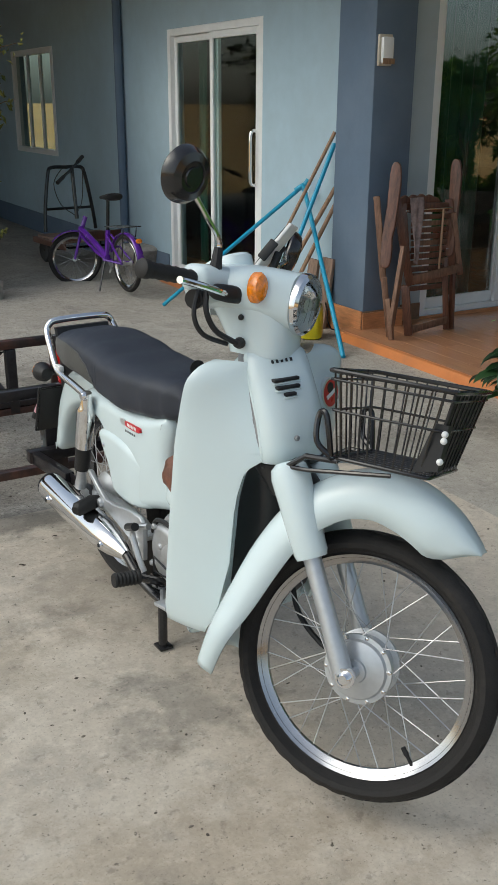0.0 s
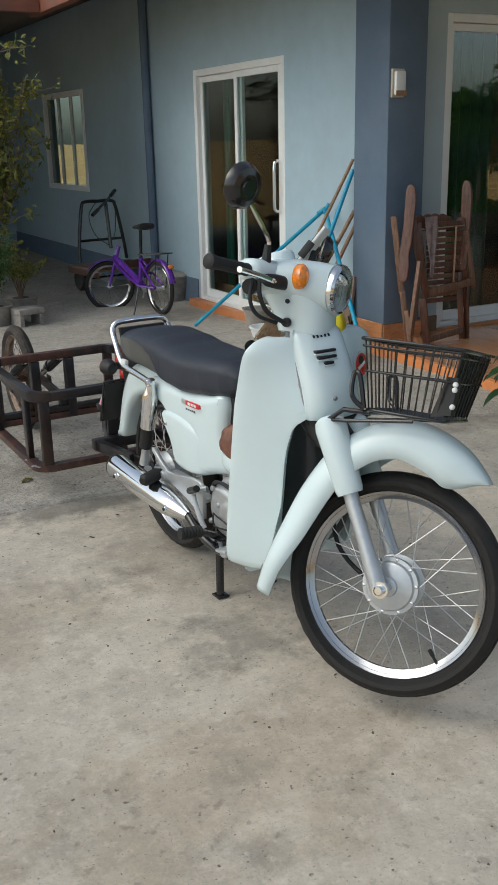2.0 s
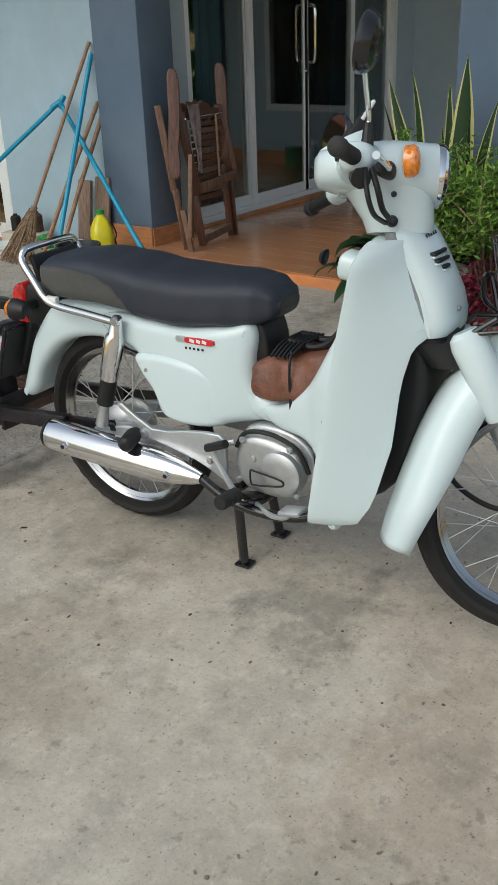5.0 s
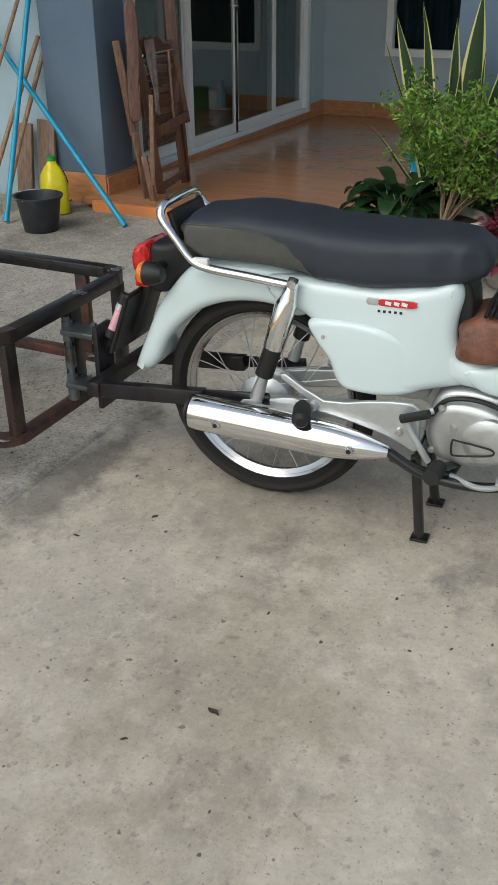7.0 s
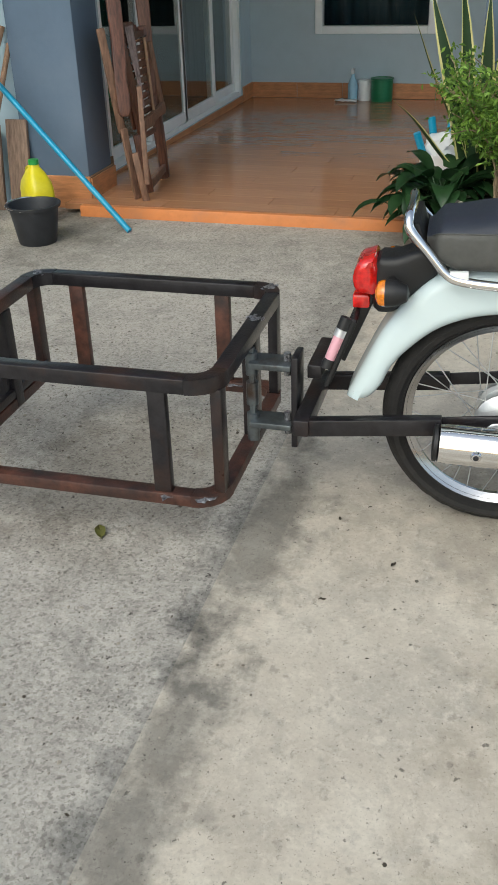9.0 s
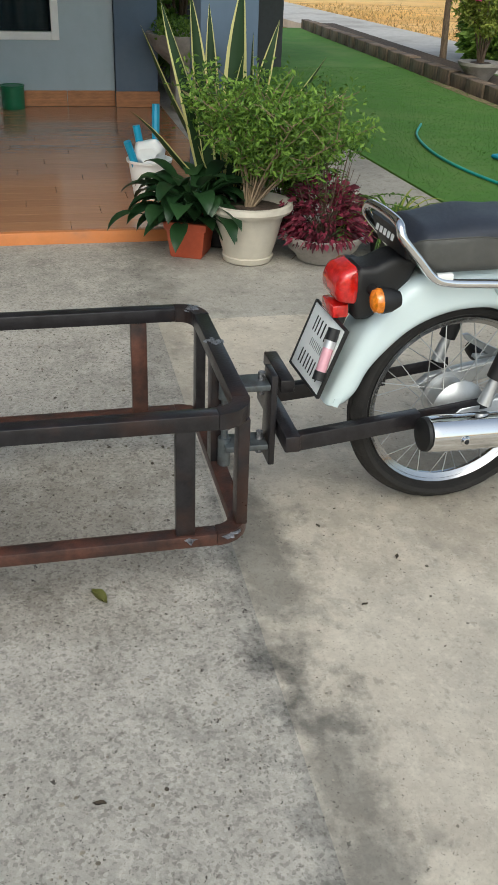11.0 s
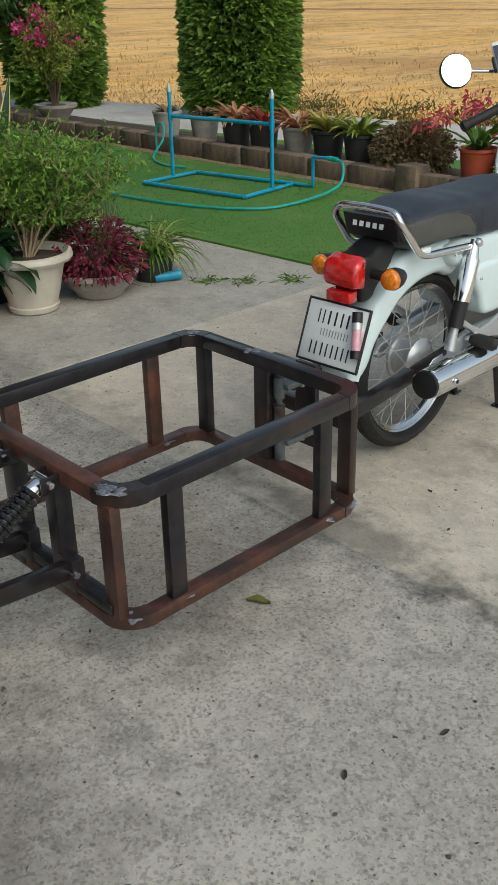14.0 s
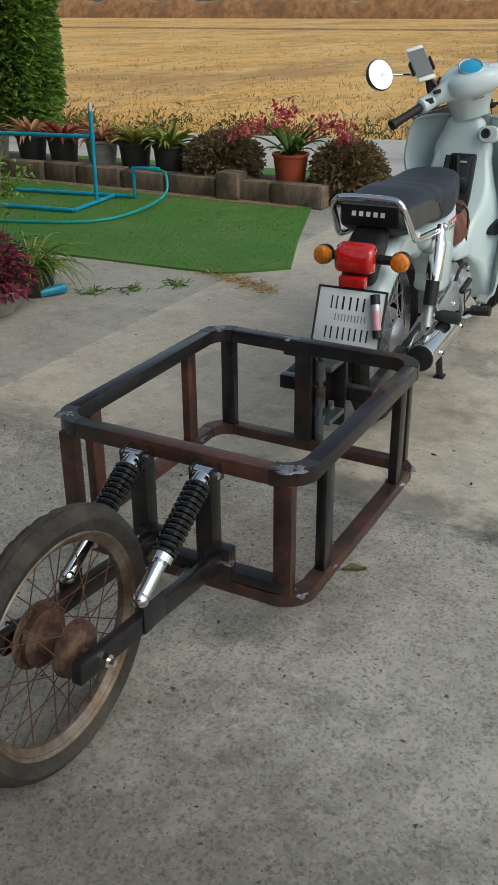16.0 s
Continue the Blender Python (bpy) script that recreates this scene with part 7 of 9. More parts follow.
bucket("bucket", 2.87, 4.67, 0.122, 0.185, "bucket", "black plastic bucket with dusty sides")
bucket("grey_pail", 3.27, 6.02, 0.11, 0.17, "pot_grey", "dusty grey pail by the door")


def jerrycan():
    c = thing("jerrycan", pose(3.22, 4.83, yard_z(3.22, 4.83), 0, 0, 50) @ Matrix.Diagonal((1.25, 1.25, 0.95, 1)), "yellow plastic oil jug with green cap", "jug")
    bm = bmesh.new()
    rings = []
    for z, a, b in ((0, 0.07, 0.045), (0.01, 0.08, 0.055), (0.17, 0.08, 0.055), (0.21, 0.072, 0.05), (0.26, 0.04, 0.034), (0.285, 0.02, 0.02), (0.3, 0.018, 0.018)):
        rings.append(oval((0, 0, z), a, b, 24, 3.5, "z"))
    loft(bm, rings)
    part("body", bm, "yellow", c)
    part("cap", tube(bmesh.new(), [(0, 0, 0.3), (0, 0, 0.325)], 0.021, 16), "leaf_cap", c, "green screw cap")
    part("handle", tube(bmesh.new(), spline([(0.03, 0, 0.28), (0.07, 0, 0.265), (0.086, 0, 0.22), (0.078, 0, 0.17)], 4), 0.011, 8), "yellow", c)
    part("cord", tube(bmesh.new(), spline([(0.06, -0.06, 0.22), (0.05, -0.075, 0.15), (0.09, -0.07, 0.1), (0.13, -0.09, 0.02), (0.2, -0.12, 0.006), (0.26, -0.08, 0.006)], 5), 0.004, 6), "black_plastic", c, "black cord")


jerrycan()


def plank_lean(x, y, w, h, label, lean=-8, mat="worn_wood"):
    z = yard_z(x, y)
    p = part("wooden_board", boxed((-0.012, -w / 2, 0), (0.012, w / 2, h), 0.003), mat)
    p.matrix_world = pose(x, y, z, 0, 8, 0)
    return tagged(p, label, "board", "leaning boards")


plank_lean(3.41, 5.19, 0.11, 0.44, "weathered grey-brown board leaning on the wall")
plank_lean(3.42, 5.04, 0.12, 0.46, "weathered brown board leaning on the wall")


def odds():
    """Tins, a tub and a box by the door."""
    for x, y, r, h, mat, lab in ((3.42, 5.86, 0.035, 0.12, "black_plastic", "black plastic bottle"), (3.47, 5.78, 0.045, 0.1, "edge_orange", "small orange tin"), (3.45, 5.68, 0.04, 0.13, "rust", "rusty brown tin"), (3.4, 5.55, 0.05, 0.09, "leaf_cap", "green plastic cup")):
        z = yard_z(x, y) + (0.1 if y > 5.6 else 0)
        o = thing("tin", pose(x, y, z), lab + " among clutter at the wall", "tin", "clutter at the wall")
        bm = bmesh.new()
        lathe(bm, [(0, 0), (r, 0), (r, h * 0.8), (r * 0.8, h * 0.88), (r * 0.45, h * 0.92), (r * 0.45, h), (0, h)], None, 18)
        part("body", bm, mat, o)
    bx = thing("white_box", pose(3.42, 5.76, yard_z(3.42, 5.76), 0, 0, 6), "dirty white plastic tray with tins on it", "tray")
    part("body", boxed((-0.09, -0.16, 0), (0.09, 0.16, 0.1), 0.012), "pot_cream", bx)
    tub = thing("plastic_tub", pose(3.12, 5.62, yard_z(3.1, 5.6)), "pale translucent plastic tub", "tub")
    bm = bmesh.new()
    lathe(bm, [(0, 0), (0.1, 0), (0.12, 0.07), (0.13, 0.07), (0.13, 0.076), (0.115, 0.076), (0.095, 0.006), (0, 0.006)], None, 28)
    part("body", bm, "plate_white", tub)


odds()


def small_bicycle():
    """A purple folding bicycle: x forward, origin under the middle."""
    b = thing("bicycle", pose(2.885, 7.59, yard_z(2.88, 7.6), 0, 5, 95.5), "small purple folding bicycle on its stand", "bicycle")
    r = 0.235
    F = Matrix.Translation((0.42, 0, 0)) @ pose(0, 0, 0, 0, 0, 62) @ Matrix.Translation((-0.42, 0, 0))      # the front end is turned aside

    def turned(o):
        o.matrix_local = F
        return o
    hub = [(0, -0.04), (0.02, -0.04), (0.02, -0.028), (0.012, -0.02), (0.012, 0.02), (0.02, 0.028), (0.02, 0.04), (0, 0.04)]
    for nm, x in (("front_wheel", 0.47), ("rear_wheel", -0.47)):
        wheel(nm, b, (x, 0, r), r, 0.2, 0.02, hub, ("tyre", "rim_steel", "rim_steel", "alloy"), 20, F if x > 0 else None, "small spoked wheel", 0.0012)
    part("frame", tube(bmesh.new(), spline([(0.36, 0, 0.5), (0.2, 0, 0.43), (0.0, 0, 0.33), (-0.12, 0, 0.27)], 4), 0.026, 12), "purple", b, "purple painted frame tube")
    part("down_tube", tube(bmesh.new(), [(0.36, 0, 0.44), (0.1, 0, 0.31), (-0.1, 0, 0.25)], 0.016, 10), "purple", b)
    part("seat_tube", tube(bmesh.new(), [(-0.1, 0, 0.24), (-0.17, 0, 0.5)], 0.02, 10), "purple", b)
    part("seat_post", tube(bmesh.new(), [(-0.165, 0, 0.48), (-0.215, 0, 0.74)], 0.014, 10), "black_paint", b)
    bm = bmesh.new()
    loft(bm, [oval((x, 0, z), w, h, 16, 2.4) for x, z, w, h in ((-0.36, 0.765, 0.03, 0.015), (-0.34, 0.765, 0.075, 0.03), (-0.28, 0.765, 0.075, 0.03), (-0.2, 0.765, 0.035, 0.022), (-0.1, 0.763, 0.02, 0.014))])
    part("saddle", bm, "black_plastic", b)
    for s in (-1, 1):
        part("seat_stay", tube(bmesh.new(), [(-0.17, s * 0.02, 0.46), (-0.47, s * 0.05, r)], 0.009, 8), "purple", b)
        part("chain_stay", tube(bmesh.new(), [(-0.1, s * 0.03, 0.25), (-0.47, s * 0.05, r)], 0.009, 8), "purple", b)
        turned(part("fork_blade", tube(bmesh.new(), [(0.4, s * 0.045, 0.45), (0.47, s * 0.045, r)], 0.012, 8), "purple", b))
        part("rack_stay", tube(bmesh.new(), [(-0.56, s * 0.06, 0.52), (-0.48, s * 0.055, r)], 0.005, 6), "black_paint", b)
    turned(part("steering_tube", tube(bmesh.new(), [(0.4, 0, 0.45), (0.345, 0, 0.6)], 0.02, 10), "purple", b))
    # stem and a wide flat bar, turned well aside
    inv = b.matrix_world.inverted()
    top, near_end, far_end = inv @ Vector((2.858, 8.17, 0.845)), inv @ Vector((2.655, 7.98, 0.745)), inv @ Vector((3.03, 8.36, 0.935))
    part("stem", tube(bmesh.new(), [inv @ Vector((2.86, 8.11, 0.42)), top], 0.017, 10), "black_paint", b)
    part("handlebar", tube(bmesh.new(), spline([near_end, near_end.lerp(top, 0.6), top, top.lerp(far_end, 0.4), far_end], 4), 0.012, 8), "black_paint", b)
    for e, f in ((near_end, 0.4), (far_end, 0.45)):
        part("grip", tube(bmesh.new(), [e, e.lerp(top, f)], 0.018, 8), "rubber", b)
    for q in (0.1, -0.1):
        part("brake_cable", tube(bmesh.new(), spline([top + Vector((0, q, 0)), top + Vector((0.1, q * 1.4, -0.12)), top + Vector((0.08, q, -0.3)), top + Vector((0.02, 0, -0.4))], 5), 0.004, 6), "black_plastic", b)
    for x0, a0, a1 in ((0.47, 40, 150), (-0.47, 20, 170)):
        bm = bmesh.new()
        rows = []
        for i in range(13):
            a = radians(a0 + (a1 - a0) * i / 12)
            rows.append([Vector((x0 + math.cos(a) * (r + 0.02 - abs(v) * 0.01), v * 0.03, r + math.sin(a) * (r + 0.02 - abs(v) * 0.01))) for v in (-1, -0.5, 0, 0.5, 1)])
        loft(bm, rows, False, False)
        fd = part("fender", bm, "purple", b, "", 60)
        if x0 > 0:
            turned(fd)
        fd.modifiers.new("thick", "SOLIDIFY").thickness = 0.004
    bm = bmesh.new()
    for y in (-0.06, -0.02, 0.02, 0.06):
        tube(bm, [(-0.24, y, 0.53), (-0.64, y, 0.53)], 0.005, 6)
    for x in (-0.26, -0.45, -0.63):
        tube(bm, [(x, -0.065, 0.53), (x, 0.065, 0.53)], 0.005, 6)
    part("rack", bm, "black_paint", b, "black rear rack")
    part("chainring", lathe(bmesh.new(), [(0.0, -0.004), (0.07, -0.004), (0.07, 0.004), (0, 0.004)], Matrix.Translation((-0.1, -0.045, 0.25)) @ pose(0, 0, 0, -90), 24), "alloy", b)
    part("crank", tube(bmesh.new(), [(-0.1, -0.06, 0.25), (-0.02, -0.06, 0.13)], 0.009, 6), "alloy", b)
    part("side_stand", tube(bmesh.new(), [(-0.12, 0.03, 0.24), (-0.2, 0.14, 0.005)], 0.008, 6), "black_paint", b)
    bm = bmesh.new()
    bmesh.ops.create_uvsphere(bm, u_segments=12, v_segments=8, radius=0.03, matrix=Matrix.Translation((-0.7, 0, 0.42)) @ Matrix.Diagonal((0.4, 1, 0.7, 1)))
    part("reflector", bm, "amber_lens", b)
    part("reflector_stem", tube(bmesh.new(), [(-0.63, 0, 0.44), (-0.7, 0, 0.42)], 0.006, 6), "black_paint", b)


small_bicycle()


def hand_cart():
    c = thing("hand_cart", pose(3.22, 9.33, yard_z(3.2, 9.3), 0, 0, 6), "black tube hand cart with a wooden box bed", "cart")
    for s in (-1, 1):
        part("handle", tube(bmesh.new(), spline([(s * 0.28, 0, 0.28), (s * 0.26, 0.02, 0.5), (s * 0.2, 0.04, 0.84), (s * 0.15, 0.05, 0.9), (0, 0.05, 0.9)], 4), 0.018, 10), "black_paint", c)
        part("wheel", lathe(bmesh.new(), [(0, -0.02), (0.06, -0.02), (0.1, -0.03), (0.12, -0.015), (0.12, 0.015), (0.1, 0.03), (0.06, 0.02), (0, 0.02)], Matrix.Translation((s * 0.34, -0.12, 0.12)) @ pose(0, 0, 0, 0, 90), 24), "rubber", c)
    part("crossbar", tube(bmesh.new(), [(-0.265, 0.02, 0.5), (0.265, 0.02, 0.5)], 0.014, 8), "black_paint", c)
    for i in range(5):
        part("board", boxed((-0.36, -0.62 + i * 0.13, 0.24), (0.36, -0.5 + i * 0.13, 0.262), 0.003), "worn_wood", c)
    part("side_board", boxed((-0.36, -0.64, 0.262), (0.36, -0.62, 0.34), 0.003), "dark_wood", c)
    part("axle", tube(bmesh.new(), [(-0.36, -0.12, 0.12), (0.36, -0.12, 0.12)], 0.012, 8), "black_paint", c)
    part("side_rail", boxed((-0.38, -0.64, 0.18), (-0.361, 0.1, 0.24), 0.003), "dark_wood", c)
    part("side_rail", boxed((0.361, -0.64, 0.18), (0.38, 0.1, 0.24), 0.003), "dark_wood", c)


hand_cart()
bk2 = thing("grey_crate", pose(3.42, 8.1, yard_z(3.4, 8.1), 0, 0, 3), "dark grey plastic crate against the wall", "crate")
bm = bmesh.new()
loft(bm, [oval((0, 0, z), a, b, 24, 5, "z") for z, a, b in ((0, 0.12, 0.17), (0.2, 0.145, 0.2), (0.215, 0.155, 0.21), (0.24, 0.155, 0.21), (0.27, 0.12, 0.17))])
part("body", bm, "pot_grey", bk2)
st = thing("small_stool", pose(1.86, 7.6, yard_z(1.86, 7.6), 0, 0, 12), "low grey concrete block stool", "stool")
part("seat", boxed((-0.12, -0.1, 0.1), (0.12, 0.1, 0.15), 0.006), "pot_grey", st)
for s in (-1, 1):
    part("leg", boxed((s * 0.095 - 0.02, -0.09, 0), (s * 0.095 + 0.02, 0.09, 0.1), 0.004), "pot_grey", st)

# small things on the porch
sb = thing("spray_bottle", pose(6.98, 3.86, deck_z(6.98)), "clear blue spray bottle with white trigger", "bottle")
bm = bmesh.new()
lathe(bm, [(0, 0), (0.04, 0), (0.042, 0.12), (0.03, 0.16), (0.014, 0.19), (0.014, 0.21), (0, 0.21)], None, 20)
part("body", bm, "pale_blue", sb)
part("trigger", boxed((-0.05, -0.012, 0.21), (0.035, 0.012, 0.25), 0.008), "frame_white", sb, "white trigger head")
rl = thing("paper_roll", pose(7.02, 3.765, deck_z(7.02)), "white paper roll standing on the porch", "roll")
bm = bmesh.new()
lathe(bm, [(0.018, 0), (0.055, 0), (0.057, 0.01), (0.057, 0.15), (0.055, 0.16), (0.018, 0.16), (0.018, 0.01)], None, 24, True)
part("body", bm, "frame_white", rl)
gt = thing("green_tin", pose(6.985, 3.62, deck_z(6.985)), "green paint tin with white rim", "tin")
bm = bmesh.new()
lathe(bm, [(0, 0), (0.085, 0), (0.088, 0.01), (0.09, 0.165), (0.095, 0.17), (0.095, 0.18), (0.08, 0.18), (0.08, 0.175), (0, 0.175)], None, 28)
part("body", bm, "tin_green", gt)
rg = thing("floor_rag", pose(6.9, 3.9, deck_z(6.9)), "crumpled white rag on the porch floor", "rag")
bm = bmesh.new()
loft(bm, [[Vector((x, y, 0.006 + 0.012 * (noise.noise(Vector((x * 30, y * 30, 1))) + 0.4))) for x in steps(-0.05, 0.05, 6)] for y in steps(-0.09, 0.09, 8)], False, False)
o = part("cloth", bm, "frame_white", rg, "", 60)
o.modifiers.new("thick", "SOLIDIFY").thickness = 0.005
wb = bucket("white_bucket", 3.98, 2.88, 0.115, 0.2, "frame_white", "white bucket with blue pipe ends and a bag", deck_z(3.98), False)
for i, (a, b) in enumerate((((0.02, 0.0, 0.03), (0.05, 0.06, 0.36)), ((-0.02, 0.03, 0.03), (-0.06, 0.12, 0.3)), ((0.0, -0.03, 0.03), (0.09, -0.05, 0.46)))):
    part("pipe_end", tube(bmesh.new(), [a, b], 0.02, 10), "pvc_blue", wb, "blue plastic pipe end")
bm = bmesh.new()
bmesh.ops.create_icosphere(bm, subdivisions=3, radius=0.085, matrix=Matrix.Translation((0.02, 0, 0.215)))
for v in bm.verts:
    v.co += v.normal * noise.noise(v.co * 22) * 0.03
part("plastic_bag", bm, "frame_white", wb, "crumpled white plastic bag")


# ---- plants ----
def leaves(name, pts, dirs, length, width, material, parent, label="", droop=0.25, seed=1, kind="", fold=0.25, smooth=0):
    """Many small folded leaves: a base point and a way for each. length: metres, or one a leaf."""
    rng = np.random.default_rng(seed)
    p, d = np.asarray(pts, float), np.asarray(dirs, float)
    n = len(p)
    d = d / np.linalg.norm(d, axis=1, keepdims=True)
    L = np.broadcast_to(np.asarray(length, float), (n,)) * rng.uniform(0.7, 1.25, n)
    W = np.broadcast_to(np.asarray(width, float), (n,)) * rng.uniform(0.75, 1.2, n)
    r = rng.normal(size=(n, 3))
    s = np.cross(d, r)
    s /= np.linalg.norm(s, axis=1, keepdims=True)
    u = np.cross(s, d)
    down = np.array([0, 0, -1.0])
    mid = p + d * (L * 0.5)[:, None] + down * (L * droop * 0.25)[:, None]
    tip = p + d * L[:, None] + down * (L * droop)[:, None]
    a = mid + s * (W * 0.5)[:, None] + u * (W * fold)[:, None]
    b = mid - s * (W * 0.5)[:, None] + u * (W * fold)[:, None]
    v = np.stack([p, a, tip, b, mid], 1).reshape(-1, 3)
    k = np.arange(n)[:, None] * 5
    f = np.concatenate([k + [0, 1, 4], k + [1, 2, 4], k + [2, 3, 4], k + [3, 0, 4]]).tolist()
    me = bpy.data.meshes.new(name)
    me.from_pydata(v.tolist(), [], f)
    me.materials.append(M[material])
    ob = new(name, me)
    if parent:
        ob.parent = parent
    if label:
        ob["label"] = label
    if kind:
        ob["kind"] = kind
    return ob


def blade(bm, base, way, length, width, bend, seg=6, twist=0.0, fold=0.2):
    """A long strap leaf that starts along way and bends over."""
    base, d = Vector(base), Vector(way).normalized()
    side = d.cross(Vector((0, 0, 1)))
    side = side.normalized() if side.length > 0.05 else Vector((math.cos(twist), math.sin(twist), 0))
    rows = []
    p = base.copy()
    for i in range(seg + 1):
        u = i / seg
        w = width * (0.55 + 1.2 * u * (1 - u) * 1.6) * (1 - u ** 4) + 0.0006
        n = side.cross(d).normalized()
        rows.append([p + side * w / 2 + n * w * fold, p, p - side * w / 2 + n * w * fold])
        d = (d + Vector((0, 0, -1)) * bend / seg * (0.4 + 1.4 * u)).normalized()
        p = p + d * length / seg
    loft(bm, rows, False, False)


def pot(name, x, y, z, profile, mat, label, soil=None, group="", square=False):
    t = thing(name, pose(x, y, z, 0, 0, 20 if square else 0), label, "plant pot", group)
    bm = bmesh.new()
    lathe(bm, profile, None, 4 if square else 36)
    part("pot", bm, mat, t, "", 30 if square else 40)
    if soil:
        bm = bmesh.new()
        lathe(bm, [(0, soil[1] + 0.01), (soil[0] * 0.6, soil[1] + 0.006), (soil[0], soil[1])], None, 4 if square else 24)
        part("soil", bm, "soil", t)
    return t


def rand_dir(rng, up=0.4):
    v = Vector((rng.gauss(0, 1), rng.gauss(0, 1), rng.gauss(0, 1)))
    v.normalize()
    v.z += up
    return v.normalized()


def shrub(t, base, height, radius, n_leaf, leaf_len, leaf_w, mat, seed, stems=14, twig_r=0.004, bark="bark", lean=(0, 0), label="", sub=5):
    """Stems that fork twice, with small leaves along the outer twigs."""
    rng = random.Random(seed)
    base = Vector(base)
    bm = bmesh.new()
    spots = []
    for i in range(stems):
        a = 2 * math.pi * (i + rng.uniform(-0.3, 0.3)) / stems
        r = radius * rng.uniform(0.25, 1.0)
        tip = base + Vector((math.cos(a) * r + lean[0], math.sin(a) * r + lean[1], height * rng.uniform(0.55, 1.0)))
        mid = base.lerp(tip, 0.45) + Vector((-math.cos(a), -math.sin(a), 0)) * r * 0.14
        tube(bm, spline([base + Vector((math.cos(a), math.sin(a), 0)) * twig_r * 2, mid, tip], 3), [twig_r * (1 - 0.12 * q) for q in range(7)], 5)
        for j in range(sub):
            u = rng.uniform(0.35, 1.0)
            p = (mid.lerp(tip, (u - 0.35) / 0.65))
            q = p + Vector((rng.uniform(-1, 1), rng.uniform(-1, 1), rng.uniform(0.0, 1.0))) * radius * 0.42
            tube(bm, [p, p.lerp(q, 0.5) + Vector((0, 0, 0.01)), q], [twig_r * 0.5, twig_r * 0.4, twig_r * 0.25], 4)
            spots.append((p, q))
    part("stem_mass", bm, bark, t, "thin woody stems")
    P, D = [], []
    for i in range(n_leaf):
        p, q = spots[rng.randrange(len(spots))]
        u = rng.uniform(0.1, 1.08)
        c = p.lerp(q, u) + Vector((rng.gauss(0, 1), rng.gauss(0, 1), rng.gauss(0, 1))) * radius * 0.055
        P.append(c)
        D.append(rand_dir(rng, 0.5))
    leaves("foliage", P, D, leaf_len, leaf_w, mat, t, label, 0.2, seed, "stuff")


POT_W = [(0.000, 0), (0.099, 0), (0.111, 0.006), (0.118, 0.03), (0.110, 0.034), (0.127, 0.09), (0.153, 0.2), (0.165, 0.225), (0.190, 0.232), (0.199, 0.246), (0.194, 0.268), (0.179, 0.272), (0.169, 0.262), (0.153, 0.2), (0.000, 0.19)]
wp = pot("potted_shrub", 3.0, 2.55, 0.0, POT_W, "pot_cream", "feathery green shrub in a cream round pot", (0.16, 0.235))
shrub(wp, (0, 0, 0.23), 0.5, 0.42, 10500, 0.034, 0.014, "leaf_fresh", 11, 16, 0.0065, "twig", (0.03, -0.12), sub=13, label="fine feathery green leaves")
POT_O = [(0, 0), (0.095, 0), (0.105, 0.01), (0.125, 0.13), (0.137, 0.133), (0.14, 0.165), (0.128, 0.168), (0.118, 0.14), (0, 0.135)]
op = pot("potted_lily", 3.11, 2.795, 0.0, POT_O, "terracotta", "broad-leaved dark green plant in a square orange pot", (0.11, 0.15), square=True)
rng = random.Random(21)
bm = bmesh.new()
for i in range(95):
    a = rng.uniform(0, 6.283)
    up = rng.uniform(0.2, 1.9)
    st = Vector((math.cos(a), math.sin(a), up)).normalized() * rng.uniform(0.08, 0.22)
    b0 = Vector((rng.uniform(-0.04, 0.04), rng.uniform(-0.04, 0.04), 0.15))
    blade(bm, b0 + st, (math.cos(a), math.sin(a), up * 0.5), rng.uniform(0.13, 0.2), rng.uniform(0.07, 0.1), rng.uniform(1.0, 2.2), 6, 0, 0.16)
    tube(bm, [b0, b0 + st], 0.003, 4)
part("foliage", bm, "leaf_lily", op, "broad glossy dark leaves", 50)
BOWL = [(0, 0), (0.1, 0), (0.115, 0.008), (0.12, 0.025), (0.16, 0.06), (0.178, 0.1), (0.19, 0.105), (0.192, 0.125), (0.178, 0.128), (0.165, 0.1), (0, 0.09)]
bw = pot("potted_red_plant", 2.97, 2.205, 0.0, BOWL, "pot_grey", "dark red leafy plant in a wide stone bowl", (0.165, 0.11))
rng = random.Random(31)
P, D = [], []
for i in range(1000):
    v = rand_dir(rng, 0.55)
    r = rng.uniform(0.5, 1.0)
    P.append(Vector((v.x * 0.21, v.y * 0.21, 0.13 + max(v.z, 0) * 0.24)) * 1.0 * r + Vector((0, 0, 0.13 * (1 - r))))
    D.append(Vector((v.x, v.y, v.z * 0.6 + 0.1)))
leaves("foliage", P, D, 0.05, 0.024, "leaf_red", bw, "dark red pointed leaves", 0.5, 5, "stuff")
bm = bmesh.new()
for i in range(50):
    v = rand_dir(rng, 0.9)
    tube(bm, [(0, 0, 0.1), (v.x * 0.12, v.y * 0.12, 0.1 + v.z * 0.18), (v.x * 0.2, v.y * 0.2, 0.12 + v.z * 0.4)], [0.003, 0.002, 0.001], 4)
part("stem_mass", bm, "bark", bw, "dry thin twigs")
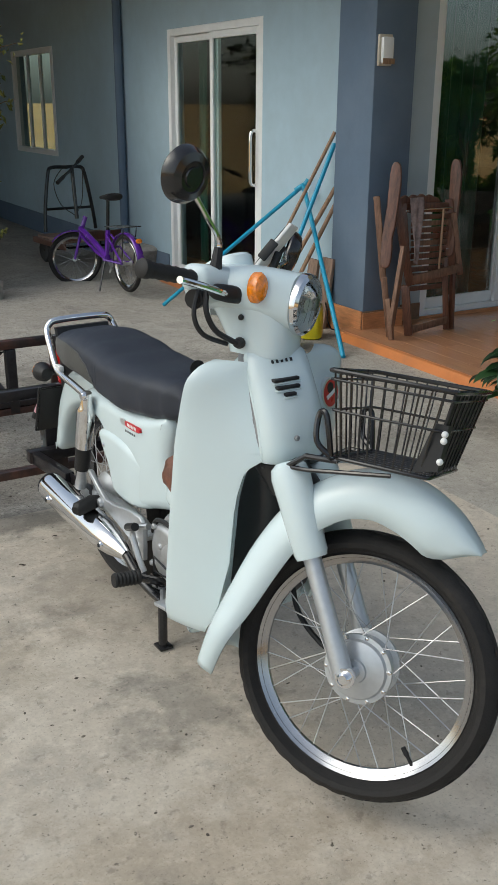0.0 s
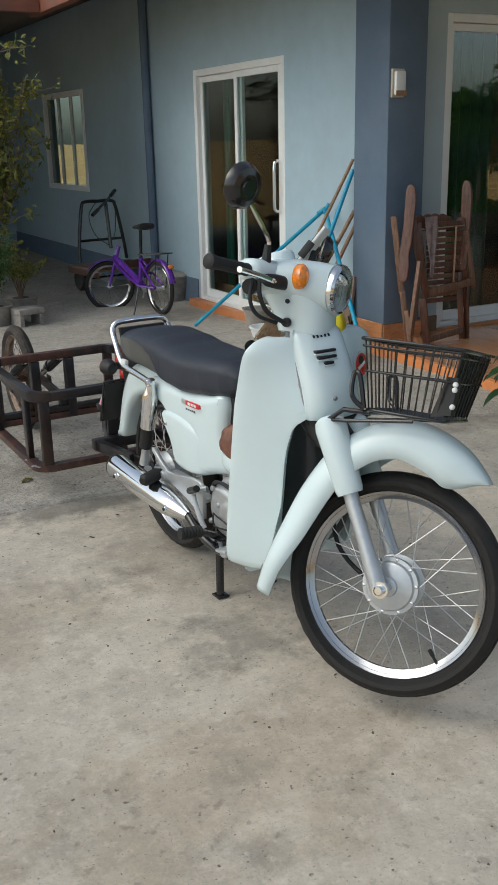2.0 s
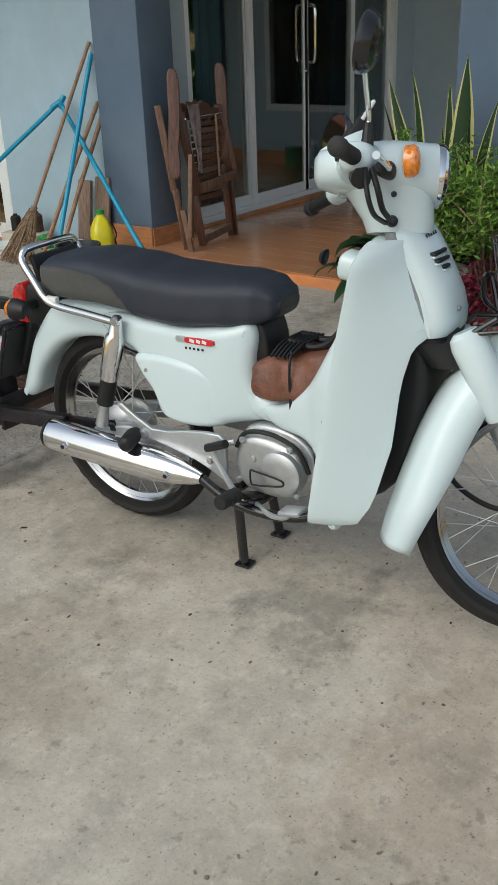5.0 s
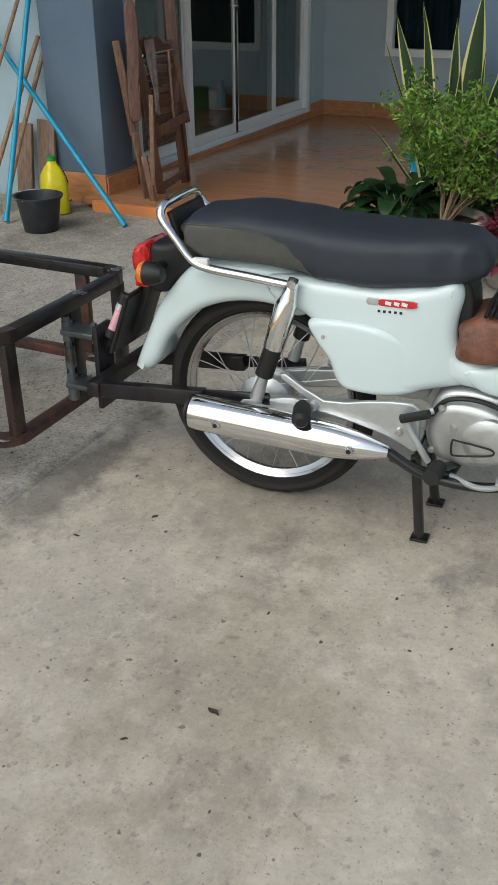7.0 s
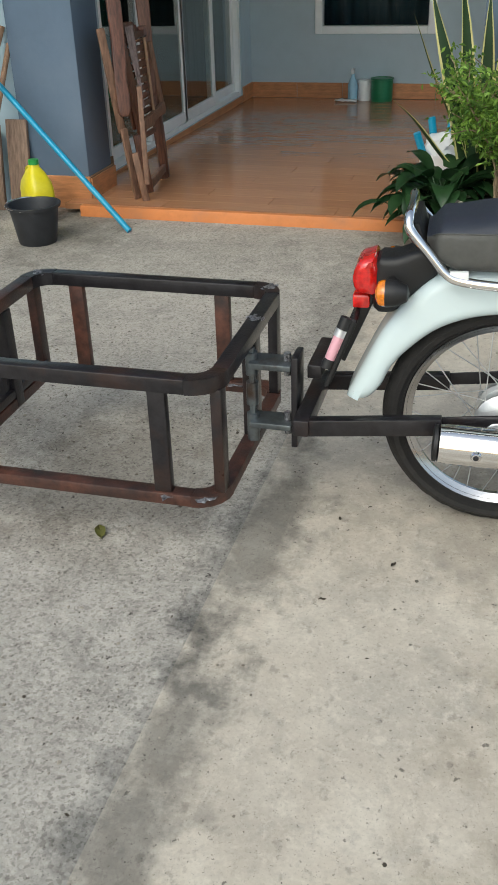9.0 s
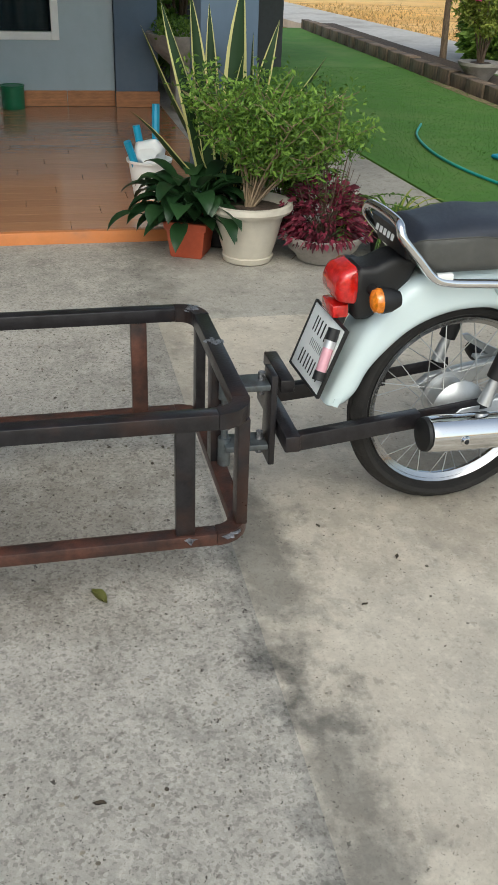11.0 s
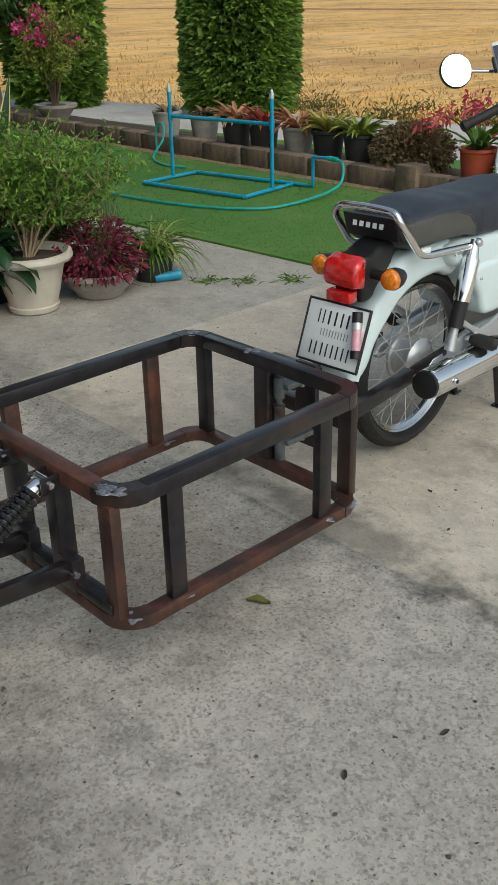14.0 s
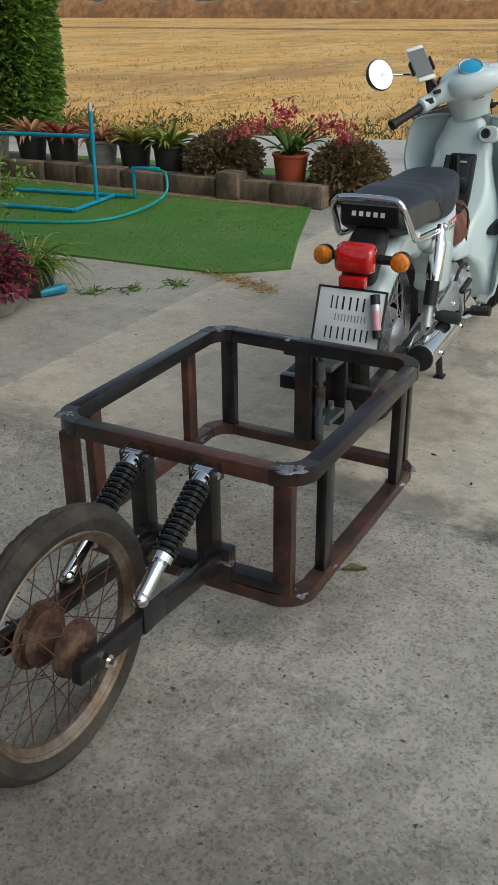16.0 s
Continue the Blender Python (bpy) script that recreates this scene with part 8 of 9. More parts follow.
# snake plant behind
sp_ = pot("snake_plant", 3.27, 2.62, 0.0, [(0, 0), (0.09, 0), (0.12, 0.2), (0.13, 0.22), (0.115, 0.22), (0, 0.2)], "pot_black", "tall snake plant with yellow-edged upright leaves", (0.11, 0.205))
rng = random.Random(8)
for i, (deg, lean, h, w) in enumerate(((80, 0.38, 0.80, 0.09), (97, 0.24, 0.88, 0.085), (105, 0.12, 0.91, 0.075), (285, 0.03, 0.95, 0.12), (262, 0.1, 0.74, 0.09), (272, 0.22, 0.80, 0.08), (276, 0.6, 0.73, 0.07), (266, 0.85, 0.67, 0.07), (92, 0.75, 0.51, 0.06), (200, 0.14, 0.67, 0.065), (20, 0.1, 0.84, 0.07))):
    a = radians(deg)
    b0 = Vector((math.cos(a) * 0.05, math.sin(a) * 0.05, 0.2))
    way = Vector((math.cos(a) * lean, math.sin(a) * lean, 1)).normalized()
    ta = rng.uniform(-0.6, 0.6) + (1.57 if i % 4 else 0.5)
    side = Vector((math.cos(ta), math.sin(ta), 0.0))
    nrm = side.cross(way).normalized()
    rows, rim = [], ([], [])
    for q in range(11):
        u = q / 10
        ww = w * (0.6 + 1.6 * u * (1 - u)) * (1 - u ** 5) + 0.001
        c = b0 + way * h * u + Vector((math.cos(a), math.sin(a), 0)) * 0.1 * lean * u * u + nrm * 0.01 * math.sin(u * 7 + i)
        rows.append([c + side * ww * 0.5 * t_ + nrm * abs(t_) * ww * 0.18 for t_ in (-0.72, -0.3, 0.3, 0.72)])
        rim[0].append([c + side * ww * 0.5 * t_ + nrm * abs(t_) * ww * 0.18 for t_ in (-1.0, -0.71)])
        rim[1].append([c + side * ww * 0.5 * t_ + nrm * abs(t_) * ww * 0.18 for t_ in (0.71, 1.0)])
    lf = part("leaf", loft(bmesh.new(), rows, False, False), "snake_mid", sp_, "dark green banded blade", 60)
    for rr in rim:
        part("leaf_edge", loft(bmesh.new(), rr, False, False), "snake_edge", lf, "", 60)
# spider plant and a fern by the lawn
sg = pot("spider_plant", 3.0, 1.86, 0.0, [(0, 0), (0.09, 0), (0.11, 0.12), (0.1, 0.12), (0, 0.11)], "pot_black", "spider plant with thin arching leaves in a low pot", (0.1, 0.115))
rng = random.Random(9)
for nm, mt, n in (("foliage", "leaf", 70), ("pale_leaves", "leaf_yellow_green", 50)):
    bm = bmesh.new()
    for i in range(n):
        a = rng.uniform(0, 6.283)
        blade(bm, (math.cos(a) * 0.02, math.sin(a) * 0.02, 0.12), (math.cos(a), math.sin(a), rng.uniform(0.4, 1.8)), rng.uniform(0.2, 0.36), 0.011, rng.uniform(1.4, 2.8), 7, 0, 0.3)
    part(nm, bm, mt, sg, "", 60)
fern = pot("fern", 3.13, 2.06, 0.0, [(0, 0), (0.08, 0), (0.1, 0.14), (0.09, 0.14), (0, 0.13)], "pot_black", "green fern with long fronds in a dark pot", (0.09, 0.13))
P, D = [], []
bm = bmesh.new()
for i in range(18):
    a = rng.uniform(0, 6.283)
    d = Vector((math.cos(a), math.sin(a), rng.uniform(0.7, 1.8))).normalized()
    p = Vector((0, 0, 0.14))
    line_ = [p.copy()]
    for j in range(14):
        d = (d + Vector((0, 0, -0.1))).normalized()
        p = p + d * 0.026
        line_.append(p.copy())
        sd = d.cross(Vector((0, 0, 1))).normalized()
        for s in (-1, 1):
            P.append(p.copy())
            D.append(sd * s + d * 0.5)
    tube(bm, line_, 0.0015, 4)
part("stem_mass", bm, "leaf", fern)
leaves("foliage", P, D, 0.045, 0.012, "leaf", fern, "feathered fronds", 0.25, 4, "stuff")
# mixed greenery behind the pots
gb_ = thing("green_bush", pose(3.28, 2.3, 0.0), "loose green bush with thin twigs behind the pots", "bush")
shrub(gb_, (0, 0, 0.0), 0.66, 0.34, 6500, 0.026, 0.012, "leaf", 77, 22, 0.005, sub=6, label="small green leaves")
el = part("pipe_elbow", tube(bmesh.new(), [(2.93, 1.9, 0.02), (2.88, 1.83, 0.03), (2.87, 1.79, 0.03)], [0.022, 0.022, 0.025], 14), "pvc_blue")
tagged(el, "short blue plastic pipe elbow on the concrete", "pipe")

# planter on a pedestal and plants behind the porch
pd = thing("pedestal_planter", pose(6.9, 2.2, 0.0), "wide dark bowl planter on a grey square pedestal", "planter")
part("pedestal", boxed((-0.15, -0.15, 0), (0.15, 0.15, 0.34), 0.01), "pot_grey", pd)
bm = bmesh.new()
lathe(bm, [(0, 0.34), (0.16, 0.34), (0.3, 0.46), (0.36, 0.56), (0.36, 0.585), (0.33, 0.585), (0.28, 0.5), (0, 0.5)], None, 32)
part("bowl", bm, "pot_grey", pd)
rng = random.Random(41)
P = [Vector((rng.uniform(-0.3, 0.3), rng.uniform(-0.3, 0.3), 0.55 + rng.uniform(0, 0.12))) for i in range(900)]
leaves("foliage", P, [rand_dir(rng, 1.0) for q in P], 0.05, 0.02, "leaf", pd, "low green herbs", 0.2, 6, "stuff")
yp = pot("potted_croton", 6.75, 1.95, 0.0, [(0, 0), (0.08, 0), (0.1, 0.17), (0.09, 0.17), (0, 0.16)], "terracotta", "yellow-green croton in a clay pot", (0.09, 0.16))
shrub(yp, (0, 0, 0.16), 0.38, 0.14, 420, 0.05, 0.02, "leaf_yellow_green", 43, 8, 0.004)


def tree(name, x, y, z, trunk_h, trunk_r, crown_c, crown_r, n, leaf_len, leaf_w, mat, label, seed, limbs=9, clumps=60, category="tree"):
    """Trunk, limbs and leaves in clumps of uneven size round the limb ends."""
    t = thing(name, pose(x, y, z), label, category)
    rng = random.Random(seed)
    bm = bmesh.new()
    tube(bm, [(0, 0, 0), (0.02, 0.01, trunk_h * 0.5), (0.0, 0.02, trunk_h)], [trunk_r, trunk_r * 0.8, trunk_r * 0.6], 10)
    crown_c, crown_r = Vector(crown_c), Vector(crown_r)
    cl = []
    for i in range(clumps):
        v = rand_dir(rng, 0.0)
        q = rng.uniform(0.35, 1.0) ** 0.6
        cl.append((crown_c + Vector((v.x * crown_r.x, v.y * crown_r.y, v.z * crown_r.z)) * q, rng.uniform(0.16, 0.32) * min(crown_r.x, crown_r.y)))
    for c, r in cl[:limbs * 2]:
        s = Vector((0, 0, trunk_h * rng.uniform(0.5, 1.0)))
        tube(bm, [s, s.lerp(c, 0.5) + Vector((0, 0, 0.1)), c], [trunk_r * 0.4, trunk_r * 0.22, trunk_r * 0.08], 6)
    part("trunk", bm, "bark", t)
    P, D = [], []
    for i in range(n):
        c, r = cl[rng.randrange(len(cl))]
        v = rand_dir(rng, 0.0)
        P.append(c + v * r * rng.uniform(0.3, 1.15))
        D.append((v + Vector((0, 0, 0.25))))
    leaves("crown", P, D, leaf_len, leaf_w, mat, t, "", 0.35, seed, "stuff")
    return t


def column_tree(name, x, y, r, h, n, seed, label):
    """A dense clipped columnar tree with an uneven leafy skin."""
    t = thing(name, pose(x, y, -0.12), label, "tree")
    part("trunk", tube(bmesh.new(), [(0, 0, 0), (0, 0, h * 0.8)], [0.09, 0.04], 10), "bark", t)
    rng = random.Random(seed)
    P, D = [], []
    for i in range(n):
        u = rng.random()
        a = rng.uniform(0, 6.283)
        z = 0.05 + u * h
        prof = (0.72 + 0.28 * min(1, u * 6)) * (1 - max(0, (u - 0.7) / 0.3) ** 2 * 0.7)
        lump = 1 + 0.12 * noise.noise(Vector((math.cos(a) * 2.2, math.sin(a) * 2.2, z * 1.6 + seed)))
        q = r * prof * lump * (1 - 0.35 * rng.random() ** 2)
        P.append(Vector((math.cos(a) * q, math.sin(a) * q, z)))
        D.append(Vector((math.cos(a), math.sin(a), rng.uniform(-0.1, 0.9))) + Vector((rng.gauss(0, 0.4), rng.gauss(0, 0.4), 0)))
    leaves("crown", P, D, 0.085, 0.042, "leaf_conifer", t, "dense small dark leaves", 0.3, seed, "stuff")
    # a dark core of inner leaves keeps the crown closed
    P = [p * 1.0 for p in P[:n // 4]]
    P = [Vector((p.x * 0.62, p.y * 0.62, p.z)) for p in P]
    leaves("inner_leaves", P, D[:n // 4], 0.3, 0.2, "leaf_conifer", t, "", 0.3, seed + 1, "stuff")
    return t


column_tree("column_tree", 7.72, -3.15, 0.66, 2.15, 15000, 51, "dense dark green columnar tree beside the road")
column_tree("column_tree", 10.1, -2.2, 0.6, 2.0, 7000, 52, "dense dark green columnar tree beside the road")
bv = pot("bougainvillea", 8.05, -0.85, 0.083, [(0, 0), (0.1, 0), (0.12, 0.03), (0.19, 0.12), (0.215, 0.14), (0.22, 0.17), (0.19, 0.17), (0, 0.15)], "pot_grey", "bougainvillea with pink flowers in a stone bowl", (0.19, 0.155))
shrub(bv, (0, 0, 0.12), 0.9, 0.46, 3400, 0.05, 0.026, "leaf_yellow_green", 61, 12, 0.01, label="yellow-green leaves")
rng = random.Random(62)
P = []
for c in ((0.0, 0.05, 0.95), (0.16, -0.12, 0.85), (-0.15, 0.2, 0.8), (0.1, 0.25, 0.9), (0.05, -0.28, 0.75), (-0.05, 0.12, 1.02)):
    P += [Vector(c) + Vector((rng.gauss(0, 0.05), rng.gauss(0, 0.05), rng.gauss(0, 0.04))) for i in range(60)]
leaves("flower_mass", P, [rand_dir(rng, 0.3) for q in P], 0.045, 0.04, "flower_pink", bv, "bright pink flower clusters", 0.1, 7, "stuff")
tree("tree", 9.9, -1.25, -0.1, 1.3, 0.045, (0, 0, 1.55), (0.5, 0.5, 0.6), 4200, 0.08, 0.035, "leaf_dark", "slim dark green tree behind the low wall", 71, 8, 50)
tree("tree", 9.6, 1.0, -0.1, 1.8, 0.06, (0, 0, 2.2), (1.0, 1.0, 1.0), 4200, 0.13, 0.05, "leaf", "slender green tree at the garden's end", 72, 8, 46)
tree("tree", 11.2, 2.6, -0.1, 1.9, 0.08, (0, 0, 2.1), (1.4, 1.3, 1.3), 5200, 0.15, 0.06, "leaf_olive", "leafy olive-green tree at the garden's end", 73, 8, 50)
tree("tree", 8.0, 2.12, -0.1, 0.7, 0.05, (0, 0, 1.15), (0.75, 0.42, 1.0), 6500, 0.1, 0.045, "leaf", "leafy green garden bush beside the house", 74, 8, 60)
# low garden wall of blocks
gw = tagged(part("garden_wall", boxed((2.6, -0.73, -0.12), (14, -0.62, 0.135)), "low_wall", smooth=0), "low dark weathered garden wall of stone blocks", "wall", "", "structure")
me = None
rng = random.Random(5)
x = 2.58
i = 0
while x < 13.5:
    w = rng.uniform(0.3, 0.46)
    if me is None:
        bm = box(bmesh.new(), (1, 0.13, 0.15), None, 0.01, 2)
        ob = part("block", bm, "low_wall", gw)
        me = ob.data
    else:
        ob = new("block", me)
        ob.parent = gw
    ob.matrix_local = pose(x + w / 2, -0.665 + rng.uniform(-0.008, 0.008), 0.07 + rng.uniform(-0.006, 0.008), rng.uniform(-2, 2), 0, rng.uniform(-1.2, 1.2)) @ Matrix.Diagonal((w - 0.008, 1, 1, 1))
    x += w
edge = [(x, -0.5 + 0.05 * noise.noise(Vector((x * 2.2, 3, 0)))) for x in steps(2.75, 8.5, 46)]
slab("bare_earth", [(2.75, -0.615), (8.5, -0.615)] + edge[::-1], 0.0145, -0.08, "earth", "strip of bare brown earth along the garden wall", "soil")
sl = slab("planting_bed", [(2.62, -0.74), (14, -0.74), (14, -1.15), (2.7, -1.25)], 0.085, -0.12, "soil", "strip of bare soil behind the low wall", "soil")
post = part("wall_post", boxed((3.22, -0.72, 0.0), (3.4, -0.56, 0.2), 0.012), "low_wall")
tagged(post, "short square post of the garden wall", "post", "", "structure")


def bromeliad(t, z, n, length, width, mat, seed, up=(0.5, 1.6), bend=(0.6, 1.6)):
    rng = random.Random(seed)
    bm = bmesh.new()
    for i in range(n):
        a = rng.uniform(0, 6.283)
        blade(bm, (math.cos(a) * 0.015, math.sin(a) * 0.015, z), (math.cos(a), math.sin(a), rng.uniform(*up)), length * rng.uniform(0.7, 1.15), width, rng.uniform(*bend), 6, 0, 0.3)
    part("foliage", bm, mat, t, "", 60)


POT_S = [(0, 0), (0.085, 0), (0.1, 0.01), (0.125, 0.2), (0.135, 0.205), (0.135, 0.225), (0.12, 0.225), (0.11, 0.19), (0, 0.18)]
for i, (x, mat, fol, n, ln) in enumerate(((6.29, "pot_grey", "leaf_brown", 20, 0.12), (5.77, "pot_grey", "leaf_brown", 60, 0.14), (5.36, "pot_black", "leaf_peach", 46, 0.26), (5.03, "pot_black", "leaf_red_bright", 40, 0.24), (4.64, "pot_grey", "leaf_peach", 46, 0.26), (4.32, "pot_black", "leaf_yellow", 50, 0.27), (4.0, "pot_black", "leaf_yellow_green", 50, 0.27))):
    names = {"leaf_brown": "dry brown plant in a grey clay pot on the bed", "leaf_peach": "peach-coloured bromeliad in a pot on the bed", "leaf_red_bright": "red bromeliad in a black pot on the bed", "leaf_yellow": "yellow-green bromeliad in a black pot on the bed", "leaf_yellow_green": "lime-green bromeliad in a black pot on the bed"}
    t = pot("potted_bromeliad", x, -0.9, 0.085, POT_S, mat, names[fol], (0.112, 0.2), "pots along the wall")
    bromeliad(t, 0.2, n, ln, 0.04, fol, 90 + i)


def clipped_bush(x, y, z, rx, rz, seed, label):
    t = thing("clipped_bush", pose(x, y, z), label, "bush", "clipped bushes")
    rng = random.Random(seed)
    bm = bmesh.new()
    for i in range(10):
        v = rand_dir(rng, 0.6)
        tube(bm, [(0, 0, 0), (v.x * rx * 0.8, v.y * rx * 0.8, rz * (0.6 + v.z * 0.8))], [0.012, 0.004], 5)
    part("stem_mass", bm, "bark", t)
    P, D = [], []
    for i in range(5200):
        v = rand_dir(rng, 0.15)
        q = rng.uniform(0.72, 1.03) * (1 + 0.05 * noise.noise(v * 4))
        P.append(Vector((v.x * rx * q, v.y * rx * q, max(rz + v.z * rz * q, 0.01))))
        D.append(v + Vector((rng.gauss(0, 0.5), rng.gauss(0, 0.5), rng.gauss(0, 0.5))))
    leaves("foliage", P, D, 0.028, 0.016, "leaf_brown", t, "tiny brown-green leaves", 0.1, seed, "stuff")
    P = [Vector((p.x * 0.7, p.y * 0.7, rz + (p.z - rz) * 0.7)) for p in P[:1400]]
    leaves("inner_leaves", P, D[:1400], 0.1, 0.07, "leaf_brown", t, "", 0.1, seed + 1, "stuff")


clipped_bush(3.55, -0.95, 0.02, 0.3, 0.2, 101, "rounded clipped brown-green bush behind the wall")
clipped_bush(2.56, -1.0, -0.08, 0.28, 0.25, 102, "rounded clipped brown-green bush beside the road")
rp = pot("potted_lily_red", 2.98, -0.92, 0.085, POT_S, "terracotta", "red flowering plant in a clay pot", (0.112, 0.2))
bromeliad(rp, 0.2, 40, 0.34, 0.035, "leaf", 111, (0.6, 2.0), (0.5, 1.6))
rng = random.Random(112)
P = []
for c in ((0.25, 0.05, 0.42), (-0.22, 0.0, 0.4), (0.1, -0.1, 0.5), (0.36, 0.1, 0.36), (-0.36, -0.05, 0.42), (-0.42, 0.0, 0.34), (0.02, 0.1, 0.46)):
    P += [Vector(c) + Vector((rng.gauss(0, 0.05), rng.gauss(0, 0.05), rng.gauss(0, 0.035))) for i in range(40)]
leaves("flower_mass", P, [rand_dir(rng, 0.3) for q in P], 0.06, 0.026, "flower_red", rp, "red star-shaped flowers", 0.2, 8, "stuff")

# sprinkler frame and hoses on the lawn
sf = thing("sprinkler_stand", pose(0, 0, 0), "blue plastic pipe sprinkler stand on the lawn", "sprinkler")
A, B, C, D_ = Vector((4.92, 0.44, 0.03)), Vector((3.99, 0.3, 0.03)), Vector((4.07, -0.26, 0.03)), Vector((4.96, -0.1, 0.03))
for a, b in ((A, B), (B, C), (C, D_), (D_, A)):
    part("base_pipe", tube(bmesh.new(), [a, b], 0.0135, 12), "pvc_blue", sf)
p1, p2 = A.lerp(D_, 0.55), B.lerp(C, 0.55)
for p in (p1, p2):
    part("post", tube(bmesh.new(), [p, p + Vector((0, 0, 0.6))], 0.0135, 12), "pvc_blue", sf)
    part("tee", tube(bmesh.new(), [p + Vector((0, 0, 0.4)), p + Vector((0, 0, 0.47))], 0.0185, 12), "pvc_blue", sf)
    part("nozzle", tube(bmesh.new(), [p + Vector((0, 0, 0.6)), p + Vector((0, 0, 0.625)), p + Vector((0, 0, 0.655))], [0.017, 0.017, 0.007], 10), "silver_paint", sf, "grey sprinkler nozzle")
part("cross_pipe", tube(bmesh.new(), [p1 + Vector((0, 0, 0.435)), p2 + Vector((0, 0, 0.435))], 0.0135, 12), "pvc_blue", sf)
r0 = C + Vector((-0.16, -0.03, 0))
part("feed_pipe", tube(bmesh.new(), [C, r0, r0 + Vector((0, 0, 0.2)), r0 + Vector((-0.13, -0.02, 0.2))], 0.0135, 12), "pvc_blue", sf)
part("connector", tube(bmesh.new(), [r0 + Vector((-0.13, -0.02, 0.2)), r0 + Vector((-0.2, -0.03, 0.195))], 0.018, 12), "hose", sf)
hz = thing("garden_hose", pose(0, 0, 0), "teal garden hose lying on the lawn", "hose")
e0 = r0 + Vector((-0.2, -0.03, 0.195))
part("hose", tube(bmesh.new(), spline([e0, e0 + Vector((-0.07, 0.02, -0.03)), e0 + Vector((-0.11, 0.12, -0.15)), (3.6, 0.2, 0.03), (3.72, 0.52, 0.025), (4.2, 0.74, 0.025), (4.9, 0.82, 0.025), (5.6, 0.72, 0.025), (6.1, 0.5, 0.025)], 7), 0.0095, 8), "hose", hz)
tp = thing("tap_pipe", pose(0, 0, 0), "thin teal tap pipe with hose at the wall", "tap")
part("pipe", tube(bmesh.new(), spline([(5.95, -0.5, 0.0), (5.95, -0.5, 0.2), (5.9, -0.5, 0.27), (5.82, -0.48, 0.26), (5.8, -0.45, 0.15), (5.75, -0.3, 0.03), (5.4, -0.15, 0.025), (5.2, -0.2, 0.025)], 6), 0.009, 8), "hose", tp)

# grass blades of the lawn
rng = np.random.default_rng(12)
n = 20000
gx, gy = rng.uniform(2.1, 9.5, n), rng.uniform(-0.58, 1.45, n)
ok = (gy < 1.12 + (gx - 2.3) * 0.06) & (gx > 2.1 + np.maximum(0, (0.88 - gy)) * 0.38) & (gx > 2.1 + np.maximum(0, gy - 0.9) * 1.2)
gx, gy = gx[ok], gy[ok]
P = np.stack([gx, gy, np.full(len(gx), 0.012)], 1)
D = np.stack([rng.normal(0, 0.6, len(gx)), rng.normal(0, 0.6, len(gx)), np.ones(len(gx))], 1)
g = leaves("lawn_grass", P, D, 0.018, 0.0045, "grass", None, "", 0.3, 13)
tagged(g, "short green grass blades of the lawn", "grass", "", "stuff")
n = 2200
cx = rng.uniform(1.95, 2.5, n)
cy = rng.uniform(0.9, 1.35, n)
ok = np.abs((cy - 1.16) + (cx - 2.36) * 0.35) < rng.uniform(0, 0.1, n)
P = np.stack([cx[ok], cy[ok], np.zeros(ok.sum()) + 0.002], 1)
D = np.stack([rng.normal(0, 1, len(P)), rng.normal(0, 1, len(P)), np.full(len(P), 0.7)], 1)
tagged(leaves("edge_weeds", P, D, 0.05, 0.005, "straw_leaf", None, "", 0.5, 14), "dry weeds along the lawn's corner", "weeds", "", "stuff")
for (wx, wy, s_) in ((2.62, 1.6, 1), (2.45, 1.42, 2), (2.75, 1.72, 3)):
    n = 45
    P = np.stack([rng.normal(wx, 0.03, n), rng.normal(wy, 0.03, n), np.full(n, 0.002)], 1)
    D = np.stack([rng.normal(0, 1, n), rng.normal(0, 1, n), np.full(n, 0.5)], 1)
    tagged(leaves("weed_tuft", P, D, 0.07, 0.008, "leaf", None, "", 0.4, 14 + s_), "small green weed tuft in the concrete", "weeds", "weed tufts", "stuff")
# dry grass beyond the road
n = 16000
fx = rng.uniform(-12, 22, n)
fy = -4.6 + (fx - 2.4) * 0.21 - rng.gamma(1.6, 1.6, n) - 0.1
fy = np.where(fx < 2.4, -4.6 + (fx - 2.4) * 0.077 - rng.gamma(1.6, 1.6, n), fy)
P = np.stack([fx, fy, np.full(n, GROUND)], 1)
D = np.stack([rng.normal(0, 0.4, n), rng.normal(0, 0.4, n), np.ones(n)], 1)
tagged(leaves("dry_grass", P, D, rng.uniform(0.05, 0.15, n), 0.018, "straw_leaf", None, "", 0.3, 19), "dry straw-coloured grass along the field's edge", "grass", "", "stuff")
n = 5200
cl = np.stack([rng.uniform(-1.0, 9.0, 60), rng.uniform(0.1, 1.6, 60)], 1)
pick = rng.integers(0, 60, n)
fx = cl[pick, 0] + rng.normal(0, 0.16, n)
fy = -4.7 + (fx - 2.4) * 0.21 - cl[pick, 1] - np.abs(rng.normal(0, 0.1, n))
P = np.stack([fx, fy, GROUND + np.abs(rng.normal(0, 0.09, n))], 1)
D = np.stack([rng.normal(0, 0.7, n), rng.normal(0, 0.7, n), np.ones(n)], 1)
tagged(leaves("scrub", P, D, rng.uniform(0.06, 0.14, n), 0.025, "leaf_olive", None, "", 0.3, 23), "low olive-green scrub where the field meets the road", "scrub", "", "stuff")
n = 15000
cl = np.stack([rng.uniform(-30, 45, 900), -6.5 - rng.gamma(1.3, 11, 900)], 1)
pick = rng.integers(0, 900, n)
wide = 0.12 + 0.02 * np.abs(cl[pick, 1])
fx = cl[pick, 0] + rng.normal(0, 1, n) * wide
fy = cl[pick, 1] - np.abs(rng.normal(0, 1, n)) * wide
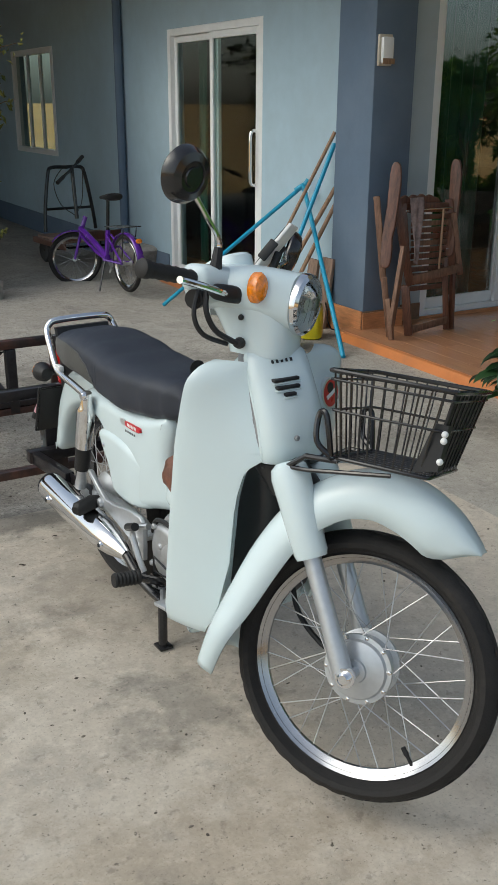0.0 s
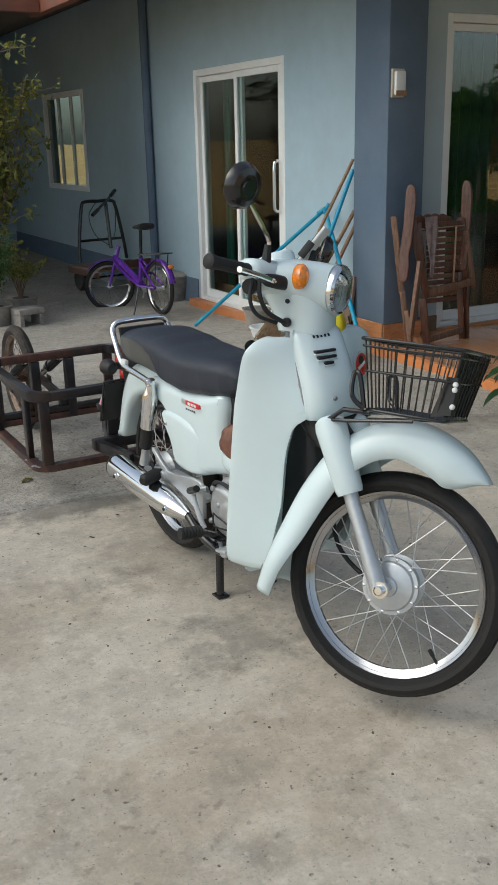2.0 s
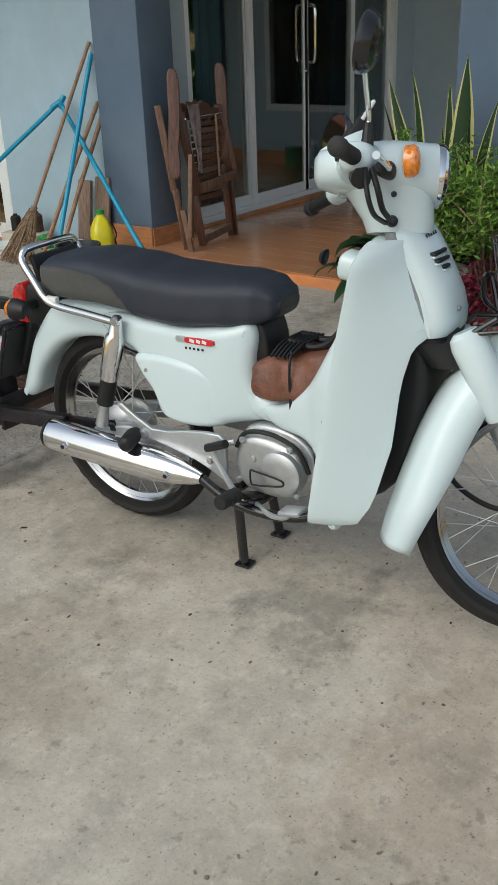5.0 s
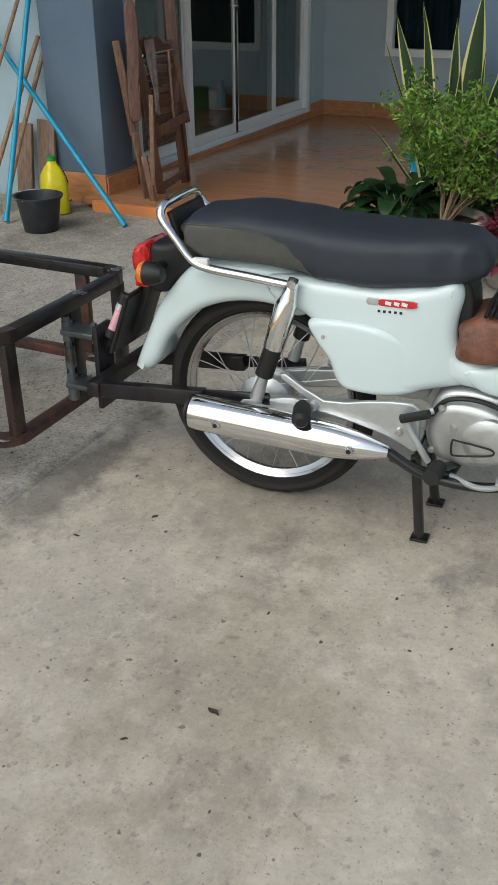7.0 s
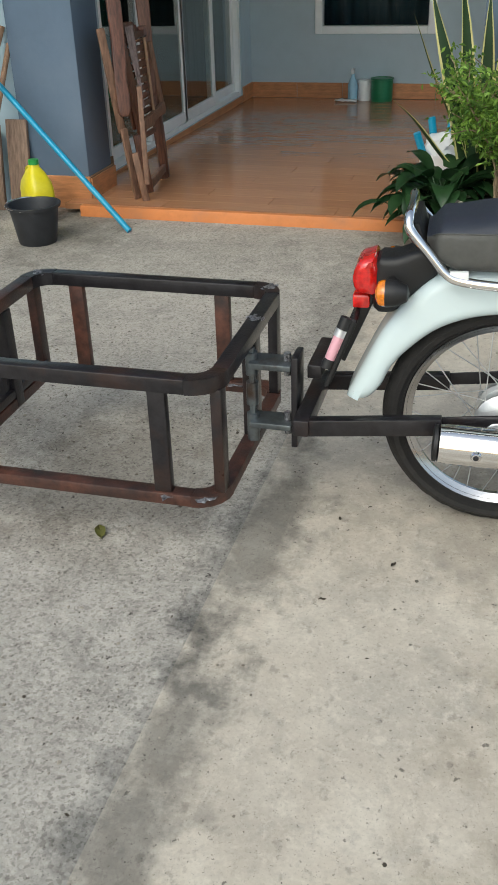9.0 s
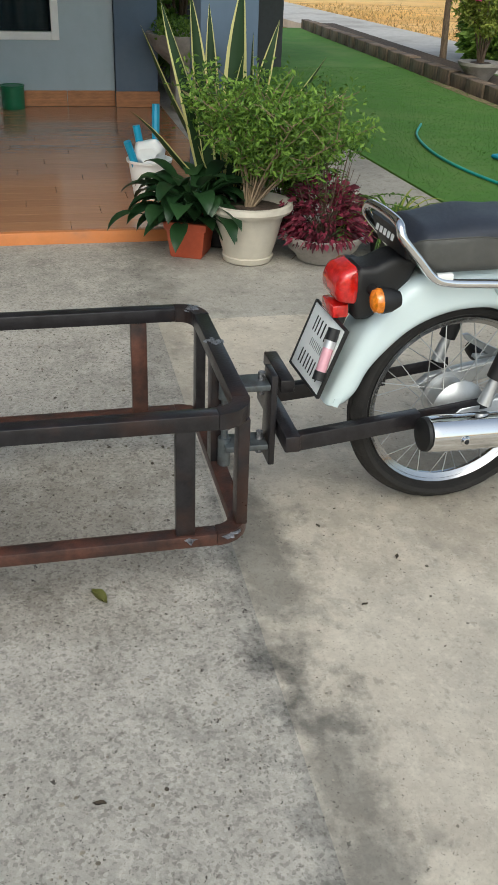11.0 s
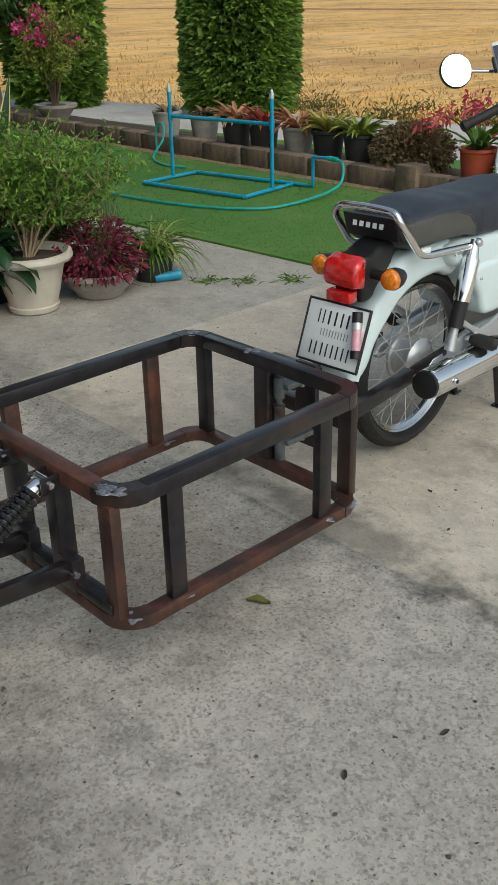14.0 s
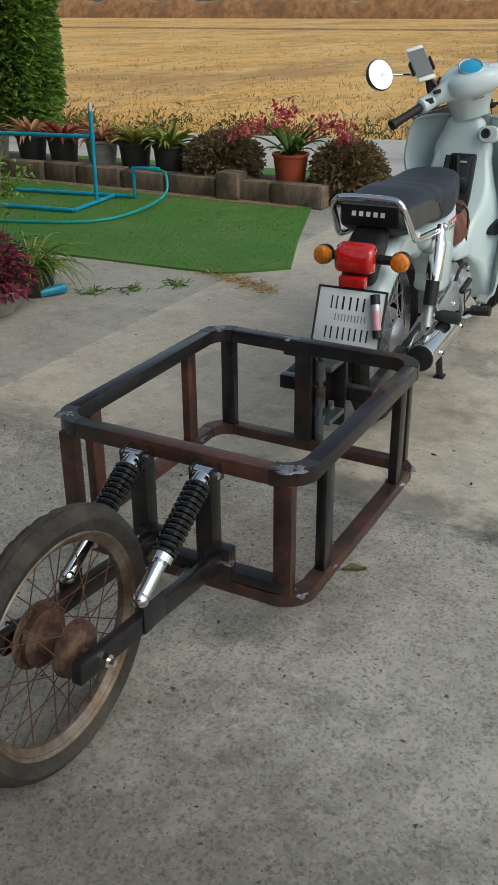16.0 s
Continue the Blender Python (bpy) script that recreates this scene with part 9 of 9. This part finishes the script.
P = np.stack([fx, fy, np.full(n, GROUND)], 1)
D = np.stack([rng.normal(0, 0.5, n), rng.normal(0, 0.5, n), np.ones(n)], 1)
tagged(leaves("field_stubble", P, D, rng.uniform(0.05, 0.16, n), 0.022, "straw_leaf", None, "", 0.3, 20), "golden dry grass tufts of the field", "stubble", "", "stuff")
# low earth banks between the paddies
for i, (y0, slope, h) in enumerate(((-46, 0.04, 0.1), (-74, -0.02, 2.1))):
    bm = bmesh.new()
    rows = []
    for x in steps(-60, 90, 150):
        y = y0 + slope * x + 0.6 * noise.noise(Vector((x * 0.15, i, 0)))
        hh = h * (0.75 + 0.4 * noise.noise(Vector((x * 0.4, i + 5, 0))))
        rows.append([Vector((x, y + dy, GROUND - 0.01 + hh * q)) for dy, q in ((1.0, 0), (0.5, 0.8), (0, 1), (-0.5, 0.8), (-1.0, 0))])
    loft(bm, rows, False, False)
    tagged(part("field_bank", bm, "bank", smooth=80), "low grassy earth bank between the paddies", "bank", "field banks", "structure")

# ---- shrub corner by the house ----
ls = thing("tall_shrub", pose(1.72, 8.4, yard_z(1.7, 8.4)), "tall sparse shrub with thin stems and small leaves", "shrub")
shrub(ls, (0, 0, 0), 2.5, 0.72, 4600, 0.072, 0.036, "leaf_sparse", 121, 30, 0.011, sub=9, label="sparse yellow-green leaves")
for i, (x, y, h, r, n, mt) in enumerate(((1.62, 7.75, 0.62, 0.3, 1500, "leaf_dark"), (1.95, 8.1, 0.5, 0.24, 900, "leaf_sparse"), (1.3, 7.9, 0.9, 0.35, 1200, "leaf_sparse"))):
    t = pot("potted_bush", x, y, yard_z(x, y), [(0, 0), (0.12, 0), (0.15, 0.16), (0.16, 0.17), (0.14, 0.17), (0, 0.15)], "pot_grey", "small leafy bush in a grey pot by the house", (0.14, 0.155), "pots by the house")
    shrub(t, (0, 0, 0.16), h, r, n, 0.04, 0.018, mt, 130 + i, 14, 0.006)

# ---- small litter on the concrete ----
rng = random.Random(200)
litter = []
for i in range(70):
    litter.append((rng.uniform(-0.6, 1.5), rng.uniform(0.6, 4.6), rng.uniform(0.008, 0.02)))
litter += [(0.133, 2.2, 0.05), (0.0, 2.32, 0.025), (0.4546, 2.23, 0.02), (0.529, 2.80, 0.03), (0.69, 2.665, 0.035), (0.85, 2.82, 0.03), (0.0907, 3.424, 0.04), (0.1557, 3.645, 0.04)]
me = None
for x, y, s in litter:
    if me is None:
        bm = bmesh.new()
        loft(bm, [[Vector((u * 0.5, v * 0.22 * (1 - u * u), 0.05 + 0.12 * (abs(v)) + 0.08 * math.sin(u * 3))) for v in (-1, 0, 1)] for u in (-0.98, -0.5, 0, 0.5, 0.98)], False, False)
        ob = part("dry_leaf", bm, "dry_leaf", smooth=60)
        me = ob.data
    else:
        ob = new("dry_leaf", me)
    ob.matrix_world = pose(x, y, yard_z(x, y) + 0.0005, 0, 0, rng.uniform(0, 360)) @ Matrix.Scale(s * 0.62, 4)
    tagged(ob, "small dry brown leaf scrap on the concrete", "dry leaf", "leaf litter")
yl = thing("fallen_leaf", pose(0.655, 3.385, 0.001, 0, 0, 30) @ Matrix.Scale(0.62, 4), "curled yellow-green fallen leaf on the concrete", "leaf")
bm = bmesh.new()
loft(bm, [[Vector((u * 0.05, v * 0.022 * (1 - u * u), 0.003 + 0.012 * abs(v) + 0.006 * math.sin(u * 4 + 1))) for v in (-1, -0.5, 0, 0.5, 1)] for u in (-0.98, -0.6, -0.2, 0.2, 0.6, 0.98)], False, False)
part("leaf", bm, "leaf_olive", yl, "", 60)


# loose grit and small stones lying on the concrete
def grit(name, spots, label):
    rng = random.Random(311)
    bm_v, bm_f = [], []
    for x, y, r in spots:
        n = 6
        a0 = rng.uniform(0, 6.283)
        k = len(bm_v)
        sx, sy = rng.uniform(0.6, 1.3), rng.uniform(0.6, 1.1)
        z = yard_z(x, y)
        for zz, q in ((0.0, 1.0), (r * 0.35, 0.72)):
            for i in range(n):
                a = a0 + 6.2832 * i / n
                w = r * q * rng.uniform(0.75, 1.2)
                bm_v.append((x + math.cos(a) * w * sx, y + math.sin(a) * w * sy, z + zz + 0.0004))
        for i in range(n):
            bm_f.append((k + i, k + (i + 1) % n, k + n + (i + 1) % n, k + n + i))
        bm_f.append(tuple(k + n + i for i in range(n)))
    me = bpy.data.meshes.new(name)
    me.from_pydata(bm_v, [], bm_f)
    me.materials.append(M["grit"])
    return tagged(new(name, me), label, "grit", "", "stuff")


rng = random.Random(310)
spots = []
while len(spots) < 3600:
    x, y = rng.uniform(-0.9, 2.4), rng.uniform(3.1, 5.4)
    if noise.noise(Vector((x * 1.6, y * 1.6, 4))) + rng.uniform(-0.3, 0.5) > 0:
        spots.append((x, y, min(0.0014 + rng.expovariate(800), 0.006)))
for i in range(700):
    spots.append((rng.uniform(-0.6, 2.2), rng.uniform(0.6, 3.05), min(0.0012 + rng.expovariate(900), 0.005)))
grit("loose_grit", spots, "small dark stones and grit on the concrete")
